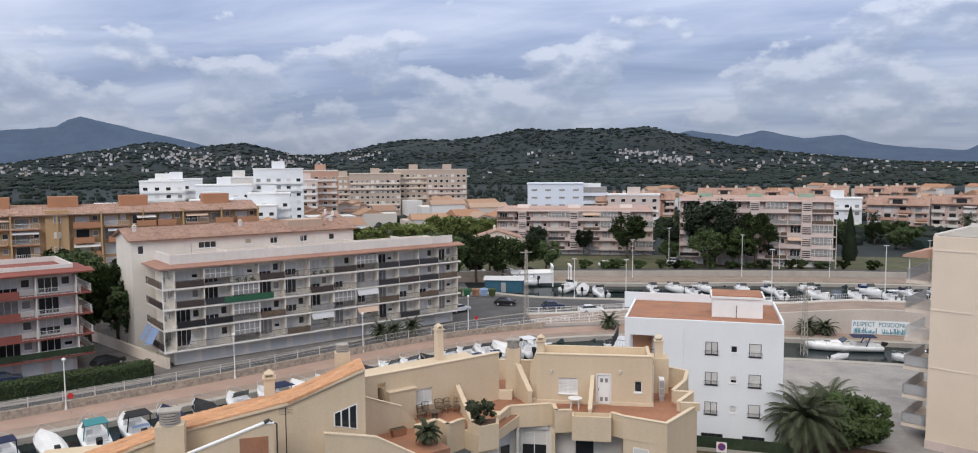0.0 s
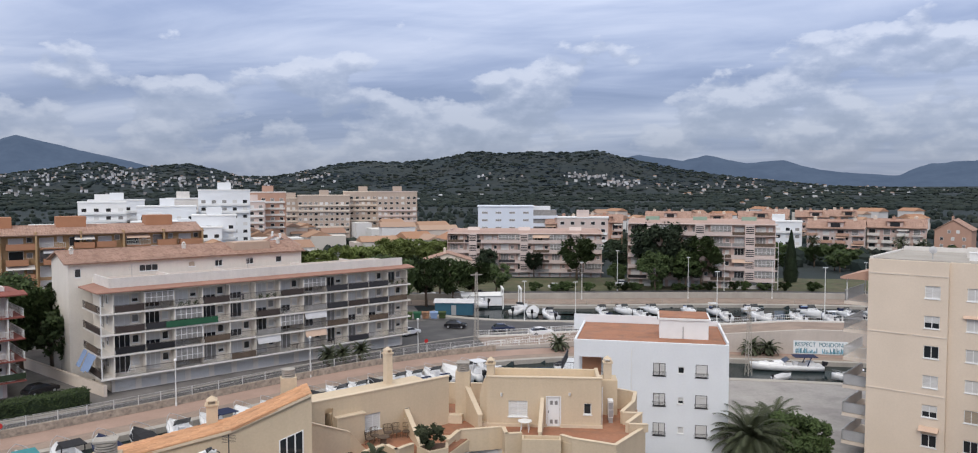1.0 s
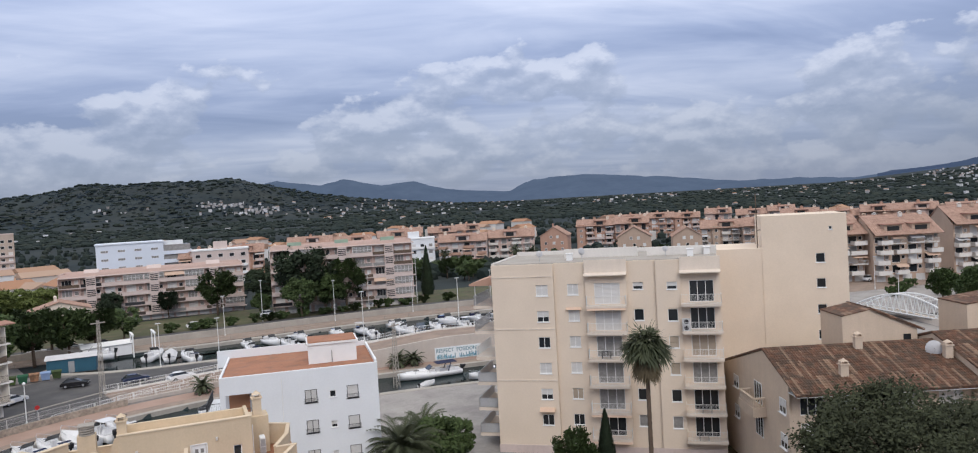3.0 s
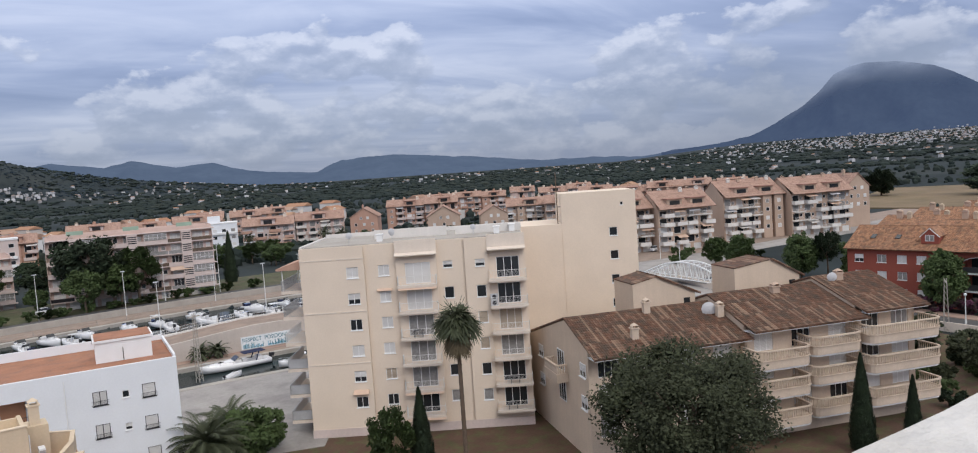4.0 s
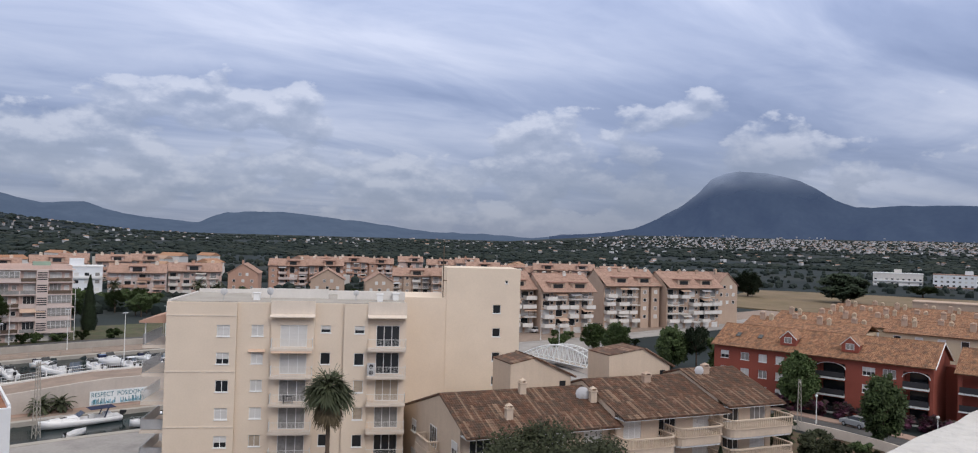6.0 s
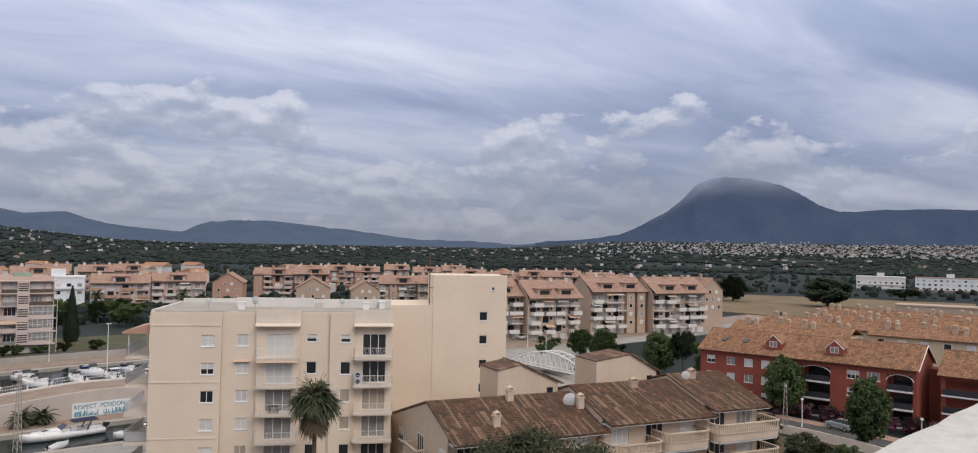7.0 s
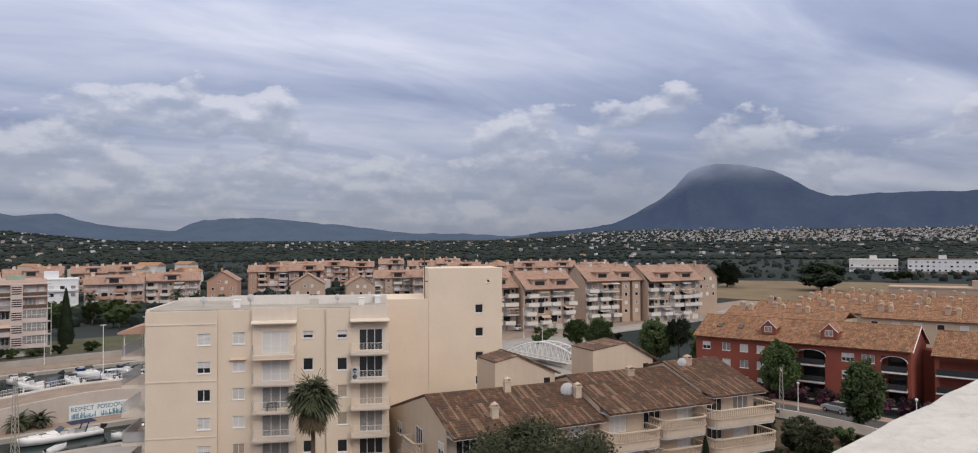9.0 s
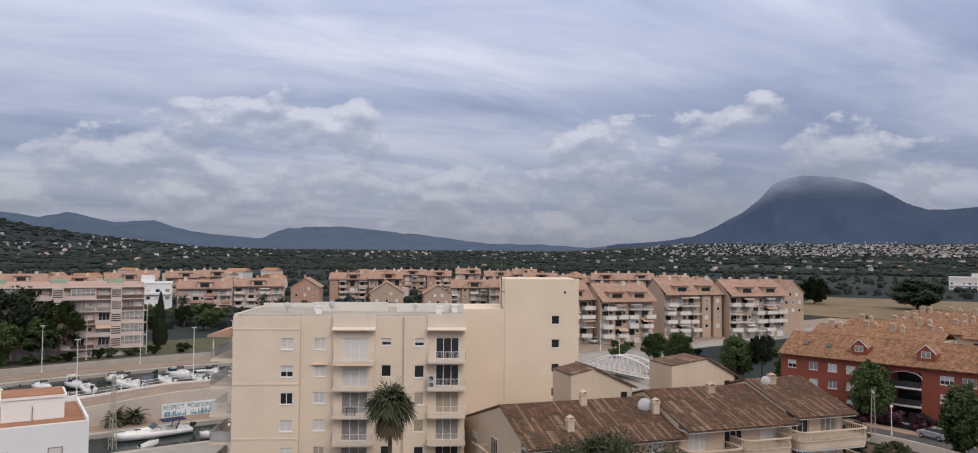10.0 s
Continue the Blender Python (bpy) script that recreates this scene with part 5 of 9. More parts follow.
# ---- salmon terraces beyond, with tiled mansard roofs
rr = random.Random(8)
for az, dist, xa, xb, top, sd, dep in ((33, 330, -36, 6, 11.5, 11, 13), (43, 385, -40, 0, 12.0, 12, 13), (50, 330, -22, 30, 11.5, 13, 12), (46, 480, -50, 60, 12.5, 14, 12), (20, 380, -30, 36, 12.0, 15, 12), (27, 420, -24, 24, 12.0, 16, 12),
                                       (14, 330, -34, 20, 11.0, 17, 12), (56, 400, -30, 60, 12.0, 18, 12)):
    n = max(2, round((xb - xa) / 19))
    for u in range(n):
        # each house steps back, forth, up or down a little
        ua, ub = xa + (xb - xa) * u / n, xa + (xb - xa) * (u + 1) / n - rr.choice((0.3, 0.3, 3.0))
        ut, wl = top + rr.uniform(-1.3, 0.9), rr.choice(("salmon", "pink", "tan", "pink_pale", "salmon"))
        f = flats("terrace_flats", "pink and salmon terrace flats under tan tiled roofs", facing(az, dist + rr.uniform(-7, 7)), ua, ub, dep, [2.8, 5.6, 8.4], ut, wall=wl, slab=rr.choice(("pink_pale", "white_old", "salmon")),
                  rail="bays", over=1.6, bay=4.6, seed=sd * 10 + u, roof="tile", roof_mat="tile_old", ridge=3.4, clutter=False, kinds=("glass", "glass", "shutter", "curtain"), group="salmon terraces", base=wl, far=True)
        for k in range(3):
            chimney(f, ua + (ub - ua) * (k + 0.5) / 3 + rr.uniform(-1, 1), dep * rr.uniform(0.4, 0.6), ut + 2.9, 1.2, 1.3, 0.7, "salmon" if k % 2 else "cream_trim")
        # a raised attic with a terrace before it
        am = ua + (ub - ua) * rr.uniform(0.25, 0.5)
        part("attic", Geo().box(am, am + 5.5, -0.6, dep * 0.5, ut + 0.1, ut + 2.5), M[wl], f)
        part("attic_roof", Geo().box(am - 0.4, am + 5.9, -1.2, dep * 0.5, ut + 2.5, ut + 2.75), M["eave_tile"], f)
        part("attic_window", Geo().box(am + 1.0, am + 4.4, -0.66, -0.61, ut + 0.4, ut + 2.2), M["glass"], f)

# ---- tan flats with white stepped balconies by the avenue
for x0, x1, dist, tp, sd in ((82, 101, 203, 12.9, 21), (101.5, 119, 199, 12.4, 23), (129, 150, 209, 13.6, 22), (150.5, 172, 205, 13.2, 24)):
    f = flats("avenue_flats", "tan flats with white stepped balconies and tiled roof", facing(30.5, dist), x0, x1, 13, [2.2, 4.9, 7.6, 10.2], tp, wall="tan", slab="white_old", rail="bays", over=2.0, bay=4.3, seed=sd, roof="tile",
              roof_mat="tile_old", ridge=5.2, kinds=("glass", "shutter", "curtain", "glass"), group="avenue flats", base="tan", far=True)
    rr = random.Random(sd)
    for k in range(6):
        chimney(f, x0 + (x1 - x0) * (k + 0.5) / 6, 6.5 + rr.uniform(-1.5, 1), tp + 4.5, 0.9, 1.0, 0.6, "white_old" if k % 2 else "tan")
    # attic terraces cut into the tiles
    for k in range(2):
        x = x0 + (x1 - x0) * (0.3 + 0.42 * k)
        at = part("attic", Geo().box(x - 2.4, x + 2.4, -0.4, 4.2, tp + 0.2, tp + 2.7), M["tan"], f)
        part("attic_roof", Geo().box(x - 2.7, x + 2.7, -0.9, 4.2, tp + 2.7, tp + 2.95), M["eave_tile"], at)
        part("attic_window", Geo().box(x - 1.6, x + 1.6, -0.46, -0.405, tp + 0.5, tp + 2.3), M["glass"], at)


# ---- the brown-tiled row with balustrades
def baluster_rail(g, pts, z, h=0.95, gap=0.24):
    """Turned balusters between a low base and a thick top rail."""
    for p, q in zip(pts, pts[1:]):
        p, q = Vector((*p, z)), Vector((*q, z))
        n = max(1, int((q - p).length / gap))
        d = (q - p).normalized() * 0.11
        s = Vector((-d.y, d.x, 0))
        for za, zb in ((0.0, 0.08), (h - 0.12, h)):
            a, b, c, e = p + s, q + s, q - s, p - s
            g.loft([[(v.x, v.y, z + za) for v in (a, e, c, b)], [(v.x, v.y, z + zb) for v in (a, e, c, b)]])
        for i in range(n):
            c = p + (q - p) * ((i + 0.5) / n)
            rs = ((0.08, 0.05), (0.25, 0.085), (0.5, 0.05), (0.8, 0.07), (h - 0.12, 0.05))
            g.loft([[(c.x + r * math.cos(k * math.pi / 2), c.y + r * math.sin(k * math.pi / 2), z + zz) for k in range(4)] for zz, r in rs])


def brown_row():
    b = thing("terraced_flats", facing(30.5, 60.4), "cream terraced flats with stone balustrades under dark weathered brown tiles", "apartment building")
    # units step back and up along the row: x from, to, front, eave, ridge
    rid, back = 6.9, 19.0
    units = [(23.9, 39.2, 0.0, 9.8, 12.25), (39.2, 51.3, -0.6, 10.5, 12.9), (51.3, 58.2, -0.6, 11.0, 13.45)]
    for i, (xa, xb, yf, ze, zr) in enumerate(units):
        w = xb - xa
        nb = max(2, round(w / 4.2))
        holes, put = [], []
        for z in ((2.2, 4.9, 7.65), (2.6, 5.5, 8.2), (3.1, 6.2, 9.0))[i]:
            for k in range(nb):
                c = xa + w * (k + 0.5) / nb
                holes.append((c - 1.0, c + 1.0, z, z + 2.1))
                put.append((c, z, 2.0, 2.1, rnd.choice(("shutter", "glass", "curtain", "shutter"))))
        part("wall", wall_grid(Geo(), xa, xb, 0, ze - 0.05, yf + 1.4, yf + 1.65, holes), M["row_stone"], b)
        part("core", Geo().box(xa, xb - 0.01, yf + 1.66, back, 0, zr - 4.0), M["row_render"], b)
        for c, z, ww, h, kd in put:
            window(b, c, z, ww, h, yf + 1.4, kd, False)
        m, ln = slope(xb + 0.25, rid, zr, yf - 0.5, ze)
        roof_tiles(b, m, w + 0.35, ln, M["tile_brown"])
        m, ln = slope(xa - 0.1, rid, zr, back + 0.3, zr - 3.7)
        roof_tiles(b, m, w + 0.35, ln, M["tile_brown"])
        for x in (xa, xb - 0.25):
            part("gable", Geo().along_x([(yf + 1.4, 8.0), (back, 8.0), (back, zr - 3.78), (rid, zr - 0.16), (yf + 1.4, ze + 0.42)], x + (0.003 if x == xa else -0.003), x + 0.25), M["row_render"], b)
        part("soffit", Geo().box(xa, xb, yf - 0.4, yf + 1.39, ze - 0.2, ze - 0.13), M["white_paint"], b)
    # rounded balconies, each pair a little higher along the row
    for a, e, tops, deep in ((35.2, 38.6, (2.2, 4.9, 7.65), 1.7), (38.9, 44.4, (2.45, 5.25, 7.95), 2.3), (44.9, 50.2, (2.75, 5.75, 8.5), 2.0), (50.6, 58.6, (3.1, 6.2, 9.0), 2.6)):
        for z in tops:
            yb, out, c = 0.79, 0.79 - deep - 0.4, 0.7
            arc = lambda cx, cy, t0, t1: [(cx + c * math.cos(radians(t)), cy + c * math.sin(radians(t))) for t in (t0, (t0 * 2 + t1) / 3, (t0 + t1 * 2) / 3, t1)]
            poly = [(a, yb)] + arc(a + c, out + c, 180, 270) + arc(e - c, out + c, 270, 360) + [(e, yb)]
            s = part("balcony", Geo().prism(poly, z - 0.75, z), M["row_stone"], b)
            g = Geo()
            baluster_rail(g, poly, z)
            part("balustrade", g, M["row_stone"], s, "cream stone balustrade")
            part("underside", Geo().prism([(x, y + 0.15) for x, y in poly], z - 0.95, z - 0.751), M["white_paint"], s)
    # flank wall with two windows and a small balcony towards the cream block
    for y, z in ((14.5, 6.9), (14.5, 3.9), (2.6, 7.6), (2.6, 4.6)):
        f = window(b, 0, 0, 1.4, 1.25, 0, "half", True)
        f.matrix_basis = pose(23.74, y, z, 0, 0, -90)
    for z in (6.9, 3.9):
        f = window(b, 0, 0, 1.9, 2.0, 0, "glass", False)
        f.matrix_basis = pose(23.74, 8.4, z, 0, 0, -90)
    s = part("balcony", Geo().box(22.7, 23.9, 6.6, 10.4, 6.1, 6.9), M["row_stone"], b)
    g = Geo()
    baluster_rail(g, [(23.8, 6.7), (22.8, 6.7), (22.8, 10.3), (23.8, 10.3)], 6.9)
    part("balustrade", g, M["row_stone"], s)
    for x, y, z in ((28.8, 2.0, 10.3), (38.6, 3.8, 11.0), (32.0, 6.0, 11.7)):
        chimney(b, x, y, z, 1.25, 0.65, 0.5, "row_stone")
    for x, y, z in ((46.0, 5.6, 12.2), (53.5, 5.6, 12.8)):
        chimney(b, x, y, z, 0.9, 0.8, 0.6, "tan")
    # stair heads: a blank wall, then a tiled slope that falls along the row
    for xa, xm, xb, y, zl, zt, zb in ((32.1, 34.8, 39.3, 9.0, 14.3, 14.95, 12.9), (44.3, 48.8, 52.5, 10.0, 14.6, 15.3, 13.3)):
        part("stair_head", Geo().along_y([(xa, 9), (xb - 0.3, 9), (xb - 0.3, zb), (xm, zt - 0.12), (xa, zl)], y, y + 4.5), M["row_render"], b)
        ln = math.hypot(xb - xm, zb - zt)
        ay = Vector((xb - xm, 0, zb - zt)).normalized()
        ax = Vector((0, 1, 0))
        m = Matrix((ax, ay, ax.cross(ay))).transposed().to_4x4()
        m.translation = (xm, y - 0.25, zt)
        if m.to_3x3().col[2].z < 0:
            m = Matrix((-ax, ay, (-ax).cross(ay))).transposed().to_4x4()
            m.translation = (xm, y + 4.75, zt)
        roof_tiles(b, m, 5.0, ln + 0.3, M["tile_brown"])
        part("coping", Geo().along_y([(xa - 0.05, zl + 0.003), (xm, zt - 0.117), (xm, zt - 0.02), (xa - 0.05, zl + 0.1)], y - 0.05, y + 4.5), M["tile_brown"], b)
        part("stair_window", Geo().box(xb - 1.6, xb - 0.9, y - 0.03, y - 0.003, zb - 1.6, zb - 0.5), M["glass"], b)
    return b


brown_row()


# ---- the red terrace with tiled roofs
def red_terrace():
    b = thing("red_terrace", facing(95, 131), "brick-red rendered terrace with arched balconies and ochre tiled roofs", "apartment building")
    x0, x1, ze, zr = -60.5, -25.4, 9.2, 12.6
    wins = []
    for x in (-58.5, -54.8, -51.6, -48.6, -45.5, -34.5, -31.5):
        for z in (6.9, 4.1, 1.3):
            wins.append((x, z, 1.9 if x > -46 else 1.5, 1.35, rnd.choice(("shutter", "shutter", "curtain", "half"))))
    loggias = [(-42.6, -38.0), (-29.6, -25.9)]
    holes = [(x - w / 2, x + w / 2, z, z + h) for x, z, w, h, _ in wins]
    for a, e in loggias:
        for z in (0.3, 3.1, 5.9):
            holes.append((a, e, z, z + 2.35))
    part("wall", wall_grid(Geo(), x0, x1, 0, ze, 0, 0.3, holes), M["red"], b)
    part("core", Geo().box(x0, x1 - 0.01, 2.0, 12, 0, ze - 0.05), M["red"], b)
    inner, prev = Geo(), x0
    for a, e in loggias:
        inner.box(prev, a - 0.01, 0.31, 1.99, 0, ze - 0.05)
        prev = e + 0.01
    inner.box(prev, x1 - 0.01, 0.31, 1.99, 0, ze - 0.05)
    part("inner_wall", inner, M["red"], b)
    for x, z, w, h, kd in wins:
        window(b, x, z, w, h, 0, kd, True)
    for a, e in loggias:
        for z in (0.3, 3.1, 5.9):
            part("balcony", Geo().box(a, e, -0.5, 1.98, z - 0.22, z), M["white_paint"], b)
            part("balcony_front", Geo().box(a + 0.05, e - 0.05, -0.42, -0.36, z + 0.1, z + 0.95), M["dark_metal"], b)
            part("balcony_door", Geo().box(a + 0.6, e - 0.6, 1.9, 1.985, z + 0.02, z + 2.1), M["glass"], b)
        g, c, hw, n = Geo(), (a + e) / 2, (e - a) / 2, 12
        rings = []
        for k in range(n + 1):
            t = math.pi * k / n
            pq = [(c - math.cos(t) * hw * q, 7.35 + math.sin(t) * 0.95 * q) for q in (1.0, 1.06)]
            rings.append([(pq[0][0], -0.08, pq[0][1]), (pq[1][0], -0.08, pq[1][1]), (pq[1][0], 0.1, pq[1][1]), (pq[0][0], 0.1, pq[0][1])])
        g.loft(rings)
        part("arch", g, M["white_paint"], b)
    gable_roof(b, x0 - 0.4, x1 + 0.4, -0.7, 6, 12.6, ze, zr, ze, M["tile_orange"])
    part("gable", Geo().along_x([(0, ze - 0.06), (12, ze - 0.06), (6, zr - 0.15)], x1 - 0.3, x1), M["red"], b)
    part("gable", Geo().along_x([(0, ze - 0.06), (12, ze - 0.06), (6, zr - 0.15)], x0, x0 + 0.3), M["red"], b)
    part("barge_board", Geo().along_x([(-0.75, ze - 0.12), (-0.75, ze + 0.02), (6, zr + 0.08), (12.7, ze + 0.02), (12.7, ze - 0.12), (6, zr - 0.08)], x1 + 0.4, x1 + 0.5), M["white_paint"], b)
    for x in (-47.6, -37.6):
        d = part("dormer", Geo().along_y([(x - 1.3, 10.2), (x + 1.3, 10.2), (x + 1.3, 11.4), (x, 12.6), (x - 1.3, 11.4)], 0.9, 4.6), M["red"], b)
        part("dormer_gable", Geo().along_y([(x - 1.5, 11.22), (x, 12.62), (x + 1.5, 11.22), (x + 1.5, 11.34), (x, 12.74), (x - 1.5, 11.34)], 0.8, 0.95), M["white_paint"], d)
        part("dormer_roof", Geo().along_y([(x - 1.5, 11.3), (x, 12.7), (x + 1.5, 11.3), (x + 1.5, 11.42), (x, 12.82), (x - 1.5, 11.42)], 0.951, 4.8), M["tile_orange"], d)
        window(b, x, 10.6, 1.3, 1.0, 0.78, "curtain", False)
    for x in (-57, -53):
        part("skylight", Geo().box(-0.4, 0.4, -0.6, 0.6, 0.0, 0.12), M["glass"], b, at=pose(x, 2.6, 11.0, 26, 0, 0))
    # the next house of the terrace, a little set back
    part("next_wall", wall_grid(Geo(), -22.6, -2, 0, 8.6, 2.0, 2.3, [(-22.0, -15.5, 0.4, 2.6), (-22.0, -15.5, 3.1, 5.3), (-22.0, -15.5, 5.8, 8.0)]), M["red"], b)
    part("next_core", Geo().box(-22.6, -2, 4.0, 14, 0, 8.55).box(-15.4, -2, 2.31, 3.99, 0, 8.55), M["red"], b)
    for z in (0.4, 3.1, 5.8):
        part("balcony", Geo().box(-22.4, -15.4, 1.4, 3.98, z - 0.2, z), M["white_paint"], b)
        part("balcony_front", Geo().box(-22.3, -15.5, 1.45, 1.5, z + 0.05, z + 0.95), M["dark_metal"], b)
    gable_roof(b, -23, -1.5, 1.2, 8, 14.6, 8.7, 12.0, 8.7, M["tile_orange"])
    part("link_wall", Geo().box(-25.39, -22.61, 9, 12, 0, 8.6), M["red"], b)
    # tiled rear rows that fill the block, stepping up behind
    for xa, xb, y, z in ((-62, -40, 17, 10.2), (-62, -30, 33, 10.4), (-38, -6, 24, 10.6), (-58, -8, 48, 10.6), (-60, -4, 66, 10.8), (-22, 4, 38, 10.6)):
        z += 1.3
        part("rear_wall", Geo().box(xa, xb, y, y + 9, 0, z), M["sand" if y > 16 else "red"], b)
        for j in range(int((xb - xa) / 3.6)):
            far_window(b, xa + 2.0 + 3.6 * j, z - 1.75, 1.3, 1.2, y - 0.16, "shutter" if j % 3 else "glass")
        gable_roof(b, xa - 0.4, xb + 0.4, y - 0.5, y + 4.5, y + 9.5, z, z + 1.5, z, M["tile_orange"], 0.36, 0.8)
        k = int((xb - xa) / 5.5)
        for j in range(k):
            chimney(b, xa + 2.5 + j * 5.5, y + 3.0 + (j % 2) * 2.5, z + 0.7, 1.5, 0.95, 0.7, "tan")
            chimney(b, xa + 4.2 + j * 5.5, y + 3.0 + (j % 2) * 2.5, z + 0.7, 1.2, 0.7, 0.7, "beige")
    return b


red_terrace()


gate = thing("gate_porch", pose(117.2, 8.8, 0.05, 0, 0, 62), "red rendered garden gate under a small tiled roof", "gate")
for x in (-1.7, 1.7):
    part("pillar", Geo().box(x - 0.22, x + 0.22, -0.22, 0.22, 0, 2.5), M["white_old"], gate)
part("lintel", Geo().box(-2.0, 2.0, -0.25, 0.25, 2.5, 2.75), M["red"], gate)
gable_roof(gate, -2.5, 2.5, -1.0, 0, 1.0, 2.76, 3.3, 2.76, M["tile_orange"])
part("gate_leaf", Geo().rail((-1.45, 0, 0.1), (1.45, 0, 0.1), 1.7, 0.14, 0.018, 0.03), M["dark_metal"], gate)


# ---------------------------------------------------------------- plants
def leaf_cloud(g, r, centre, radii, clumps, per, size, flat=0.0):
    """Small leaves in clumps that fill an uneven crown."""
    cx, cy, cz = centre
    for k in range(clumps):
        while True:
            p = Vector((r.uniform(-1, 1), r.uniform(-1, 1), r.uniform(-1, 1)))
            if 0.35 < p.length < 1:
                break
        c = Vector((cx + p.x * radii[0], cy + p.y * radii[1], cz + p.z * radii[2]))
        s = r.uniform(0.16, 0.30) * (radii[0] + radii[2]) * 0.5
        for i in range(per):
            q = Vector((r.gauss(0, 1), r.gauss(0, 1), r.gauss(0, 0.8)))
            q = c + q.normalized() * s * r.uniform(0.2, 1.1)
            a = Vector((r.gauss(0, 1), r.gauss(0, 1), r.gauss(0, 1 - flat))).normalized()
            b = a.orthogonal().normalized()
            u = size * r.uniform(0.7, 1.4)
            g.add([q - a * u, q + b * u * 0.55, q + a * u, q - b * u * 0.55], [(0, 1, 2, 3)])


TREES = {}


def tree_meshes(kind):
    if kind in TREES:
        return TREES[kind]
    r = random.Random(sum(map(ord, kind)))
    t, c = Geo(), Geo()
    if kind.startswith("broad") or kind.startswith("round"):
        # unit tree: 10 m high, crown radius 4
        t.tube((0, 0, -0.3), (0.1, 0, 3.2), 0.26, 0.19, 7)
        for k in range(7):
            a = k * 0.9 + r.random()
            t.tube((0.1, 0, 2.4 + 0.25 * k), (2.2 * math.cos(a), 2.2 * math.sin(a), 5.0 + r.random() * 2.4), 0.12, 0.03, 5)
        leaf_cloud(c, r, (0, 0, 6.2), (3.5, 3.5, 3.3), 60, 95, 0.27)
    elif kind.startswith("pine"):
        t.tube((0, 0, -0.3), (0.3, 0.1, 6.5), 0.32, 0.2, 7)
        for k in range(9):
            a = k * 0.8 + r.random()
            t.tube((0.2, 0, 4.0 + 0.3 * k), (3.0 * math.cos(a), 3.0 * math.sin(a), 6.2 + r.random() * 2.2), 0.13, 0.03, 5)
        leaf_cloud(c, r, (0, 0, 6.6), (4.0, 4.0, 2.9), 80, 110, 0.24)
    elif kind == "fine":
        t.tube((0, 0, -0.3), (0.3, 0.1, 6.5), 0.32, 0.2, 7)
        for k in range(12):
            a = k * 0.8 + r.random()
            t.tube((0.2, 0, 3.2 + 0.3 * k), (3.0 * math.cos(a), 3.0 * math.sin(a), 6.2 + r.random() * 2.2), 0.13, 0.03, 5)
        leaf_cloud(c, r, (0, 0, 6.5), (3.9, 3.9, 3.3), 260, 190, 0.085)
    elif kind == "cypress":
        t.tube((0, 0, -0.3), (0, 0, 8.5), 0.16, 0.04, 6)
        half = lambda z: 1.22 * max(0.0, (10.0 - z) / 8.6) ** 0.8 * (0.62 + 0.38 * min(1.0, z / 1.8))
        c.loft([[(half(z) * 0.82 * math.cos(q * 0.5236) + r.uniform(-0.05, 0.05), half(z) * 0.82 * math.sin(q * 0.5236) + r.uniform(-0.05, 0.05), z) for q in range(12)] for z in [0.3 + 0.6 * k for k in range(17)]])
        for k in range(9000):
            z = 0.25 + 9.7 * r.random() ** 1.15
            a, w = r.random() * 6.283, half(z)
            rad = w * (0.84 + 0.20 * r.random() + 0.10 * math.sin(a * 5 + z * 3))
            q = Vector((rad * math.cos(a), rad * math.sin(a), z))
            u = Vector((math.cos(a) * 0.4 + r.gauss(0, 0.3), math.sin(a) * 0.4 + r.gauss(0, 0.3), 1)).normalized() * r.uniform(0.10, 0.20)
            v = u.cross(Vector((math.cos(a), math.sin(a), 0.3))).normalized() * 0.055
            c.add([q - u, q + v, q + u, q - v], [(0, 1, 2, 3)])
    elif kind.startswith("street"):
        t.tube((0, 0, -0.3), (0.05, 0, 3.4), 0.24, 0.17, 7)
        for k in range(9):
            a = k * 0.75 + r.random()
            t.tube((0.05, 0, 1.9 + 0.25 * k), (2.0 * math.cos(a), 2.0 * math.sin(a), 3.6 + 0.5 * k), 0.11, 0.03, 5)
        leaf_cloud(c, r, (0, 0, 5.3), (3.5, 3.5, 3.9), 120, 110, 0.25)
        leaf_cloud(c, r, (0, 0, 8.0), (1.9, 1.9, 1.7), 26, 100, 0.25)
    elif kind == "bush":
        t.tube((0, 0, -0.2), (0, 0, 0.5), 0.08, 0.05, 5)
        leaf_cloud(c, r, (0, 0, 0.75), (0.9, 0.9, 0.72), 26, 70, 0.13)
    TREES[kind] = (t.mesh("trunk", True), c.mesh("crown", fix=False))
    return TREES[kind]


def tree(x, y, h, rad, kind="broad_a", leaf="leaf", label="", z=0.0, name="tree", unit=(10.0, 4.0), category="tree", group=""):
    tm, cm = tree_meshes(kind)
    b = thing(name, pose(x, y, z, 0, 0, rnd.uniform(0, 360)), label or "leafy green street tree", category, group)
    b.scale = (rad / unit[1], rad / unit[1], h / unit[0])
    part("trunk", tm, M["bark"], b)
    key = (kind, leaf)
    if key not in TREES:
        me = cm.copy()
        me.materials.clear()
        me.materials.append(M[leaf])
        TREES[key] = me
    part("crown", TREES[key], M[leaf], b)
    return b


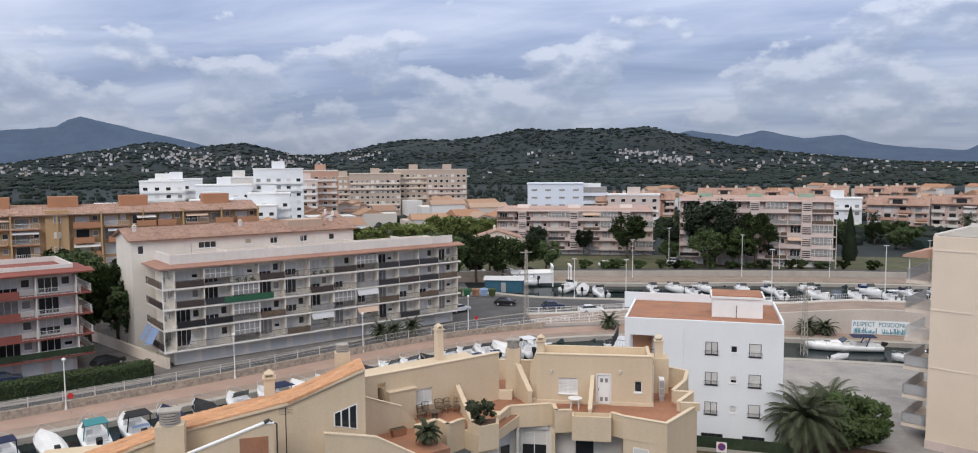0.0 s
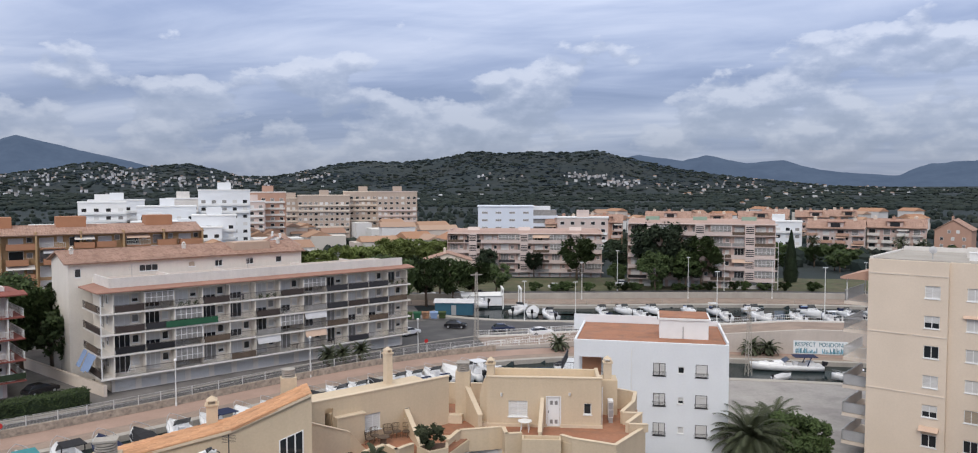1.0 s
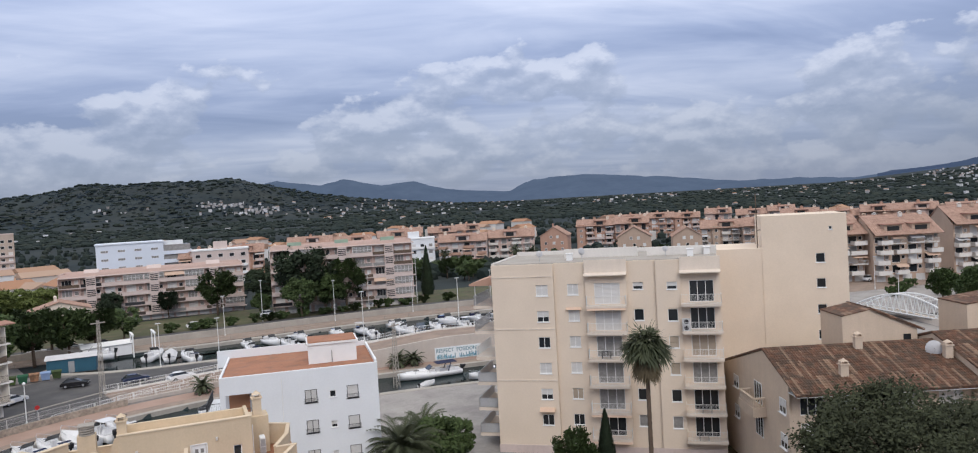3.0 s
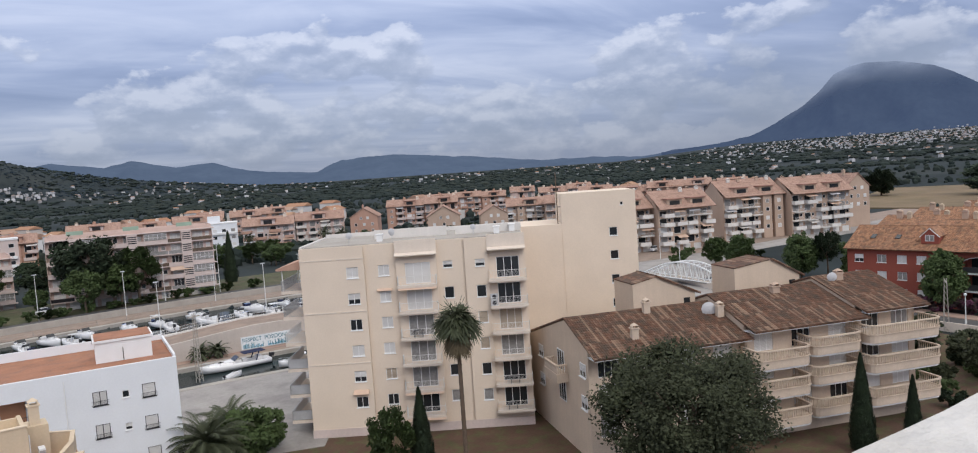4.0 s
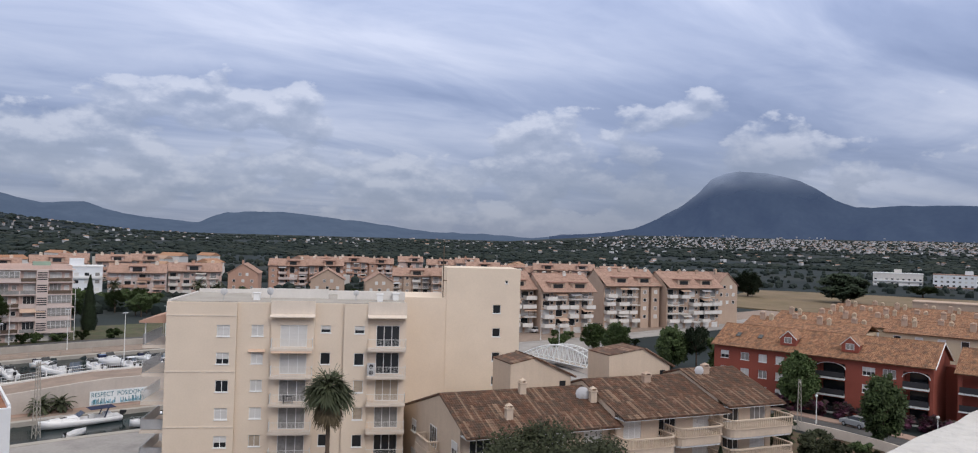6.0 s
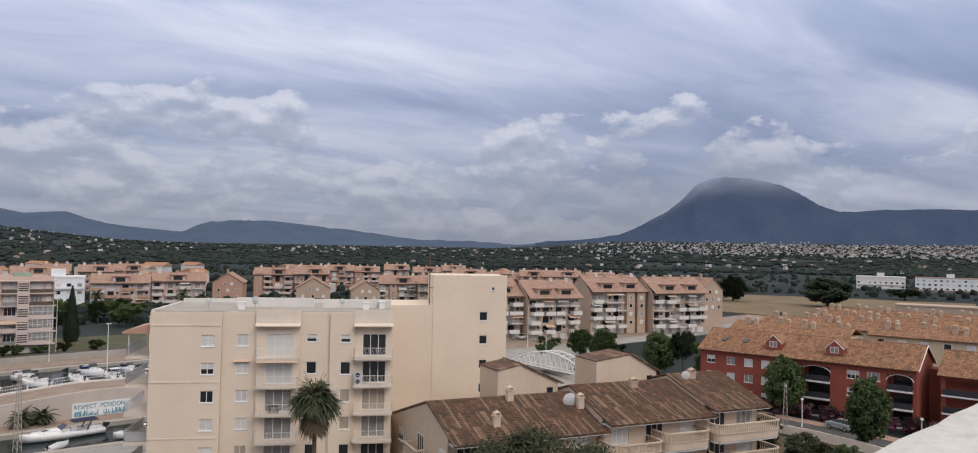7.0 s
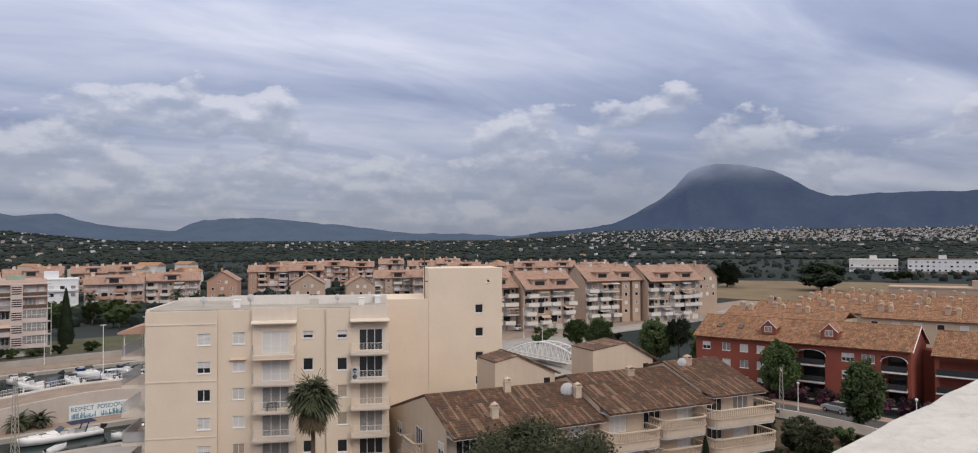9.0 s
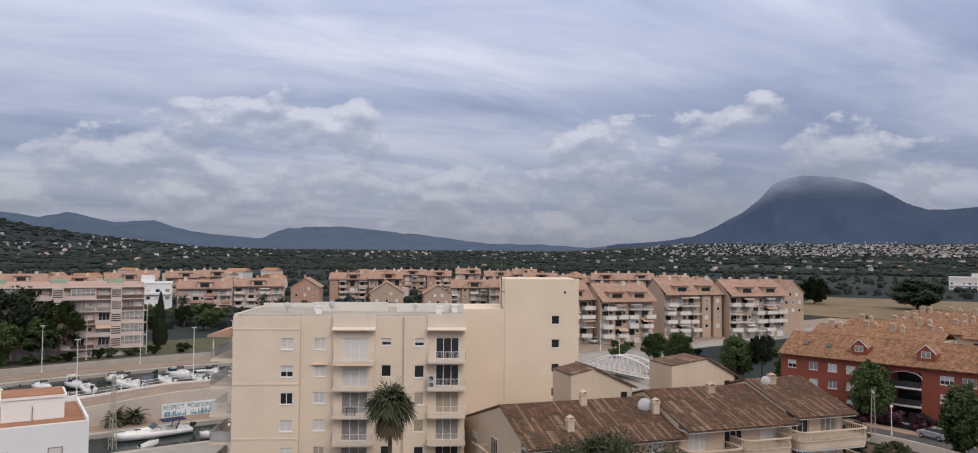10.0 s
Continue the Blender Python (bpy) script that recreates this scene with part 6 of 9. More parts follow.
def palm(x, y, trunk_h, reach, label, fan=False, z=0.0, fronds=46, seed=3, trunk_r=0.22):
    """A palm: ringed trunk, green fronds above, dry ones hanging below."""
    r = random.Random(seed)
    b = thing("palm", pose(x, y, z), label, "palm")
    t = Geo()
    n = max(6, int(trunk_h / 0.35))
    rings = []
    for k in range(n + 1):
        rr = trunk_r * (1.25 - 0.3 * k / n) * (1.0 if k % 2 else 1.12)
        rings.append([(rr * math.cos(2 * math.pi * i / 9), rr * math.sin(2 * math.pi * i / 9), -0.3 + (trunk_h + 0.3) * k / n) for i in range(9)])
    t.loft(rings)
    part("trunk", t, M["bark"], b)
    live, dry = Geo(), Geo()
    for k in range(fronds):
        hang = k >= fronds * (0.58 if fan else 0.72)
        g = dry if hang else live
        a = k * 2.399 + r.uniform(-0.2, 0.2)
        up = r.uniform(-1.45, -0.75) if hang else math.asin(min(0.98, 1 - 1.45 * (k + 0.5) / (fronds * 0.72)) if 1 - 1.45 * (k + 0.5) / (fronds * 0.72) > -1 else -0.6)
        ln = reach * r.uniform(0.75, 1.12) * ((0.95 if fan else 0.7) if hang else 1)
        d = Vector((math.cos(a), math.sin(a), 0))
        side = Vector((-math.sin(a), math.cos(a), 0))
        pts = []
        for i in range(9):
            s = i / 8
            ang = up - (0.35 if fan else 1.15) * s * s
            prev = pts[-1] if pts else Vector((0, 0, trunk_h))
            pts.append(prev + (d * math.cos(ang) + Vector((0, 0, math.sin(ang)))) * (ln / 8 if i else 0.0))
        for i in range(8):
            w = 0.03
            g.add([pts[i] - side * w, pts[i] + side * w, pts[i + 1] + side * w, pts[i + 1] - side * w], [(0, 1, 2, 3)])
        if fan:
            tip = pts[5]
            hub = pts[4]
            fw = (pts[5] - pts[4]).normalized()
            for j in range(15):
                q = -1.25 + 2.5 * j / 14
                dr = (fw * math.cos(q) + side * math.sin(q)).normalized() * ln * 0.46 + Vector((0, 0, -0.50 * ln * (0.25 + r.random() * 0.9)))
                o = (side * math.cos(q) - fw * math.sin(q)) * 0.055 * ln / 1.6
                g.add([hub, hub + dr * 0.55 + o, hub + dr, hub + dr * 0.55 - o], [(0, 1, 2, 3)])
        else:
            for i in range(1, 33):
                s = i / 33
                j = min(7, int(s * 8))
                c = pts[j].lerp(pts[j + 1], s * 8 - j)
                fw = (pts[j + 1] - pts[j]).normalized()
                wl = ln * 0.17 * math.sin(math.pi * (0.12 + 0.85 * s)) + 0.08
                for sg in (-1, 1):
                    e = c + (side * sg + fw * 0.55).normalized() * wl + Vector((0, 0, -0.35 * wl))
                    g.add([c - fw * 0.06, c + fw * 0.06, e], [(0, 1, 2)])
    part("fronds", live.mesh("fronds", fix=False), M["leaf_palm"], b)
    part("dry_fronds", dry.mesh("dry_fronds", fix=False), M["leaf_dry"], b, "hanging dry fronds")
    return b


# trees round the junction and before the long flats
for x, y, h, r in ((-9, 166, 11.5, 5.0), (-3, 170, 12.5, 5.6), (3, 171, 11.5, 5.2), (8, 178, 10.5, 4.6), (-14, 176, 11.5, 5), (0, 182, 11, 5), (14, 186, 9, 4)):
    tree(x, y, h, r, rnd.choice(("broad_a", "round_b")), "leaf", "dark green plane tree by the junction", group="junction trees")
for k in range(15):
    u = k / 14
    tree(-46 + 46 * u + rnd.uniform(-2, 2), 196 + 62 * u + rnd.uniform(-6, 6), rnd.uniform(10, 12.5), rnd.uniform(4.8, 6.0), rnd.choice(("broad_a", "round_b")), "leaf_light", "fresh green plane tree of an avenue", group="avenue trees")
for x, y, h, r in ((-64, 118, 13, 5), (-69, 124, 13.5, 5.5), (-61, 126, 12, 4.5), (-75, 131, 13, 5), (-58, 131, 11, 4), (-56.5, 113, 12.5, 4.6), (-60.5, 112.5, 13, 5), (-53.5, 110, 10, 3.6), (-66, 116, 13.5, 5), (-52.5, 115, 12, 4.2)):
    tree(x, y, h, r, "broad_a", "leaf", "dense dark tree between the flats", group="trees between the flats")
# trees before the pink flats
for x, y, h, r, kd, lf in ((39, 212, 13.5, 5.4, "round_b", "leaf"), (51, 207, 13.0, 5.0, "pine_a", "leaf_dark"), (58, 194, 18.0, 8.2, "pine_b", "leaf_dark"), (54.5, 187, 10.5, 4.8, "broad_a", "leaf"), (67.5, 190, 14.2, 6.4, "broad_a", "leaf"),
                             (63, 189, 11.0, 5.0, "broad_c", "leaf"), (74, 196, 9, 4, "round_b", "leaf"), (28, 222, 8, 3.2, "round_b", "leaf_dark"), (14, 224, 9, 3.6, "round_b", "leaf_dark"), (47, 196, 6.5, 3, "broad_a", "leaf")):
    tree(x, y, h, r, kd, lf, "tall dark tree before the pink flats", group="promenade trees", z=0.6)
tree(97.5, 203, 14.8, 2.1, "cypress", "leaf_dark", "tall slender dark cypress by the promenade", unit=(10, 1.25), name="cypress", z=0.4)
for k in range(16):
    x = 24 + k * 4.6 + rnd.uniform(-1.5, 1.5)
    tree(x, 189.5 - 0.0006 * x * x + rnd.uniform(-1, 1), rnd.uniform(1.6, 2.6), rnd.uniform(1.4, 2.4), "bush", "leaf", "clipped green shrub along the promenade road", unit=(1.5, 1.0), name="shrub", category="shrub", z=0.8, group="promenade shrubs")
palm(137, 268, 8.0, 3.2, "tall palm beside salmon terraces", seed=5)
palm(173, 272, 6.5, 4.2, "spreading date palm beside salmon terraces", seed=6)
palm(179, 268, 6.0, 4.0, "spreading date palm beside salmon terraces", seed=7)
for k in range(30):
    a, d = radians(rnd.uniform(24, 45)), rnd.uniform(255, 300)
    tree(d * math.sin(a), d * math.cos(a), rnd.uniform(5, 8), rnd.uniform(2.6, 4), "broad_a", "leaf", "garden tree by the salmon terraces", group="garden trees")
# planting by the white house
palm(29.0, 68.2, 3.2, 4.4, "stout date palm beside the white house", seed=11, fronds=120, trunk_r=0.42)
palm(33.4, 73.0, 2.8, 3.7, "date palm behind the stout one", seed=12, fronds=90, trunk_r=0.35)
tree(33.6, 69.0, 7.2, 3.1, "round_b", "leaf", "dense ivy-green tree beside the date palm", z=-1.4)
tree(36.2, 70.5, 6.0, 2.4, "round_b", "leaf", "dense ivy-green tree beside the date palm", z=-1.4)
palm(45.3, 50.6, 13.2, 2.5, "tall fan palm with a ruff of dry fronds", fan=True, seed=13, fronds=150, trunk_r=0.17)
# between the cream block and the tiled row
tree(47.6, 28.9, 13.3, 6.3, "fine", "leaf_olive", "broad dark pine before the tiled row")
tree(41.0, 51.5, 8.2, 1.25, "cypress", "leaf_dark", "small dark slender garden cypress", unit=(10, 1.25), name="cypress")
tree(38.6, 52.6, 7.0, 2.3, "broad_a", "leaf", "loose green garden tree")
tree(67.5, 23.6, 8.8, 1.2, "cypress", "leaf_dark", "small dark slender garden cypress", unit=(10, 1.25), name="cypress")
tree(67.0, 19.4, 7.6, 1.0, "cypress", "leaf_dark", "small dark slender garden cypress", unit=(10, 1.25), name="cypress")
# the lane by the red terrace
for x, y, h, r in ((131.0, 33.0, 10.2, 3.2), (115.4, 18.0, 10.4, 2.95), (157, 79.4, 8.6, 3.4), (155, 65, 10.0, 3.7), (149.7, 51.5, 8.6, 3.7), (178, 90, 7, 3.0)):
    tree(x, y, h, r, rnd.choice(("street_a", "street_b")), "leaf", "round dark green street tree", group="lane trees")
tree(157.5, 60.5, 10.5, 2.6, "pine_a", "leaf_dark", "narrow dark conifer by the lane")
tree(162, 88, 8.0, 3.6, "broad_c", "leaf", "low dark tree by the footbridge")
rq = random.Random(77)
n = 0
while n < 24:
    x, y = rq.uniform(80, 114), rq.uniform(12, 34)
    if y < 0.95 * (x - 62) and y > 0.62 * (x - 84) and abs(y - 0.55 * x + 33) > 1.0:
        q = rq.uniform(0.8, 1.7) * (1.5 if n % 5 == 0 else 1)
        tree(x, y, q * 1.5, q * 1.1, "bush", rq.choice(("leaf", "leaf_dark", "leaf", "leaf_olive")), "dark garden shrub on reddish soil", unit=(1.5, 1.0), name="shrub", category="shrub", group="garden shrubs")
        n += 1
for x, y, h, r in ((99, 22.5, 4.8, 2.5), (93, 19.5, 5.2, 2.4), (113, 30.5, 3.6, 2.0)):
    tree(x, y, h, r, "broad_c", "leaf_olive", "loose dark olive tree in the garden", group="garden olives")
for k in range(12):
    u = k / 11
    tree(128.5 + 3.4 * u + rnd.uniform(-0.4, 0.4), 2 + 44 * u, 2.6, 2.2, "bush", "bougainvillea", "dark purple bougainvillea hedge", unit=(1.5, 1.0), name="hedge_shrub", category="shrub", group="bougainvillea hedge")
tree(417, 83.5, 16, 13, "street_a", "leaf_dark", "broad dark pine on the dry field")
tree(424, 134, 15, 8, "street_b", "leaf_dark", "dark pine on the dry field")
tree(520, 60, 8, 9, "round_b", "leaf", "low green tree on the dry field")
for k in range(14):
    a = radians(rnd.uniform(58, 70))
    d = rnd.uniform(196, 232)
    s = rnd.uniform(1.2, 2.4)
    tree(d * math.sin(a), d * math.cos(a), s * 1.4, s, "bush", "leaf", "dark shrub before the avenue flats", unit=(1.5, 1.0), name="shrub", category="shrub", group="avenue shrubs")
# young palms on the quay
for x, y, s in ((-16.4, 111.6, 1), (-14.4, 112.8, 2), (-12.0, 114.8, 3), (19.4, 121.6, 4), (49.6, 116.6, 5), (52.2, 116.0, 6)):
    palm(x, y, 2.2 if s < 4 else 1.3, 2.2 if s != 2 else 1.7, "young bushy palm on the quay", seed=20 + s, fronds=44, trunk_r=0.14)


def hedge(name, a, b, w, h, label):
    a, b = Vector(a), Vector(b)
    ln = (b - a).length
    d = (b - a).normalized()
    m = Matrix.Translation((a.x, a.y, 0)) @ Matrix.Rotation(math.atan2(d.y, d.x), 4, "Z")
    r = random.Random(3)
    ob = thing(name, m, label, "hedge")
    part("stem_mass", Geo().box(0.1, ln - 0.1, -w / 2 + 0.15, w / 2 - 0.15, 0, h - 0.15), M["leaf_dark"], ob)
    g = Geo()
    for k in range(int(ln * 260)):
        x, f = r.uniform(0, ln), r.random()
        q = Vector((x, r.uniform(-w / 2, w / 2), h) if f < 0.45 else (x, -w / 2, r.uniform(0, h)) if f < 0.8 else (x, w / 2, r.uniform(0, h)))
        q += Vector((0, r.gauss(0, 0.07), r.gauss(0, 0.07)))
        u = Vector((r.gauss(0, 1), r.gauss(0, 1), r.gauss(0, 1))).normalized() * 0.13
        v = u.orthogonal().normalized() * 0.08
        g.add([q - u, q + v, q + u, q - v], [(0, 1, 2, 3)])
    part("leaves", g.mesh("leaves", fix=False), M["leaf"], ob)
    return ob


hedge("hedge", (-66, 77.5), (-43.5, 95.5), 2.4, 1.9, "long clipped dark green hedge beside the street")


# ---------------------------------------------------------------- boats, cars, street things
def car_meshes():
    body, glassy = Geo(), Geo()
    prof = [(-2.1, 0.35), (-2.15, 0.7), (-1.95, 0.92), (-1.1, 1.0), (0.9, 1.0), (2.0, 0.86), (2.15, 0.6), (2.1, 0.35)]
    rings = []
    for y, k in ((-0.86, 0.94), (-0.80, 1.0), (0.80, 1.0), (0.86, 0.94)):
        rings.append([(x * k, y, 0.25 + (z - 0.25) * (k if abs(y) > 0.81 else 1)) for x, z in prof])
    body.loft(rings)
    roof = Geo()
    roof.loft([[(-1.25, y, 1.40), (-1.2, y, 1.47), (0.1, y, 1.47), (0.3, y, 1.40)] for y in (-0.62, 0.62)])
    cab = [[(-1.85, s * 0.72, 0.99), (1.05, s * 0.72, 0.99), (0.3, s * 0.6, 1.41), (-1.3, s * 0.6, 1.41)] for s in (-1, 1)]
    glassy.loft(cab)
    tyre, rim = Geo(), Geo()
    tyre.tube((0, -0.1, 0), (0, 0.1, 0), 0.32, n=14)
    rim.tube((0, -0.11, 0), (0, 0.11, 0), 0.19, n=10)
    lamp = Geo().box(-0.04, 0.04, -0.16, 0.16, -0.07, 0.07)
    return [g.mesh("car") for g in (body, roof, glassy, tyre, rim, lamp)]


CAR = car_meshes()
PAINT = {"white": mat("white_car_paint", (0.75, 0.75, 0.76), 0.25, 0.03, 1, 5, 0), "black": mat("black_car_paint", (0.015, 0.015, 0.018), 0.2, 0.03, 1, 5, 0, spec=0.6), "navy": mat("navy_car_paint", (0.02, 0.03, 0.07), 0.2, 0.03, 1, 5, 0, spec=0.6),
         "silver": mat("silver_car_paint", (0.42, 0.44, 0.46), 0.3, 0.03, 1, 5, 0, metal=0.4), "red": mat("red_car_paint", (0.35, 0.03, 0.03), 0.25, 0.03, 1, 5, 0)}


def car(x, y, turn, paint, tall=1.0, z=0.06):
    b = thing("car", pose(x, y, z, 0, 0, turn), f"{paint} parked car on the street", "car")
    b.scale = (1.0, 1.0, tall)
    for nm, k, ma in (("body", 0, PAINT[paint]), ("roof", 1, PAINT[paint]), ("window", 2, M["glass"])):
        me = CAR[k].copy()
        me.materials.append(ma)
        part(nm, me, ma, b)
    for px in (-1.3, 1.3):
        for py in (-0.78, 0.78):
            w = part("wheel", CAR[3], M["rubber"], b, at=(px, py, 0.32))
            part("rim", CAR[4], M["grey_metal"], w)
    for py in (-0.6, 0.6):
        part("headlight", CAR[5], M["white_paint"], b, at=(2.08, py, 0.66))
    return b


for c in ((-5.6, 136.6, 40, "white"), (3.0, 143.0, -12, "black"), (11.8, 139.0, 6, "navy"), (18.4, 135.0, 12, "white"), (-60.2, 91.6, 35, "navy"), (-51.6, 100.2, 60, "black"), (48, 193.5, 0, "white", 1.3, 0.95), (-3, 186, 0, "white", 1, 0.1),
          (4, 187, 0, "silver", 1, 0.1), (10, 186, 0, "black", 1, 0.1), (125.8, 23.4, 66, "silver", 1.2), (204, 112, -14, "silver", 1.3, 0.1), (231, 111, -14, "white", 1, 0.1), (240, 108, -14, "white", 1, 0.1), (252, 107, -14, "black", 1, 0.1),
          (216, 117, -14, "silver", 1, 0.1), (268, 101, -14, "red", 1, 0.1), (76, 192, 0, "silver", 1, 0.95), (30, 191.5, 0, "white", 1, 0.95), (190, 122, -14, "white", 1.2, 0.1)):
    car(*c)


def boat_meshes():
    """A small motor boat, 6 m long, bow at +x."""
    hull, deck = Geo(), Geo()
    st = [(-3.0, 0.98, 0.75), (-1.5, 1.08, 0.78), (0.2, 1.10, 0.85), (1.5, 0.9, 0.95), (2.4, 0.5, 1.05), (3.0, 0.06, 1.15)]
    hull.loft([[(x, -w, h), (x, -w * 0.82, 0.12), (x, 0, -0.15 + max(0, x - 1) * 0.15), (x, w * 0.82, 0.12), (x, w, h), (x, w * 0.9, h + 0.03), (x, -w * 0.9, h + 0.03)] for x, w, h in st])
    deck.loft([[(0.2, -0.75, 0.9), (0.2, 0.75, 0.9), (0.2, 0.6, 1.3), (0.2, -0.6, 1.3)], [(2.3, -0.3, 1.05), (2.3, 0.3, 1.05), (2.2, 0.2, 1.2), (2.2, -0.2, 1.2)]])
    screen = Geo()
    screen.loft([[(0.25, -0.75, 1.25), (0.25, 0.75, 1.25), (0.3, 0.75, 1.28), (0.3, -0.75, 1.28)], [(-0.2, -0.68, 1.75), (-0.2, 0.68, 1.75), (-0.15, 0.68, 1.76), (-0.15, -0.68, 1.76)]])
    well = Geo().box(-2.6, -0.1, -0.8, 0.8, 0.80, 0.84)
    motor = Geo()
    motor.loft([[(-3.35, -0.2, 0.75), (-3.02, -0.2, 0.75), (-3.02, 0.2, 0.75), (-3.35, 0.2, 0.75)], [(-3.5, -0.22, 1.2), (-3.05, -0.22, 1.3), (-3.05, 0.22, 1.3), (-3.5, 0.22, 1.2)]])
    motor.box(-3.25, -3.1, -0.08, 0.08, -0.3, 0.75)
    cover = Geo()
    cover.loft([[(x, -w, h), (x, -w * 0.6, h + 0.16 + d * 0.55), (x, 0, h + 0.24 + d * 0.6), (x, w * 0.6, h + 0.16 + d * 0.55), (x, w, h)] for x, w, h, d in ((-3.02, 1.0, 0.72, 0), (-1.5, 1.12, 0.76, 0.2), (0.2, 1.13, 0.83, 0.45), (1.5, 0.93, 0.93, 0.1), (2.9, 0.1, 1.12, -0.2))])
    arch = Geo()
    for s in (-1, 1):
        arch.tube((-1.6, s * 0.9, 0.8), (-1.9, s * 0.8, 2.0), 0.05, n=5)
    arch.tube((-1.9, -0.8, 2.0), (-1.9, 0.8, 2.0), 0.05, n=5)
    arch.loft([[(-2.5, -0.85, 2.02), (-2.5, 0.85, 2.02), (-2.5, 0.85, 2.07), (-2.5, -0.85, 2.07)], [(-0.6, -0.8, 2.0), (-0.6, 0.8, 2.0), (-0.6, 0.8, 2.06), (-0.6, -0.8, 2.06)]])
    bench = Geo().box(-2.3, -1.8, -0.7, 0.7, 0.841, 1.2)
    helm = Geo().box(-0.9, -0.5, 0.1, 0.6, 0.841, 1.35)
    hand = Geo()
    for sgn in (-1, 1):
        run = [(0.4, sgn * 1.0, 1.25), (1.5, sgn * 0.84, 1.38), (2.4, sgn * 0.46, 1.5), (3.0, 0.0, 1.6)]
        for p, q in zip(run, run[1:]):
            hand.tube(p, q, 0.022, n=4)
        for x, y, z in run[:3]:
            hand.tube((x, y, z - 0.42), (x, y, z), 0.016, n=4)
    hatch = Geo().box(1.0, 1.5, -0.25, 0.25, 1.2, 1.26)
    cushion = Geo().box(-2.25, -1.85, -0.65, 0.65, 1.201, 1.27)
    return {k: v.mesh(k, k == "hull") for k, v in dict(hull=hull, cabin=deck, windscreen=screen, cockpit=well, outboard_motor=motor, cover=cover, canopy=arch, bench=bench, helm_seat=helm, bow_rail=hand, hatch=hatch, cushion=cushion).items()}


M["boat_white"] = mat("white_canvas", (0.70, 0.70, 0.70), 0.85, 0.08, 0.8, 8, 0.05)
BOAT = boat_meshes()
BM = {}


def boat(x, y, turn, size=1.0, cover="", canopy="", label="white open motor boat moored in the canal", z=-0.5, hull="hull_white", group="moored boats"):
    b = thing("boat", pose(x, y, z, rnd.uniform(-1.5, 1.5), 0, turn), label, "boat", group)
    b.scale = (size, size, size * 1.15)

    def put(k, ma):
        if (k, ma) not in BM:
            BM[(k, ma)] = BOAT[k].copy()
            BM[(k, ma)].materials.append(M[ma])
        part(k, BM[(k, ma)], M[ma], b)

    put("hull", hull)
    put("outboard_motor", "boat_dark")
    if cover:
        put("cover", cover)
    else:
        put("cabin", "hull_white")
        put("windscreen", "glass")
        put("cockpit", "boat_grey")
        put("bench", rnd.choice(("hull_white", "boat_grey", "boat_cover")))
        put("helm_seat", "boat_grey")
        put("hatch", "glass")
        put("cushion", rnd.choice(("boat_cover", "boat_white", "awning_blue", "boat_white")))
    put("bow_rail", "grey_metal")
    if canopy:
        put("canopy", canopy)
    return b


# along the quay: bows to the wall
k, left = 0, 15.0
for p, q in zip(quay, quay[1:]):
    d = (q - p).normalized()
    n = Vector((-d.y, d.x, 0))
    while left < (q - p).length:
        o = p + d * left
        left += 3.15 if o.x > -24 else 3.7
        if o.x > 6.5:
            continue
        s = rnd.uniform(1.05, 1.22)
        c = o - n * (3.4 * s + 0.5)
        turn = math.degrees(math.atan2(n.y, n.x)) + rnd.uniform(-5, 5)
        if o.x < -22:
            cv, cn = (("", "boat_teal"), ("", "boat_dark"), ("boat_cover", ""), ("boat_dark", ""), ("", ""), ("", "boat_cover"), ("boat_white", ""))[k % 7]
        elif o.x < -14:
            cv, cn = (("boat_cover", ""), ("boat_dark", ""), ("", ""))[k % 3]
        else:
            cv, cn = (("", ""), ("", ""), ("boat_white", ""), ("", "hull_white"), ("", ""), ("boat_dark", ""), ("", ""))[k % 7]
        lab = {"boat_teal": "motor boat under a teal cover", "boat_cover": "motor boat under a navy cover", "boat_dark": "motor boat under a black cover", "boat_white": "motor boat under a white cover", "boat_grey": "motor boat under a pale grey cover", "": "white open motor boat moored at the quay"}[cv]
        boat(c.x, c.y, turn, s, cv, cn, lab)
        k += 1
    left -= (q - p).length
boat(51.6, 108.6, 172, 1.75, "", "boat_cover", "long white motor yacht with a navy canopy", group="").scale = (1.75, 1.25, 1.05)
boat(57.5, 101.6, 150, 0.75, "", "hull_white", "white centre-console boat with a hardtop")
boat(48.6, 103.3, 20, 0.55, "boat_grey", "", "small covered dinghy by the bank")
boat(17.9, 110.9, 250, 0.8, "boat_dark", "", "small white boat under a black cover by the white house")
# boats in the basin
for k in range(26):
    u = (k % 13) / 12
    row = k // 13
    x = 22 + 76 * u + rnd.uniform(-1.2, 1.2)
    base = 149.5 - 0.0016 * max(0, x - 28) ** 2 - 0.06 * (x - 28)
    y = base + (6.5 if row == 0 else 12.5) + rnd.uniform(-0.8, 0.8)
    if rnd.random() < 0.8:
        boat(x, y, (95 if row == 0 else -85) + rnd.uniform(-12, 12), rnd.uniform(0.85, 1.25), "", rnd.choice(("", "", "hull_white")), "white motor boat moored in the basin", group="basin boats")
solid("pontoon", ribbon(smooth_line([(20, 161), (50, 157.5), (85, 150), (120, 141)]), -0.9, 0.9, -0.9, -0.55), M["maroon"], "reddish floating pontoon between the boats", "pontoon")
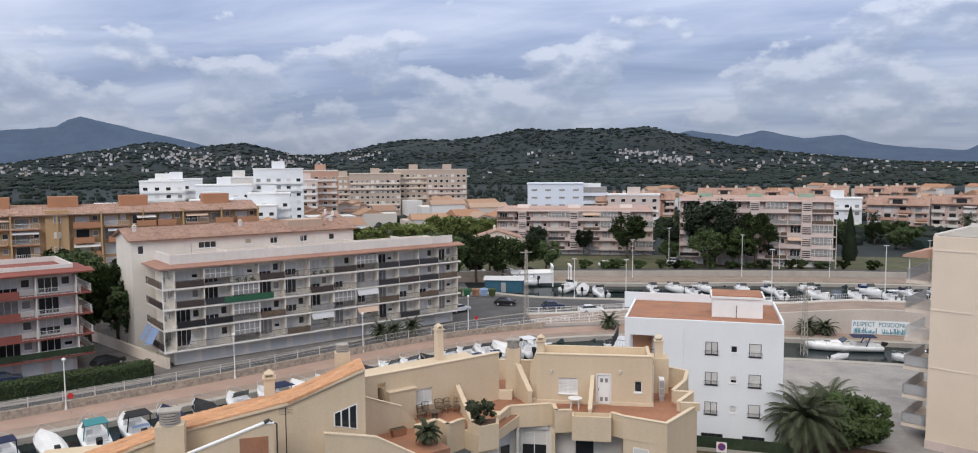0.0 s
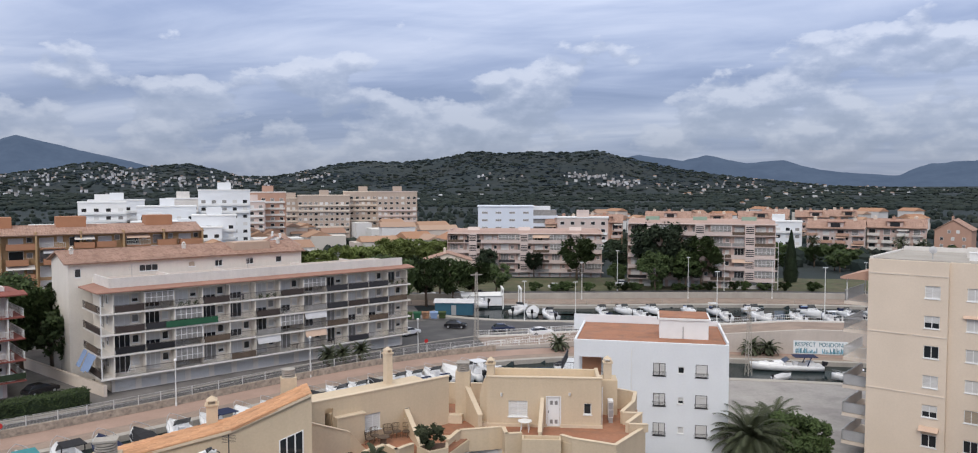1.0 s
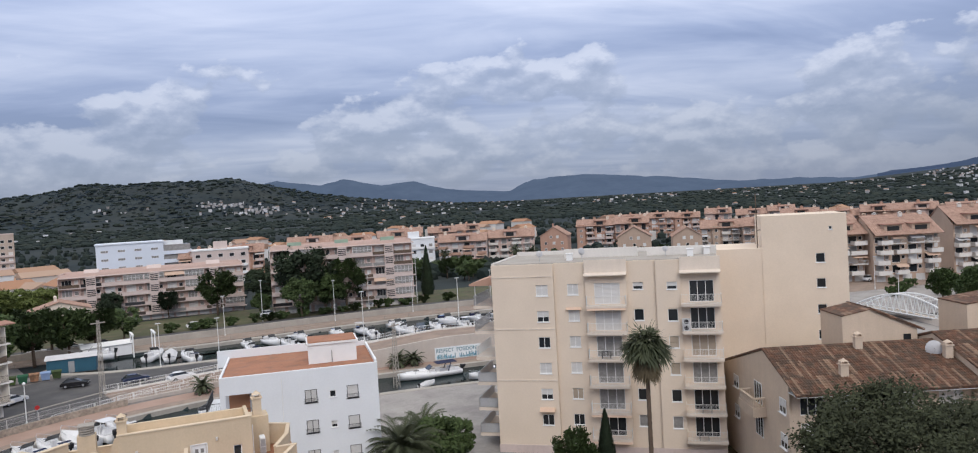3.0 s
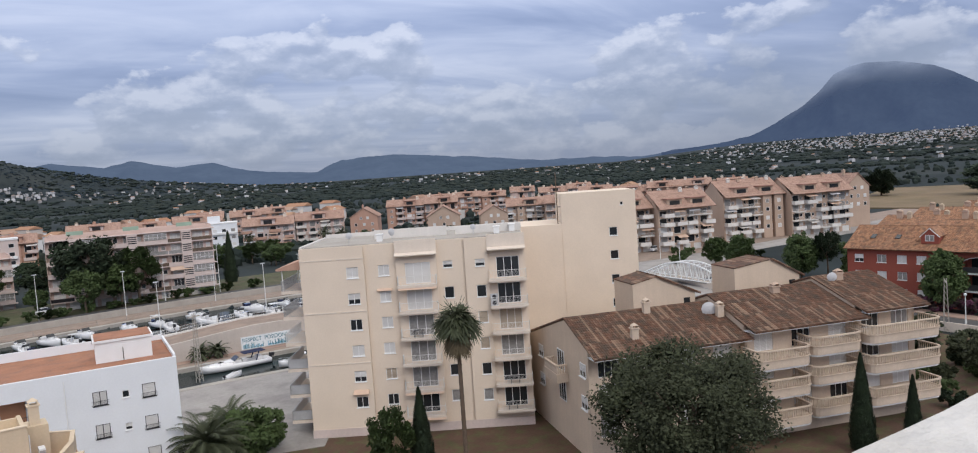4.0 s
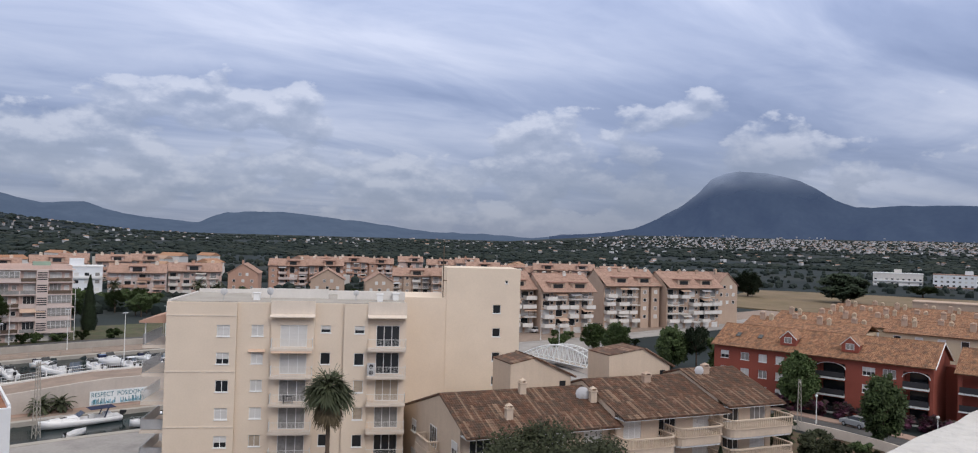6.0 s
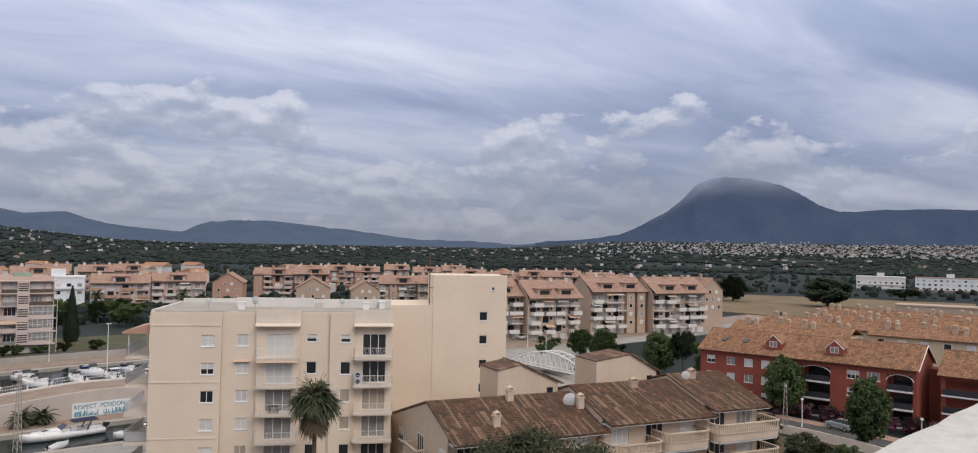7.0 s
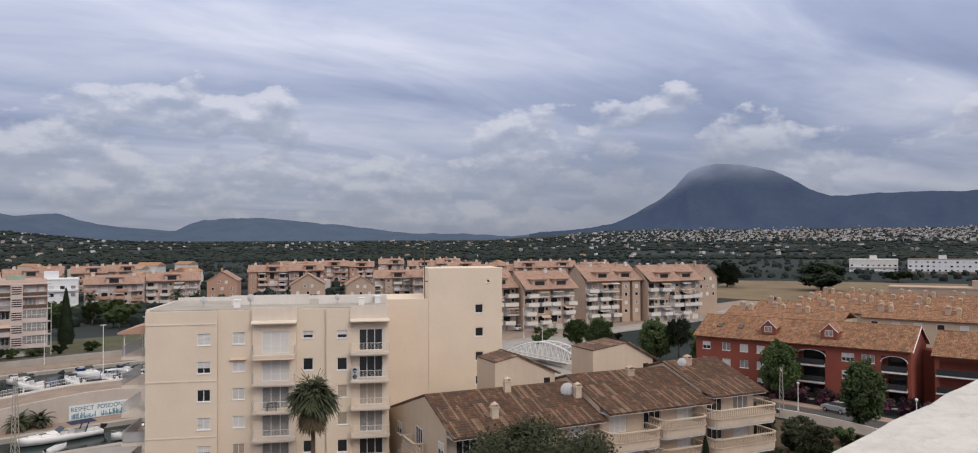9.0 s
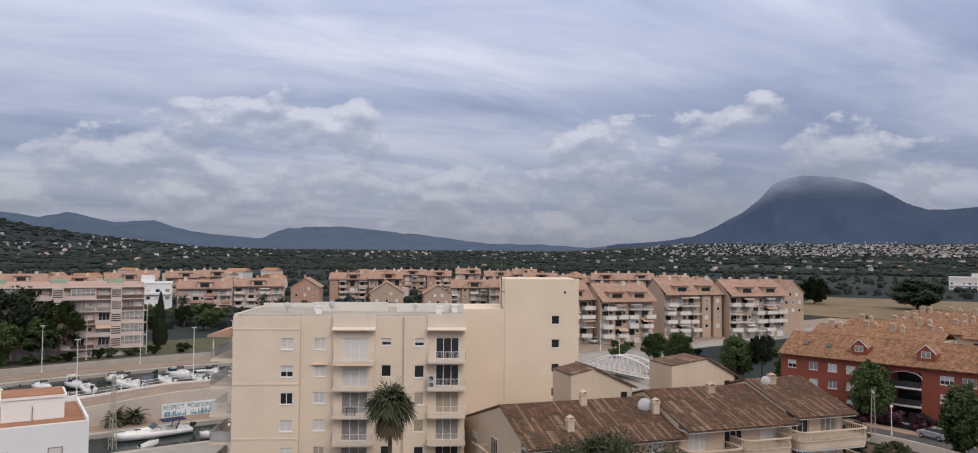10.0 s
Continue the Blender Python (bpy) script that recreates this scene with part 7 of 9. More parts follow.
# boats ashore
boat(6.5, 165.5, 170, 1.35, "", "", "white boat standing ashore", z=0.5, group="")
boat(17.5, 163, 60, 1.2, "", "", "white motor boat moored in the basin", group="basin boats")
boat(20, 160, 80, 1.2, "boat_grey", "", "covered motor boat moored in the basin", group="basin boats")


def shed(x, y, turn, w, d, h, wall, roof, label):
    b = thing("shed", pose(x, y, 0, 0, 0, turn), label, "shed")
    part("wall", Geo().box(-w / 2, w / 2, -d / 2, d / 2, 0, h), M[wall], b)
    part("roof", Geo().along_x([(-d / 2 - 0.3, h), (d / 2 + 0.3, h), (0, h + d * 0.16)], -w / 2 - 0.3, w / 2 + 0.3), M[roof], b)
    part("door", Geo().box(-0.5, 0.5, -d / 2 - 0.05, -d / 2 - 0.005, 0.02, 2.1), M["grey_metal"], b)
    return b


shed(3.2, 160, -8, 8, 4, 2.6, "teal_wall", "boat_grey", "blue harbour shed by the junction")
shed(9.5, 172, 5, 9, 4, 2.3, "hull_white", "white_paint", "white boat shelter at the end of the basin")
lift_frame = thing("boat_lift", pose(16, 168, 0), "white steel boat hoist on the quay", "boat hoist")
for dx in (-2, 2):
    for dy in (-2.5, 2.5):
        part("leg", Geo().box(dx - 0.12, dx + 0.12, dy - 0.12, dy + 0.12, 0.0, 4.2), M["white_paint"], lift_frame)
    part("beam", Geo().box(dx - 0.2, dx + 0.2, -2.7, 2.7, 4.2, 4.55), M["white_paint"], lift_frame)

BIN = Geo().loft([[(-0.6, -0.45, 0.15), (0.6, -0.45, 0.15), (0.6, 0.45, 0.15), (-0.6, 0.45, 0.15)], [(-0.75, -0.55, 1.25), (0.75, -0.55, 1.25), (0.75, 0.55, 1.25), (-0.75, 0.55, 1.25)]]).mesh("body")
LID = Geo().along_x([(-0.6, 1.25), (0.6, 1.25), (0.55, 1.42), (0.2, 1.6), (-0.2, 1.6), (-0.55, 1.42)], -0.8, 0.8).mesh("lid")
for i, (x, y, ma, nm) in enumerate(((-4.6, 153.2, "awning_green", "green"), (-2.9, 153.4, "tile_orange", "yellow"), (-1.2, 153.4, "awning_blue", "blue"), (0.5, 153.4, "leaf", "green"), (-6.3, 153, "leaf", "green"))):
    b = thing("recycling_bin", pose(x, y, 0.05), f"{nm} street recycling bin beside the road", "bin", "recycling bins")
    me, ml = BIN.copy(), LID.copy()
    part("body", me, M[ma], b)
    part("lid", ml, M[ma], b)


def street_lamp(x, y, h, z=0.0, arm=True, turn=0):
    b = thing("street_lamp", pose(x, y, z, 0, 0, turn), "slim pale metal street lamp", "street lamp", "street lamps")
    part("pole", Geo().tube((0, 0, -0.1), (0, 0, h), 0.085, 0.05, 7), M["white_metal"], b)
    part("base", Geo().tube((0, 0, -0.1), (0, 0, 0.5), 0.16, 0.12, 7), M["white_metal"], b)
    if arm:
        part("head", Geo().loft([[(-0.5, -0.14, h), (0.5, -0.14, h), (0.5, 0.14, h), (-0.5, 0.14, h)], [(-0.4, -0.08, h + 0.14), (0.4, -0.08, h + 0.14), (0.4, 0.08, h + 0.14), (-0.4, 0.08, h + 0.14)]]), M["grey_metal"], b)
    else:
        g = Geo()
        g.loft([[(0.22 * math.sin(t) * math.cos(a), 0.22 * math.sin(t) * math.sin(a), h + 0.2 - 0.22 * math.cos(t)) for a in [k * 0.7854 for k in range(8)]] for t in (0.3, 0.8, 1.57, 2.3, 2.8)])
        part("globe", g, M["white_paint"], b)
    return b


for x, y, h in ((-46.8, 81.5, 5.5), (-32.2, 93.5, 5.5), (-18.2, 106.5, 5.5), (-3.5, 120.5, 5.5)):
    street_lamp(x, y, h, arm=False)
for x, y, h, z in ((27, 148, 8, 0), (50, 132.5, 9, 2.6), (68, 128.5, 9, 3.6), (34, 178, 9, 0), (60, 178, 10, 0), (80, 176, 9, 0), (101, 172, 9, 0), (72, 186, 9, 0.9), (86, 186, 12, 0.9), (45, 188, 10, 0.9), (17, 150, 8, 0)):
    street_lamp(x, y, h, z)
for x, y, h in ((124.0, 28.5, 4.0), (146, 88, 8), (176, 112, 8), (203, 118, 8), (232, 112, 8), (262, 104, 8), (120, 12, 4)):
    street_lamp(x, y, h, 0.1, h > 5)


def lattice_pole(x, y, h, label):
    b = thing("power_pole", pose(x, y, 0, 0, 0, 20), label, "pole")
    w = lambda z: 0.34 - 0.2 * z / h
    for sx, sy in ((-1, -1), (1, -1), (1, 1), (-1, 1)):
        part("leg", Geo().tube((sx * w(0), sy * w(0), -0.2), (sx * w(h), sy * w(h), h), 0.05, n=4), M["concrete"], b)
    n = int(h / 0.8)
    g = Geo()
    for k in range(n):
        z0, z1 = h * k / n, h * (k + 1) / n
        for s in (-1, 1):
            g.tube((-w(z0), s * w(z0), z0), (w(z1), s * w(z1), z1), 0.025, n=3)
            g.tube((s * w(z0), -w(z0), z0), (s * w(z1), w(z1), z1), 0.025, n=3)
    part("bracing", g, M["concrete"], b)
    part("crossarm", Geo().box(-1.1, 1.1, -0.08, 0.08, h - 0.5, h - 0.35), M["concrete"], b)
    return b


lattice_pole(44.2, 104.6, 9.6, "weathered lattice power pole by the canal")
lattice_pole(6.4, 131.2, 12.0, "tall weathered lattice power pole by the road")
lattice_pole(118, 29.5, 7.5, "weathered lattice power pole by the lane")


def fence(name, line, off, h, z, ma, label, gap=2.0, bars=3, infill=0.0, thin=0.02):
    """Posts every gap metres with rails between; infill: thin uprights."""
    b = thing(name, pose(0, 0, 0), label, "railing")
    ns = normals(line)
    pts = []
    for p, n in zip(line, ns):
        q = p + n * off
        pts.append(Vector((q.x, q.y, z(p) if callable(z) else z)))
    post = Geo().box(-0.05, 0.05, -0.05, 0.05, -0.1, h).mesh("post")
    post.materials.append(M[ma])
    g, acc = Geo(), gap
    for p, q in zip(pts, pts[1:]):
        ln = (q - p).length
        acc += ln
        if acc >= gap:
            part("post", post, M[ma], b, at=tuple(p))
            acc = 0
        for k in range(bars):
            u = Vector((0, 0, h * (k + 1) / bars - 0.03))
            g.tube(p + u, q + u, max(0.024, thin * 1.75), n=4)
        if infill:
            m = int(ln / infill)
            for j in range(m):
                c = p + (q - p) * ((j + 0.5) / m)
                g.tube(c, c + Vector((0, 0, h)), thin, n=3)
    part("rail", g, M[ma], b)
    return b


fence("railing", [p for p in quay if p.x < 12], 7.62, 1.15, 0.93, "rail_grey", "pale metal railing above the stone wall", 2.4, 2, infill=0.13, thin=0.007)
solid("wall_stone", ribbon([p for p in quay if p.x < 12], 7.4, 7.9, -0.2, 0.95), M["stone"], "low rubble stone wall below the street", "wall")
fence("railing", wall, 9.75, 1.0, lambda p: ramp_top(p) - 0.1, "white_paint", "white balustrade along the ramp", 2.4, 2, infill=0.3)
fence("railing", [p for p in wall if p.x < 40], 0.25, 0.9, ramp_top, "white_paint", "white balustrade on the retaining wall", 2.4, 2, infill=0.3)
fence("railing", [p for p in street if p.x > -6], -4.5, 1.0, 0.1, "white_paint", "white balustrade along the curve of the street", 2.4, 2, infill=0.3)
fence("railing", prom, -5.6, 0.9, 0.1, "concrete", "thin railing of the promenade", 4.0, 2)

# the sign about sea-grass on the retaining wall
import_line = (Vector((56.5, 116.36, 0)), Vector((64.2, 114.45, 0)))
d = (import_line[1] - import_line[0])
turn = math.degrees(math.atan2(d.y, d.x))
sign = thing("sign", pose(import_line[0].x, import_line[0].y, 0, 0, 0, turn), "white painted wall sign with teal lettering and sea-grass stripes", "sign")
M["sign_white"] = mat("white_sign_paint", (0.72, 0.76, 0.78), 0.7, 0.08, 0.6, 6, 0.03)
M["sign_teal"] = mat("teal_sign_paint", (0.02, 0.16, 0.22), 0.7, 0.08, 0.6, 6, 0.03)
M["sign_blue"] = mat("light_blue_sign_paint", (0.16, 0.42, 0.58), 0.7, 0.08, 0.6, 6, 0.03)
part("panel", Geo().box(0, 8.2, -0.10, -0.03, 0.25, 2.35), M["sign_white"], sign)
tx = bpy.data.curves.new("lettering", "FONT")
tx.body, tx.size, tx.extrude = "RESPECT  POSIDONIA", 0.95, 0.01
tx.materials.append(M["sign_teal"])
txt = new("lettering", tx)
txt.parent = sign
txt.matrix_basis = pose(0.2, -0.115, 1.45, 90, 0, 0)
txt.scale = (0.86, 1, 1)
r = random.Random(5)
g, g2 = Geo(), Geo()
for k in range(46):
    x = 0.3 + 7.7 * k / 46
    if 19 < k < 24:
        continue
    (g if k % 3 else g2).box(x, x + 0.12, -0.125, -0.105, 0.35, 0.55 + r.random() * 0.7)
part("stripes", g, M["sign_teal"], sign)
part("stripes", g2, M["sign_blue"], sign)


# white arched footbridge by the lane
def footbridge():
    a, b = Vector((146, 96.5, 1.2)), Vector((137, 70, 0.6))
    d = b - a
    ob = thing("footbridge", pose(a.x, a.y, 0, 0, 0, math.degrees(math.atan2(d.y, d.x))), "white steel arched truss footbridge", "bridge")
    ln = d.length
    deck = Geo().box(0, ln, -1.3, 1.3, 0.8, 1.1)
    part("deck", deck, M["concrete"], ob)
    for s in (-1.4, 1.4):
        g = Geo()
        n = 16
        top = [Vector((ln * k / n, s, 1.2 + 3.6 * math.sin(math.pi * k / n))) for k in range(n + 1)]
        rings = []
        for k, p in enumerate(top):
            d = (top[min(k + 1, n)] - top[max(k - 1, 0)]).normalized()
            u = Vector((-d.z, 0, d.x))
            rings.append([p + u * 0.17 * math.cos(i * 1.0472) + Vector((0, 0.17 * math.sin(i * 1.0472), 0)) for i in range(6)])
        g.loft(rings)
        part("arch", g, M["white_paint"], ob)
        g = Geo()
        g.tube((0, s, 1.2), (ln, s, 1.2), 0.12, n=6)
        for k in range(1, n):
            g.tube(top[k], (ln * (k + (0.5 if k % 2 else -0.5)) / n, s, 1.2), 0.07, n=5)
            g.tube(top[k], (ln * (k - (0.5 if k % 2 else -0.5)) / n, s, 1.2), 0.07, n=5)
        part("truss", g, M["white_paint"], ob)
    g = Geo()
    for k in range(3, 14):
        x = ln * k / 16
        g.tube((x, -1.4, 1.2 + 3.6 * math.sin(math.pi * k / 16)), (x, 1.4, 1.2 + 3.6 * math.sin(math.pi * k / 16)), 0.05, n=4)
    part("cross_bracing", g, M["white_paint"], ob)
    for s in (-1.2, 1.2):
        part("pier", Geo().box(-0.8, 0.8, s - 0.25, s + 0.25, 0, 0.8), M["concrete"], ob)
        part("pier", Geo().box(ln - 0.8, ln + 0.8, s - 0.25, s + 0.25, 0, 0.8), M["concrete"], ob)
    return ob


footbridge()
# dark fence, and the round sign before the white house
f = thing("garden_fence", facing(16, 71.5), "dark hedge-backed fence before the white house", "fence")
part("panel", Geo().box(-2.6, 8.5, -0.05, 0.05, 0.0, 1.4), M["leaf_dark"], f)
part("wall", Geo().box(-2.6, 8.5, -0.12, 0.12, 0.0, 0.35), M["concrete"], f)
sg = thing("road_sign", facing(16, 69.5, 1.7), "round no-parking sign on a white board", "road sign")
part("pole", Geo().tube((0, 0, 0), (0, 0, 1.6), 0.04), M["grey_metal"], sg)
part("board", Geo().box(-0.45, 0.45, -0.08, -0.045, 0.75, 1.7), M["white_paint"], sg)
M["sign_red"] = mat("red_sign_paint", (0.45, 0.03, 0.03), 0.5, 0.04, 1, 5, 0)
M["sign_navy"] = mat("blue_sign_paint", (0.03, 0.07, 0.28), 0.5, 0.04, 1, 5, 0)
part("ring", Geo().tube((0, -0.1, 1.28), (0, -0.085, 1.28), 0.34, n=24), M["sign_red"], sg)
part("disc", Geo().tube((0, -0.115, 1.28), (0, -0.101, 1.28), 0.26, n=24), M["sign_navy"], sg)
part("bar", Geo().box(-0.28, 0.28, -0.125, -0.116, -0.03, 0.03), M["sign_red"], sg, at=pose(0, 0, 1.28, 0, 45, 0))
for x, y in ((-45.5, 80.2), (-2.2, 121.2)):
    sg = thing("road_sign", pose(x, y, 0.05, 0, 0, 20), "round red road sign on a thin post", "road sign")
    part("pole", Geo().tube((0, 0, 0), (0, 0, 2.3), 0.04), M["grey_metal"], sg)
    part("disc", Geo().tube((0, -0.06, 2.0), (0, -0.03, 2.0), 0.32, n=20), M["sign_red"], sg)
# low walls of the drive between the flats
solid("wall_drive", Geo().box(0, 26, 0, 0.4, -0.3, 1.5), M["cream_trim"], "pale stepped garden wall beside the drive", "wall", m=pose(-42.5, 98.5, 0, 0, 0, 138))
solid("wall_low", Geo().box(0, 28, 0, 0.35, -0.3, 0.22), M["concrete"], "low white wall below the hedge", "wall", m=pose(-64.5, 76.0, 0, 0, 0, 38.5))
solid("pavement_drive", Geo().prism([(-66, 92), (-60, 88), (-44, 97), (-58, 112), (-72, 104)], -0.3, 0.03), M["drive"], "grey concrete drive between the flats", "drive")


# ---------------------------------------------------------------- distance: trees, houses and the town
def blob(seed):
    """A low tree shape of few faces."""
    bm = bmesh.new()
    bmesh.ops.create_icosphere(bm, subdivisions=1, radius=1)
    r = random.Random(seed)
    for v in bm.verts:
        v.co *= r.uniform(0.72, 1.2)
    vs = np.array([v.co[:] for v in bm.verts])
    fs = np.array([[v.index for v in f.verts] for f in bm.faces])
    bm.free()
    vs[:, 2] = np.maximum(vs[:, 2], -0.55)
    return vs, fs


def scatter(name, label, shapes, places, material, category):
    """places: x, y, z, radius, height."""
    V, F, n = [], [], 0
    for i, (x, y, z, rad, h) in enumerate(places):
        vs, fs = shapes[i % len(shapes)]
        a = i * 2.4
        c, s = math.cos(a), math.sin(a)
        p = np.empty_like(vs)
        p[:, 0] = (vs[:, 0] * c - vs[:, 1] * s) * rad + x
        p[:, 1] = (vs[:, 0] * s + vs[:, 1] * c) * rad + y
        p[:, 2] = (vs[:, 2] + 0.55) * h / 1.55 + z - 0.3
        V.append(p)
        F.append(fs + n)
        n += len(vs)
    me = bpy.data.meshes.new(name)
    me.from_pydata(np.concatenate(V).tolist(), [], np.concatenate(F).tolist())
    me.materials.append(material)
    return tagged(new(name, me), label, category, "", "stuff")


def island_mat(name, cols, rough=0.95):
    ma = bpy.data.materials.new(name)
    ma.use_nodes = True
    nt = ma.node_tree
    ge, r, b = nt.nodes.new("ShaderNodeNewGeometry"), nt.nodes.new("ShaderNodeValToRGB"), nt.nodes["Principled BSDF"]
    e = r.color_ramp.elements
    while len(e) < len(cols):
        e.new(0.5)
    for k, (el, c) in enumerate(zip(e, cols)):
        el.position, el.color = k / (len(cols) - 1), (*c, 1)
    nt.links.new(ge.outputs["Random Per Island"], r.inputs[0])
    nt.links.new(r.outputs[0], b.inputs["Base Color"])
    b.inputs["Roughness"].default_value = rough
    b.inputs["Specular IOR Level"].default_value = 0.1
    return ma


# tree greens shifted to blue-grey, so the colour holds the distance haze
M["far_trees"] = island_mat("hazy_plain_trees", [(0.019, 0.027, 0.026), (0.026, 0.035, 0.030), (0.030, 0.039, 0.034), (0.022, 0.032, 0.031), (0.040, 0.047, 0.038)])
M["far_walls"] = island_mat("far_house_walls", [(0.70, 0.69, 0.66), (0.55, 0.50, 0.44), (0.72, 0.71, 0.70), (0.50, 0.40, 0.32), (0.62, 0.60, 0.58), (0.66, 0.62, 0.55)])
M["town_walls"] = island_mat("town_walls", [(0.62, 0.63, 0.66), (0.42, 0.40, 0.40), (0.70, 0.71, 0.74), (0.30, 0.27, 0.27), (0.58, 0.58, 0.60), (0.20, 0.20, 0.21), (0.66, 0.66, 0.68)])
M["far_roofs"] = island_mat("far_house_roofs", [(0.34, 0.18, 0.11), (0.42, 0.27, 0.18), (0.30, 0.19, 0.14), (0.45, 0.33, 0.25)])

BLOBS = [blob(k) for k in range(9)]
r = random.Random(17)


def polar(a, d):
    return d * math.sin(radians(a)), d * math.cos(radians(a))


BUILT = [(-52, -14, 0, 215), (-14, 14, 0, 262), (14, 40, 0, 270), (40, 75, 0, 330), (68, 110, 0, 235), (70, 96, 330, 540)]
mid = []
while len(mid) < 7000:
    a, d = r.uniform(-60, 110), 190 * math.exp(r.random() * 1.75)
    if any(p <= a <= q and s <= d <= t for p, q, s, t in BUILT):
        continue
    if bumps(*polar(a, d), 130, 9.0) < -0.45:
        continue
    x, y = polar(a, d)
    s = r.uniform(1.4, 3.3)
    mid.append((x, y, plain(a, d), s, s * r.uniform(1.2, 1.9)))
scatter("woodland_near", "dark green orchard and garden trees of the plain", BLOBS, mid, M["far_trees"], "trees")
far = []
while len(far) < 17000:
    a, d = r.uniform(-60, 115), 900 * math.exp(r.random() * 1.15)
    x, y = polar(a, d)
    if bumps(x, y, 300, 2.0) < -0.4:
        continue
    z = land_z(a, d)
    s = r.uniform(2.2, 4.8) * (1 + d / 5000)
    far.append((x, y, z, s * 1.3, s * 0.9))
scatter("woodland_far", "dark green orchards and woods of the far plain", BLOBS, far, M["far_trees"], "trees")
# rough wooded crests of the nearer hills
crest = []
while len(crest) < 13000:
    a, d = r.uniform(-38, 27), r.uniform(1750, 2900)
    z = land_z(a, d)
    if z < plain(a, d) + 12:
        continue
    x, y = polar(a, d)
    s = r.uniform(2.2, 4.4)
    crest.append((x, y, z - 1, s * 1.3, s * 0.62))
# blue haze in front of the hills is mixed into these base colours
M["hill_trees"] = island_mat("hazy_hill_pines", [(0.018, 0.029, 0.040), (0.021, 0.033, 0.044), (0.024, 0.036, 0.047)])
scatter("woodland_hills", "dark pine woods in bluish haze on the nearer hills", BLOBS, crest, M["hill_trees"], "trees")


def houses(name, label, places, category="houses", walls="far_walls"):
    """Small far houses: walls and pitched or flat roofs. places: x, y, z, wide, deep, high, turn, pitched."""
    W, R = Geo(), Geo()
    for x, y, z, w, dp, h, t, pitched in places:
        c, s = math.cos(t), math.sin(t)
        f = lambda u, v, k: (x + u * c - v * s, y + u * s + v * c, z + k)
        b = [(-w / 2, -dp / 2), (w / 2, -dp / 2), (w / 2, dp / 2), (-w / 2, dp / 2)]
        W.add([f(u, v, -3) for u, v in b] + [f(u, v, h) for u, v in b], [(0, 1, 5, 4), (1, 2, 6, 5), (2, 3, 7, 6), (3, 0, 4, 7), (4, 5, 6, 7)])
        if pitched:
            e = [(u * 1.08, v * 1.08) for u, v in b]
            k = dp * 0.22
            R.add([f(u, v, h) for u, v in e] + [f(-w / 2 * 1.05, 0, h + k), f(w / 2 * 1.05, 0, h + k)], [(0, 1, 5, 4), (2, 3, 4, 5), (1, 2, 5), (3, 0, 4)])
    ob = new(name, W.mesh(name, fix=False))
    ob.data.materials.append(M[walls])
    tagged(ob, label, category, "", "stuff")
    if R.v:
        o2 = new(name + "_roofs", R.mesh(name, fix=False))
        o2.data.materials.append(M["far_roofs"])
        tagged(o2, "tan tiled roofs of far houses", "roofs", "", "stuff")


M["villa_walls"] = island_mat("white_villa_walls", [(0.62, 0.62, 0.64), (0.34, 0.33, 0.33), (0.72, 0.72, 0.74), (0.25, 0.23, 0.22), (0.48, 0.48, 0.49)])
pl = []
# villas in clusters on the hills: bearing, elevation, their spreads, number
for ca, ce, sa, se, n in ((11.0, 0.95, 0.9, 0.22, 55), (13.0, 0.35, 1.2, 0.22, 55), (-27, 0.75, 1.6, 0.35, 60), (-22.6, 0.9, 1.3, 0.4, 75), (-19.5, 0.35, 2.0, 0.35, 90), (-14.5, 0.55, 1.2, 0.3, 60), (-9.4, 0.7, 0.9, 0.4, 40), (-30, -0.2, 2.5, 0.3, 60), (4, 0.8, 1.5, 0.2, 8), (20, 0.3, 3, 0.25, 36)):
    k = tries = 0
    while k < n and tries < 9000:
        tries += 1
        a, d = r.gauss(ca, sa), r.uniform(1450, 2740)
        z = land_z(a, d)
        e = math.degrees(math.atan2(z - EYE, d))
        if r.random() < math.exp(-((e - ce) / se) ** 2):
            s = r.uniform(0.35, 0.85)
            pl.append((*polar(a, d), z + 2.0, 8.0 * s, 5.5 * s, 4.6 * s, r.uniform(0, 3), r.random() < 0.3))
            k += 1
# and strewn over the plain
for a0, a1, d0, d1, n in ((15, 40, 1500, 3000, 60), (-10, 60, 600, 2600, 60), (40, 66, 1300, 3000, 110), (62, 95, 900, 2000, 90)):
    for k in range(n):
        a, d = r.uniform(a0, a1), r.uniform(d0, d1)
        s = r.uniform(0.4, 0.9) * (0.75 + d / 4500)
        z = land_z(a, d)
        if z < plain(a, d) + 40:
            pl.append((*polar(a, d), z + 1.2, 8.0 * s, 5.5 * s, 3.6 * s, r.uniform(0, 3), r.random() < 0.45))
houses("villas", "white villas strewn over hills and plain", pl, walls="villa_walls")
pl, green = [], []
for k in range(5600):
    a = r.gauss(83, 9.5)
    d = 2050 + 1150 * r.random()
    if a < 60 or a > 112 or bumps(*polar(a, d), 160, 3.0) < -0.35:
        continue
    x, y = polar(a, d)
    s = r.uniform(0.28, 0.8)
    z = land_z(a, d)
    pl.append((x, y, z, 9 * s, 7 * s, r.uniform(2.5, 6.0), r.uniform(0, 3), r.random() < 0.25))
    if k % 2:
        g = r.uniform(3, 6)
        green.append((x + r.uniform(-14, 14), y - 12, z, g * 1.3, g * 1.3))
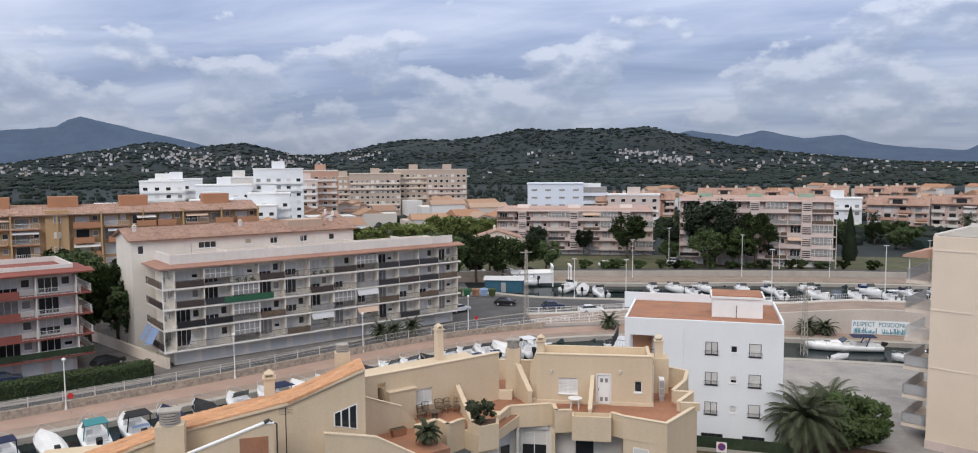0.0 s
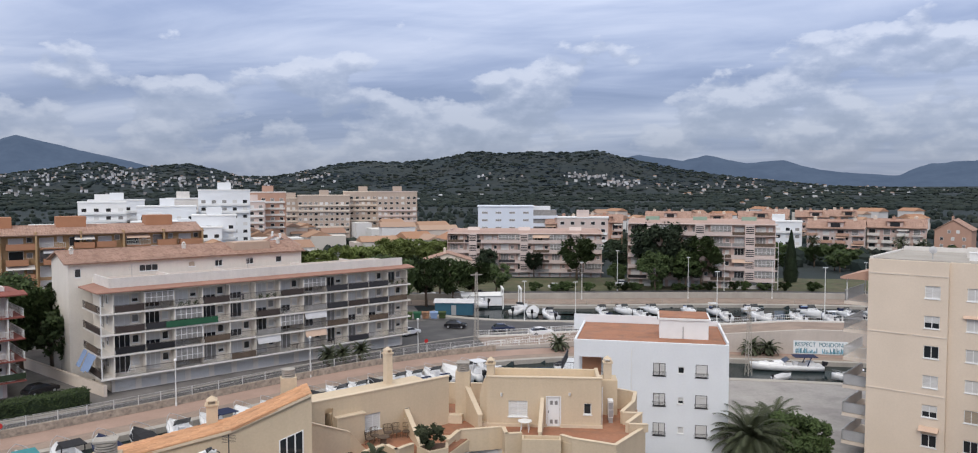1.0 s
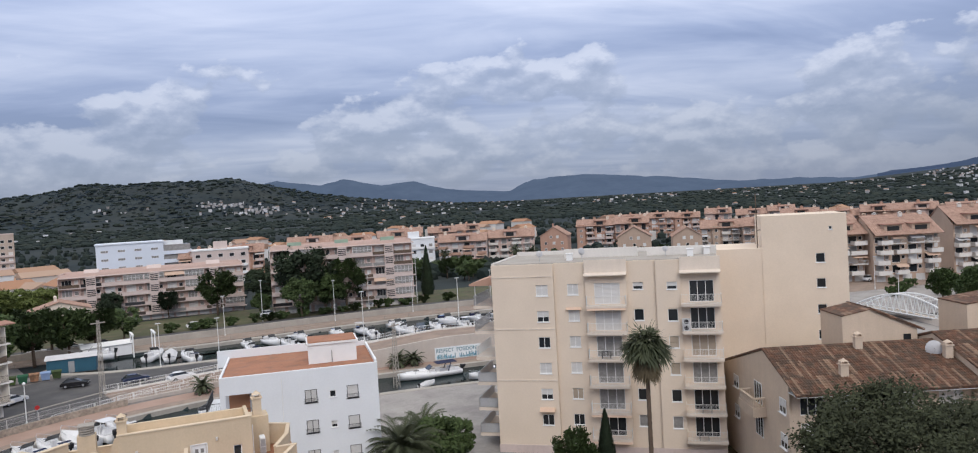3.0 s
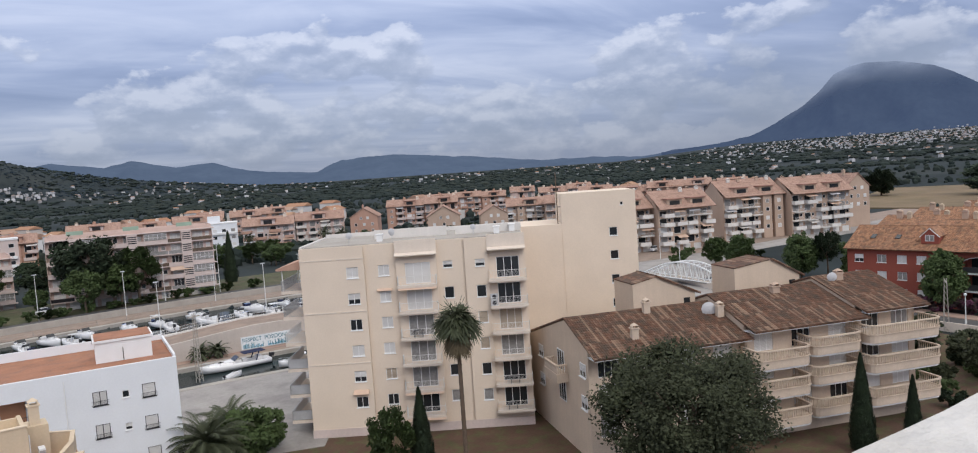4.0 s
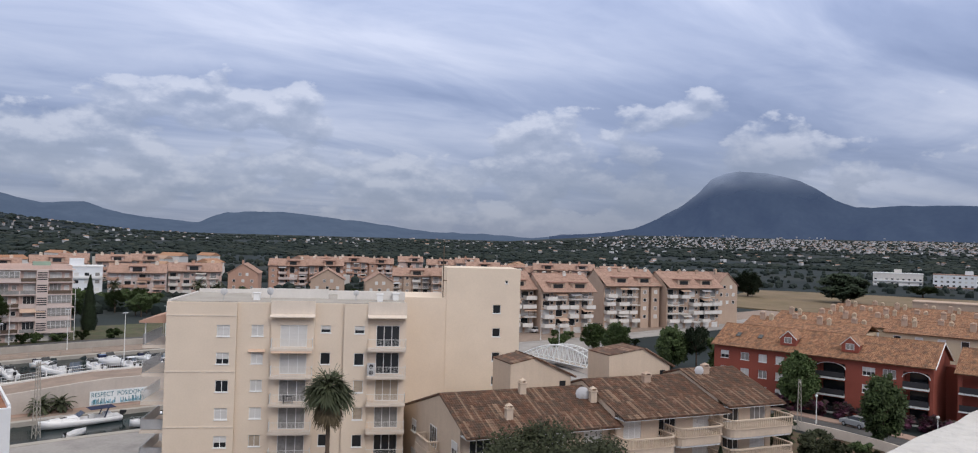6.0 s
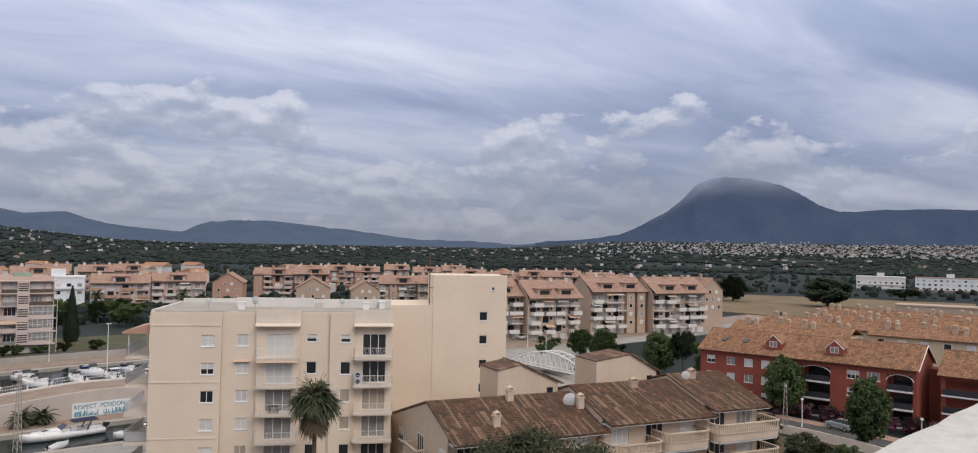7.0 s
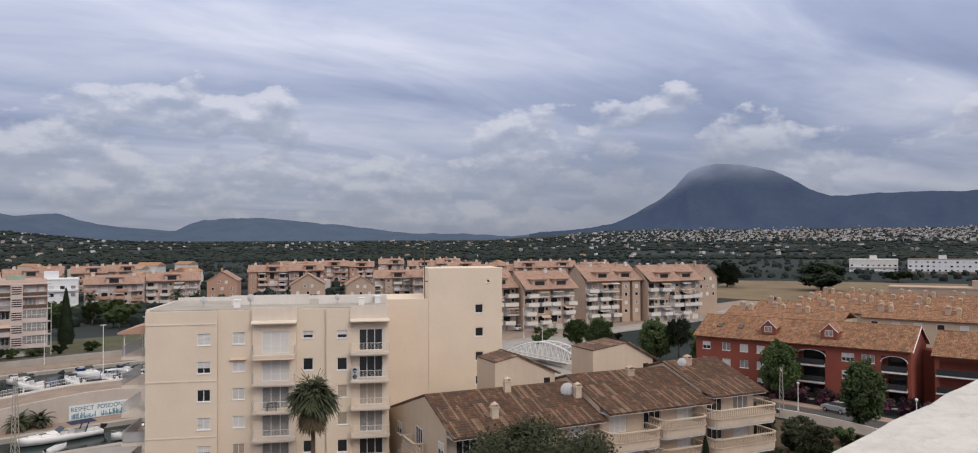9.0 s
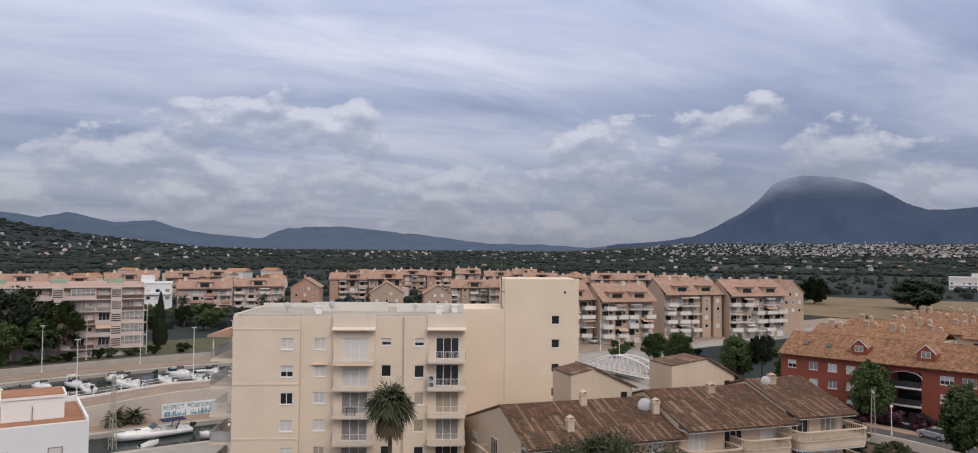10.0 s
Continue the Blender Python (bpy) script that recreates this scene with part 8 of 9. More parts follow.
for k in range(2200):
    a, d = r.uniform(62, 108), 3240 + 330 * r.random() ** 1.5
    x, y = polar(a, d)
    h = mountain_z(a, d)
    if h < 85 and bumps(x, y, 150, 11.0) > -0.22 + h / 330:
        s = r.uniform(0.35, 0.7)
        pl.append((x, y, h + 1, 9 * s, 7 * s, 5.5 * s, r.uniform(0, 3), False))
houses("town", "dense pale town at the foot of the mountain", pl, "town", walls="town_walls")
scatter("woodland_town", "dark green garden trees between the town houses", BLOBS, green, M["far_trees"], "trees")
# low houses between the nearer flats
pl = []
for a0, a1, d0, d1, n in ((-34, -14, 215, 420, 46), (-14, 2, 262, 430, 40), (2, 34, 440, 640, 40), (34, 70, 420, 620, 30)):
    for k in range(n):
        a, d = r.uniform(a0, a1), r.uniform(d0, d1)
        x, y = polar(a, d)
        pl.append((x, y, plain(a, d), r.uniform(9, 17), r.uniform(8, 12), r.uniform(4, 9.5), radians(r.choice((20, 110)) + r.uniform(-8, 8)), r.random() < 0.7))
houses("low_houses", "low pale houses with tiled roofs among trees", pl)


# taller blocks behind, each with its windows
def slab_block(az, dist, x0, x1, depth, h, wall, label, seed, storey=2.9, bay=3.4, cap="white_paint"):
    q = random.Random(seed)
    b = thing("tower_block", facing(az, dist), label, "apartment building", "far blocks")
    part("wall", Geo().box(x0, x1, 0, depth, 0, h), M[wall], b)
    part("roof_edge", Geo().box(x0 - 0.2, x1 + 0.2, -0.2, depth + 0.2, h, h + 0.5), M[cap], b)
    part("stair_head", Geo().box((x0 + x1) / 2 - 2.5, (x0 + x1) / 2 + 2.5, 2, 6, h + 0.5, h + 3.2), M[wall], b)
    for k in range(1, int(h / storey)):
        g = Geo().box(x0 + 0.5, x1 - 0.5, -0.9, -0.004, k * storey - 0.12, k * storey + 0.75)
        if q.random() < 0.8:
            part("balcony", g, M[cap], b)
        n = int((x1 - x0) / bay)
        for i in range(n):
            far_window(b, x0 + (x1 - x0) * (i + 0.5) / n, k * storey + 0.8, 1.7, 1.35, -0.16, q.choice(("glass", "glass", "curtain", "shutter")))
    return b


for args in ((-19, 300, -12, 8, 12, 20, "white", "white stepped flats with balconies", 1), (-15.5, 310, -10, 9, 12, 26, "white", "tall white flats with balconies", 2), (-21.5, 330, -16, 4, 12, 22, "white", "white stepped flats with balconies", 3),
             (-12.6, 360, -8, 8, 12, 25, "salmon", "reddish brown flats with white balconies", 4, 2.9, 3.4, "white_old"), (-17, 280, -20, 6, 10, 13, "white", "low white flats with balconies", 5),
             (-8.6, 420, -14, 14, 12, 23, "grey_tan", "greyish tan flats of many storeys", 6, 2.9, 2.8, "cream_trim"), (-5.6, 430, -12, 10, 12, 25, "grey_tan", "greyish tan flats of many storeys", 7, 2.9, 2.8, "cream_trim"), (-3.6, 420, -8, 14, 12, 25, "grey_tan", "greyish brown flats of many storeys", 8, 2.9, 2.8, "pink_pale"),
             (-25, 290, -14, 12, 12, 14, "white", "low white flats with balconies", 9), (-23.6, 312, -7, 9, 12, 21.5, "white_paint", "white stepped flats with balconies", 21), (-18.6, 330, -5, 8, 12, 22.5, "white_old", "white stepped flats with balconies", 22), (-19.8, 270, -9, 5, 10, 15.5, "white_paint", "low white flats with balconies", 23), (-15.2, 285, -13, 2, 10, 17, "white", "low white flats with balconies", 24), (-13.8, 345, -5, 6, 11, 21, "pink_pale", "pale stepped flats with balconies", 25), (-10.9, 425, -9, 8, 12, 21.5, "grey_tan", "greyish tan flats of many storeys", 26, 2.9, 2.8, "cream_trim"), (24.8, 330, -9, 9, 10, 13, "white", "small white flats beyond the cypress", 10), (12, 300, -16, 4, 10, 15, "pink_pale", "pale pink flats behind the promenade", 11),
             (82, 640, -17, 16, 14, 11.5, "white_old", "pale grey flats beyond the dry field", 12), (85.8, 630, -20, 24, 14, 12, "white", "white flats with a tiled roof edge beyond the dry field", 13, 2.9, 3.4, "tile_old"), (91, 620, -24, 50, 14, 12, "white_old", "long pale flats beyond the dry field", 14),
             (88.0, 330, -30, 30, 12, 8, "tan", "low tan flats behind the red terrace", 15, 2.9, 3.4, "tan")):
    slab_block(*args)


# gabled houses that show their end walls between the terraces
def gabled(az, dist, x, w, long, ze, zr, wall, label, seed):
    q = random.Random(seed)
    b = thing("gabled_house", facing(az, dist, x) @ pose(0, 0, 0, 0, 0, 90), label, "house", "gabled houses")
    part("wall", Geo().box(0, long, -w / 2, w / 2, 0, ze), M[wall], b)
    part("gable", Geo().along_x([(-w / 2, ze - 0.01), (w / 2, ze - 0.01), (0, zr - 0.15)], 0, long), M[wall], b)
    gable_roof(b, -0.4, long + 0.4, -w / 2 - 0.5, 0, w / 2 + 0.5, ze - 0.1, zr, ze - 0.1, M["tile_old"], 0.55, 1.1)
    for k in range(3):
        z = ze - 2.4 + 2.6 - 2.7 * k
        for yy in ((-1.6, 1.2) if k == 0 else (-w * 0.3, 0, w * 0.3)):
            f = far_window(b, 0, 0, 1.1, 1.2, 0, q.choice(("shutter", "glass", "curtain")))
            f.matrix_basis = pose(-0.16, yy, z - 1.3, 0, 0, -90)
    chimney(b, long * 0.4, 0.8, zr - 0.8, 1.6, 1.0, 0.7, wall)
    return b


gabled(42, 300, -3, 13, 16, 10.5, 14.6, "tan", "tan gabled house between salmon terraces", 1)
gabled(42, 298, 17, 11, 16, 10.0, 13.6, "tan", "tan gabled house between salmon terraces", 2)
gabled(42, 330, -38, 12, 16, 11, 15.0, "salmon", "salmon gabled house between terraces", 3)
gabled(30.5, 214, 183, 9, 14, 13.5, 18.0, "tan", "tan gabled end house with outside stairs", 4)
gabled(-8, 250, -16, 10, 12, 8, 11, "white", "white gabled house among trees", 5)
gabled(-13, 262, 4, 10, 12, 8, 11, "white", "white gabled house among trees", 6)
gabled(0.6, 212, 0, 13, 9, 6.5, 8.6, "cream_trim", "low cream villa with a tiled roof among trees", 7)


# ---- the parapet of the roof that the camera stands on
def own_roof(x0, y0, turn):
    m = pose(x0, y0, 0, 0, 0, turn)
    g = Geo()
    n = 60
    rings = []
    for k in range(n + 1):
        x = -3.0 + 12.0 * k / n
        j = 0.012 * noise.noise(Vector((x * 3, 0, 0))) + 0.008 * noise.noise(Vector((x * 11, 4, 0)))
        rings.append([(x, 0.0 + j, 24.7), (x, -0.34, 24.7), (x, -0.34, 25.86 + j), (x, -0.30, 25.9 + j), (x, -0.04 + j, 25.9 + j), (x, 0.0 + j, 25.86 + j)])
    g.loft(rings)
    solid("wall_parapet", g, M["parapet"], "rough white painted parapet of the viewing roof", "parapet", m=m)
    solid("roof_terrace", Geo().box(-12, 12, -10, -0.35, 24.3, 24.8), M["terracotta"], "red paved roof terrace under the viewer", "roof", m=m)
    solid("wall_building", Geo().box(-12, 12, -10, -0.02, 0, 24.29), M["white_old"], "plain white building under the viewing roof", "wall", m=m)


M["parapet"] = mat("rough_white_limewash", (0.60, 0.58, 0.55), 0.9, 0.12, 1.2, 14, 0.6, other=(0.50, 0.47, 0.43), share=0.36)
own_roof(0.0, 1.195, -10.5)


# ---- the near sand-coloured building over the canal
def ring_wall(g, pts, z0, z1, t=0.2, closed=False):
    """An upright wall of thickness t along points of the plan."""
    pts = pts + pts[:1] if closed else pts
    for (xa, ya), (xb, yb) in zip(pts, pts[1:]):
        d = Vector((xb - xa, yb - ya, 0)).normalized()
        n = Vector((-d.y, d.x, 0)) * t
        e = d * 0.0
        q = [(xa - e.x, ya - e.y), (xb + e.x, yb + e.y), (xb + e.x + n.x, yb + e.y + n.y), (xa - e.x + n.x, ya - e.y + n.y)]
        g.prism(q, z0, z1)
    return g


def slant_wall(g, p, q, z0, zp, zq, t=0.2):
    d = Vector((q[0] - p[0], q[1] - p[1], 0)).normalized()
    n = Vector((-d.y, d.x, 0)) * t
    a, b, c, e = (p[0], p[1]), (q[0], q[1]), (q[0] + n.x, q[1] + n.y), (p[0] + n.x, p[1] + n.y)
    g.add([(*a, z0), (*b, z0), (*c, z0), (*e, z0), (*a, zp), (*b, zq), (*c, zq), (*e, zp)], [(0, 3, 2, 1), (4, 5, 6, 7), (0, 1, 5, 4), (1, 2, 6, 5), (2, 3, 7, 6), (3, 0, 4, 7)])
    return g


def capped(g, c, p, q, z0, zp, zq, t=0.22):
    """A leaning garden wall in g with a pale coping in c."""
    slant_wall(g, p, q, z0, zp, zq, t)
    d = Vector((q[0] - p[0], q[1] - p[1], 0)).normalized()
    n = Vector((-d.y, d.x, 0))
    a, b = Vector((*p, 0)) - n * 0.04, Vector((*q, 0)) - n * 0.04
    w = n * (t + 0.08)
    c.add([(a.x, a.y, zp + 0.002), (b.x, b.y, zq + 0.002), (b.x + w.x, b.y + w.y, zq + 0.002), (a.x + w.x, a.y + w.y, zp + 0.002),
           (a.x, a.y, zp + 0.06), (b.x, b.y, zq + 0.06), (b.x + w.x, b.y + w.y, zq + 0.06), (a.x + w.x, a.y + w.y, zp + 0.06)],
          [(0, 3, 2, 1), (4, 5, 6, 7), (0, 1, 5, 4), (1, 2, 6, 5), (2, 3, 7, 6), (3, 0, 4, 7)])


def low_wall(parent, pts, z0, tops, t=0.22, name="parapet"):
    """A run of low walls, each piece with its own coping; tops: the height at each point."""
    for (p, zp), (q, zq) in zip(list(zip(pts, tops)), list(zip(pts, tops))[1:]):
        g, c = Geo(), Geo()
        capped(g, c, p, q, z0, zp, zq, t)
        w = part(name, g, M["sand"], parent)
        part("coping", c, M["sand_pale"], w)


def wall_lamp(parent, x, y, z):
    g = Geo().box(x - 0.05, x + 0.05, y - 0.12, y, z, z + 0.06)
    g.tube((x, y - 0.14, z - 0.10), (x, y - 0.14, z + 0.12), 0.07, 0.09, 8)
    part("wall_lamp", g, M["white_old"], parent)


def terrace_house():
    b = thing("terraced_building", facing(8, 53), "sand-coloured building with red paved roof terraces", "apartment building")
    hz = [(-2.55, -1.2, 10.4, 11.55), (0.18, 1.08, 9.74, 11.85), (2.75, 3.3, 10.65, 11.45)]
    part("wall", wall_grid(Geo(), -4.1, 3.98, 9.6, 13.2, 0, 0.25, hz), M["sand"], b)
    part("core", Geo().box(-4.1, 3.97, 0.26, 4.2, 0, 12.3), M["sand"], b)
    part("coping", Geo().box(-4.15, 4.03, -0.05, 0.3, 13.2, 13.27), M["sand_pale"], b)
    part("side_wall", Geo().box(3.74, 3.98, 0.26, 4.2, 12.3, 13.0).box(-4.1, -3.86, 0.26, 4.2, 12.3, 13.0).box(-3.86, 3.74, 3.96, 4.2, 12.3, 12.9), M["sand"], b)
    part("skirting", Geo().box(-4.2, 0.17, -0.10, -0.003, 9.70, 9.92).box(1.1, 4.08, -0.10, -0.003, 9.70, 9.92), M["sand_pale"], b)
    # a rounded fin at the corner by the passage
    part("corner_fin", Geo().along_y([(-4.62, 9.7), (-4.11, 9.7), (-4.11, 13.1), (-4.3, 12.95), (-4.5, 12.5), (-4.62, 11.7)], 0.3, 0.55), M["sand"], b)
    part("step", Geo().box(-4.75, -4.11, -0.2, 1.6, 9.701, 9.95), M["sand_pale"], b)
    window(b, -1.88, 10.4, 1.35, 1.15, 0, "shutter")
    window(b, 3.02, 10.65, 0.55, 0.8, 0, "glass")
    d = part("door", Geo().box(0.2, 1.06, 0.06, 0.12, 9.76, 11.84), M["white_paint"], b, "white panelled door")
    for zx, zz in ((0.38, 11.3), (0.72, 11.3), (0.38, 9.95), (0.72, 9.95)):
        part("door_panel", Geo().box(zx, zx + 0.2, 0.045, 0.06, zz, zz + 0.28), M["curtain"], d)
    part("handle", Geo().box(0.26, 0.30, 0.02, 0.06, 10.7, 10.9), M["dark_metal"], d)
    part("door_frame", Geo().box(0.10, 0.18, -0.03, 0.05, 9.74, 11.92).box(1.08, 1.16, -0.03, 0.05, 9.74, 11.92).box(0.181, 1.079, -0.03, 0.05, 11.85, 11.92), M["white_paint"], d)
    wall_lamp(b, -3.05, 0, 12.0)
    wall_lamp(b, 1.75, 0, 12.1)
    # overhanging terrace slab and the recessed storey under it
    out = [(-5.95, -2.7), (-5.75, -2.05), (-2.95, -1.15), (-2.65, -2.65), (-1.5, -2.35), (-1.5, -3.0), (1.05, -2.9), (0.95, -2.5), (1.83, -3.15), (4.63, -4.3), (7.0, -0.46), (7.1, 5.2), (-7.6, 5.6), (-7.6, -2.0)]
    part("slab", Geo().prism(out, 8.45, 9.6), M["sand"], b)
    part("terrace", Geo().prism([(-7.5, -1.9), (-5.7, -1.9), (-2.9, -1.0), (-2.55, -2.5), (-1.4, -2.2), (0.9, -2.4), (1.8, -3.0), (4.55, -4.1), (6.9, -0.4), (7.0, 5.1), (-7.5, 5.5)], 9.6, 9.7), M["terracotta"], b, "red paved terrace floor")
    part("corner_storey", Geo().prism([(1.9, -3.1), (4.63, -4.3), (7.0, -0.46), (7.0, 5.1), (1.9, 5.1)], 0, 8.449), M["sand"], b)
    holes = [(-5.1, -3.3, 6.0, 8.1), (-1.3, -0.05, 5.6, 7.9)]
    part("lower_wall", wall_grid(Geo(), -7.6, 1.899, 0, 8.449, -1.0, -0.75, holes), M["white_old"], b)
    part("lower_core", Geo().box(-7.6, 1.898, 0.4, 5.4, 0, 8.44), M["sand"], b)
    window(b, -4.2, 6.0, 1.8, 2.1, -1.0, "half")
    part("shutter_box", Geo().box(-5.2, -3.2, -1.15, -1.003, 8.11, 8.4), M["boat_grey"], b)
    part("doorway", Geo().box(-1.28, -0.07, -0.80, -0.76, 5.62, 7.88), M["glass"], b, "dark doorway")
    part("divider", Geo().box(-2.9, -2.65, -2.5, -1.003, 5.5, 8.449), M["sand"], b)
    part("divider", Geo().box(-5.35, -5.2, -2.1, -1.16, 5.5, 8.449), M["white_old"], b)
    window(b, 3.0, 7.15, 1.1, 0.85, -3.72, "half").matrix_basis = pose(3.0, -3.70, 7.15, 0, 0, -22.3)
    low_wall(b, [(-6.3, -4.1), (-5.95, -2.7), (-5.75, -2.05), (-2.95, -1.15), (-2.65, -2.65), (-1.5, -2.35)], 9.602, [9.97] * 6, 0.2)
    low_wall(b, [(1.05, -2.5), (1.83, -3.15), (4.63, -4.3), (7.0, -0.46)], 9.602, [9.95, 9.95, 9.95, 9.98], 0.2)
    # low walls in a zigzag along the open side, and behind
    low_wall(b, [(7.1, -0.45), (5.75, -0.9), (6.95, 0.85), (5.6, 1.1), (6.6, 2.6), (7.05, 5.05), (5.0, 5.1)], 9.701, [10.2, 10.35, 10.6, 10.55, 10.9, 10.95, 11.3], 0.2, "stepped_wall")
    low_wall(b, [(-4.2, 5.5), (-7.6, 5.5)], 9.701, [11.3, 11.3], 0.2, "back_wall")
    g, c = Geo(), Geo()
    capped(g, c, (-0.25, -0.01), (-0.42, -2.35), 9.701, 11.75, 10.05, 0.2)
    part("partition", g, M["sand"], b)
    part("partition_coping", c, M["sand_pale"], b)
    # planter hung on the front
    part("planter", Geo().box(-1.5, 1.1, -3.35, -3.2, 8.25, 9.9).box(-1.5, -1.38, -3.2, -2.42, 8.25, 9.9).box(0.98, 1.1, -3.2, -2.42, 8.25, 9.9).box(-1.38, 0.98, -2.54, -2.42, 8.25, 9.9).box(-1.38, 0.98, -3.199, -2.541, 8.25, 9.4), M["sand"], b)
    part("planter_soil", Geo().box(-1.37, 0.97, -3.19, -2.55, 9.4, 9.5), M["soil"], b)
    # chimney tower by the passage, with a leaning fin
    t = part("chimney_tower", Geo().box(-6.45, -5.4, 0.95, 1.75, 9.0, 13.3), M["sand"], b)
    for k in range(4):
        part("pot_ring", Geo().tube((-5.92, 1.35, 13.3 + 0.15 * k), (-5.92, 1.35, 13.40 + 0.15 * k), 0.46, n=14), M["concrete"], t)
    part("pot_top", Geo().box(-6.4, -5.45, 0.9, 1.8, 13.88, 13.95), M["concrete"], t)
    g, c = Geo(), Geo()
    capped(g, c, (-5.7, 0.94), (-4.62, -0.8), 9.701, 12.2, 10.65, 0.3)
    part("leaning_fin", g, M["sand"], b)
    part("fin_coping", c, M["sand_pale"], b)
    part("step", Geo().box(-6.9, -5.9, 0.3, 0.9, 9.702, 10.3), M["sand_pale"], b)
    chimney(b, -3.85, 0.6, 13.0, 1.0, 0.55, 0.55, "sand")
    chimney(b, 4.7, 3.8, 11.5, 2.0, 0.6, 0.55, "sand_pale")
    part("rear_block", Geo().box(3.99, 5.4, 3.2, 4.9, 9.7, 12.3), M["sand"], b)
    part("gas_pipe", Geo().tube((4.05, 0.2, 9.8), (4.05, 0.2, 12.6), 0.03), M["white_paint"], b)
    ac = thing("air_conditioner", facing(8, 53) @ pose(4.75, 1.6, 9.7), "white wall air conditioner on the terrace", "air conditioner")
    part("casing", Geo().box(-0.18, 0.18, -0.4, 0.4, 0.4, 1.6), M["white_paint"], ac)
    part("grille", Geo().box(-0.16, 0.16, -0.425, -0.402, 0.45, 0.95).box(-0.16, 0.16, -0.425, -0.402, 1.0, 1.5), M["grey_metal"], ac)
    part("bracket", Geo().box(-0.15, 0.15, -0.35, -0.3, 0.0, 0.4).box(-0.15, 0.15, 0.3, 0.35, 0.0, 0.4), M["grey_metal"], ac)
    tb = thing("garden_table", facing(8, 53) @ pose(-1.35, -1.0, 9.7), "round white plastic garden table on the terrace", "table")
    part("tabletop", Geo().tube((0, 0, 0.70), (0, 0, 0.74), 0.5, n=20), M["white_paint"], tb)
    for k in range(4):
        a = k * 1.57 + 0.7
        part("leg", Geo().tube((0.32 * math.cos(a), 0.32 * math.sin(a), 0.7), (0.4 * math.cos(a), 0.4 * math.sin(a), 0), 0.03), M["white_paint"], tb)
    return b


terrace_house()


def garden_chair(m):
    c = thing("wicker_chair", m, "brown round wicker chair on the red terrace", "chair", "wicker chairs")
    part("seat", Geo().tube((0, 0, 0.38), (0, 0, 0.44), 0.28, n=12), M["bark"], c)
    g = Geo()
    for k in range(9):
        a = math.pi * (0.1 + 0.8 * k / 8)
        g.tube((0.28 * math.cos(a), 0.28 * math.sin(a), 0.44), (0.33 * math.cos(a), 0.33 * math.sin(a), 0.9), 0.014, n=4)
    for k in range(8):
        a, e = math.pi * (0.1 + 0.8 * k / 8), math.pi * (0.1 + 0.8 * (k + 1) / 8)
        for z, q in ((0.9, 0.33), (0.65, 0.305)):
            g.tube((q * math.cos(a), q * math.sin(a), z), (q * math.cos(e), q * math.sin(e), z), 0.02, n=4)
    part("backrest", g, M["bark"], c)
    for k in range(4):
        a = k * 1.57 + 0.78
        part("leg", Geo().tube((0.22 * math.cos(a), 0.22 * math.sin(a), 0.4), (0.25 * math.cos(a), 0.25 * math.sin(a), 0), 0.018, n=4), M["bark"], c)
    return c


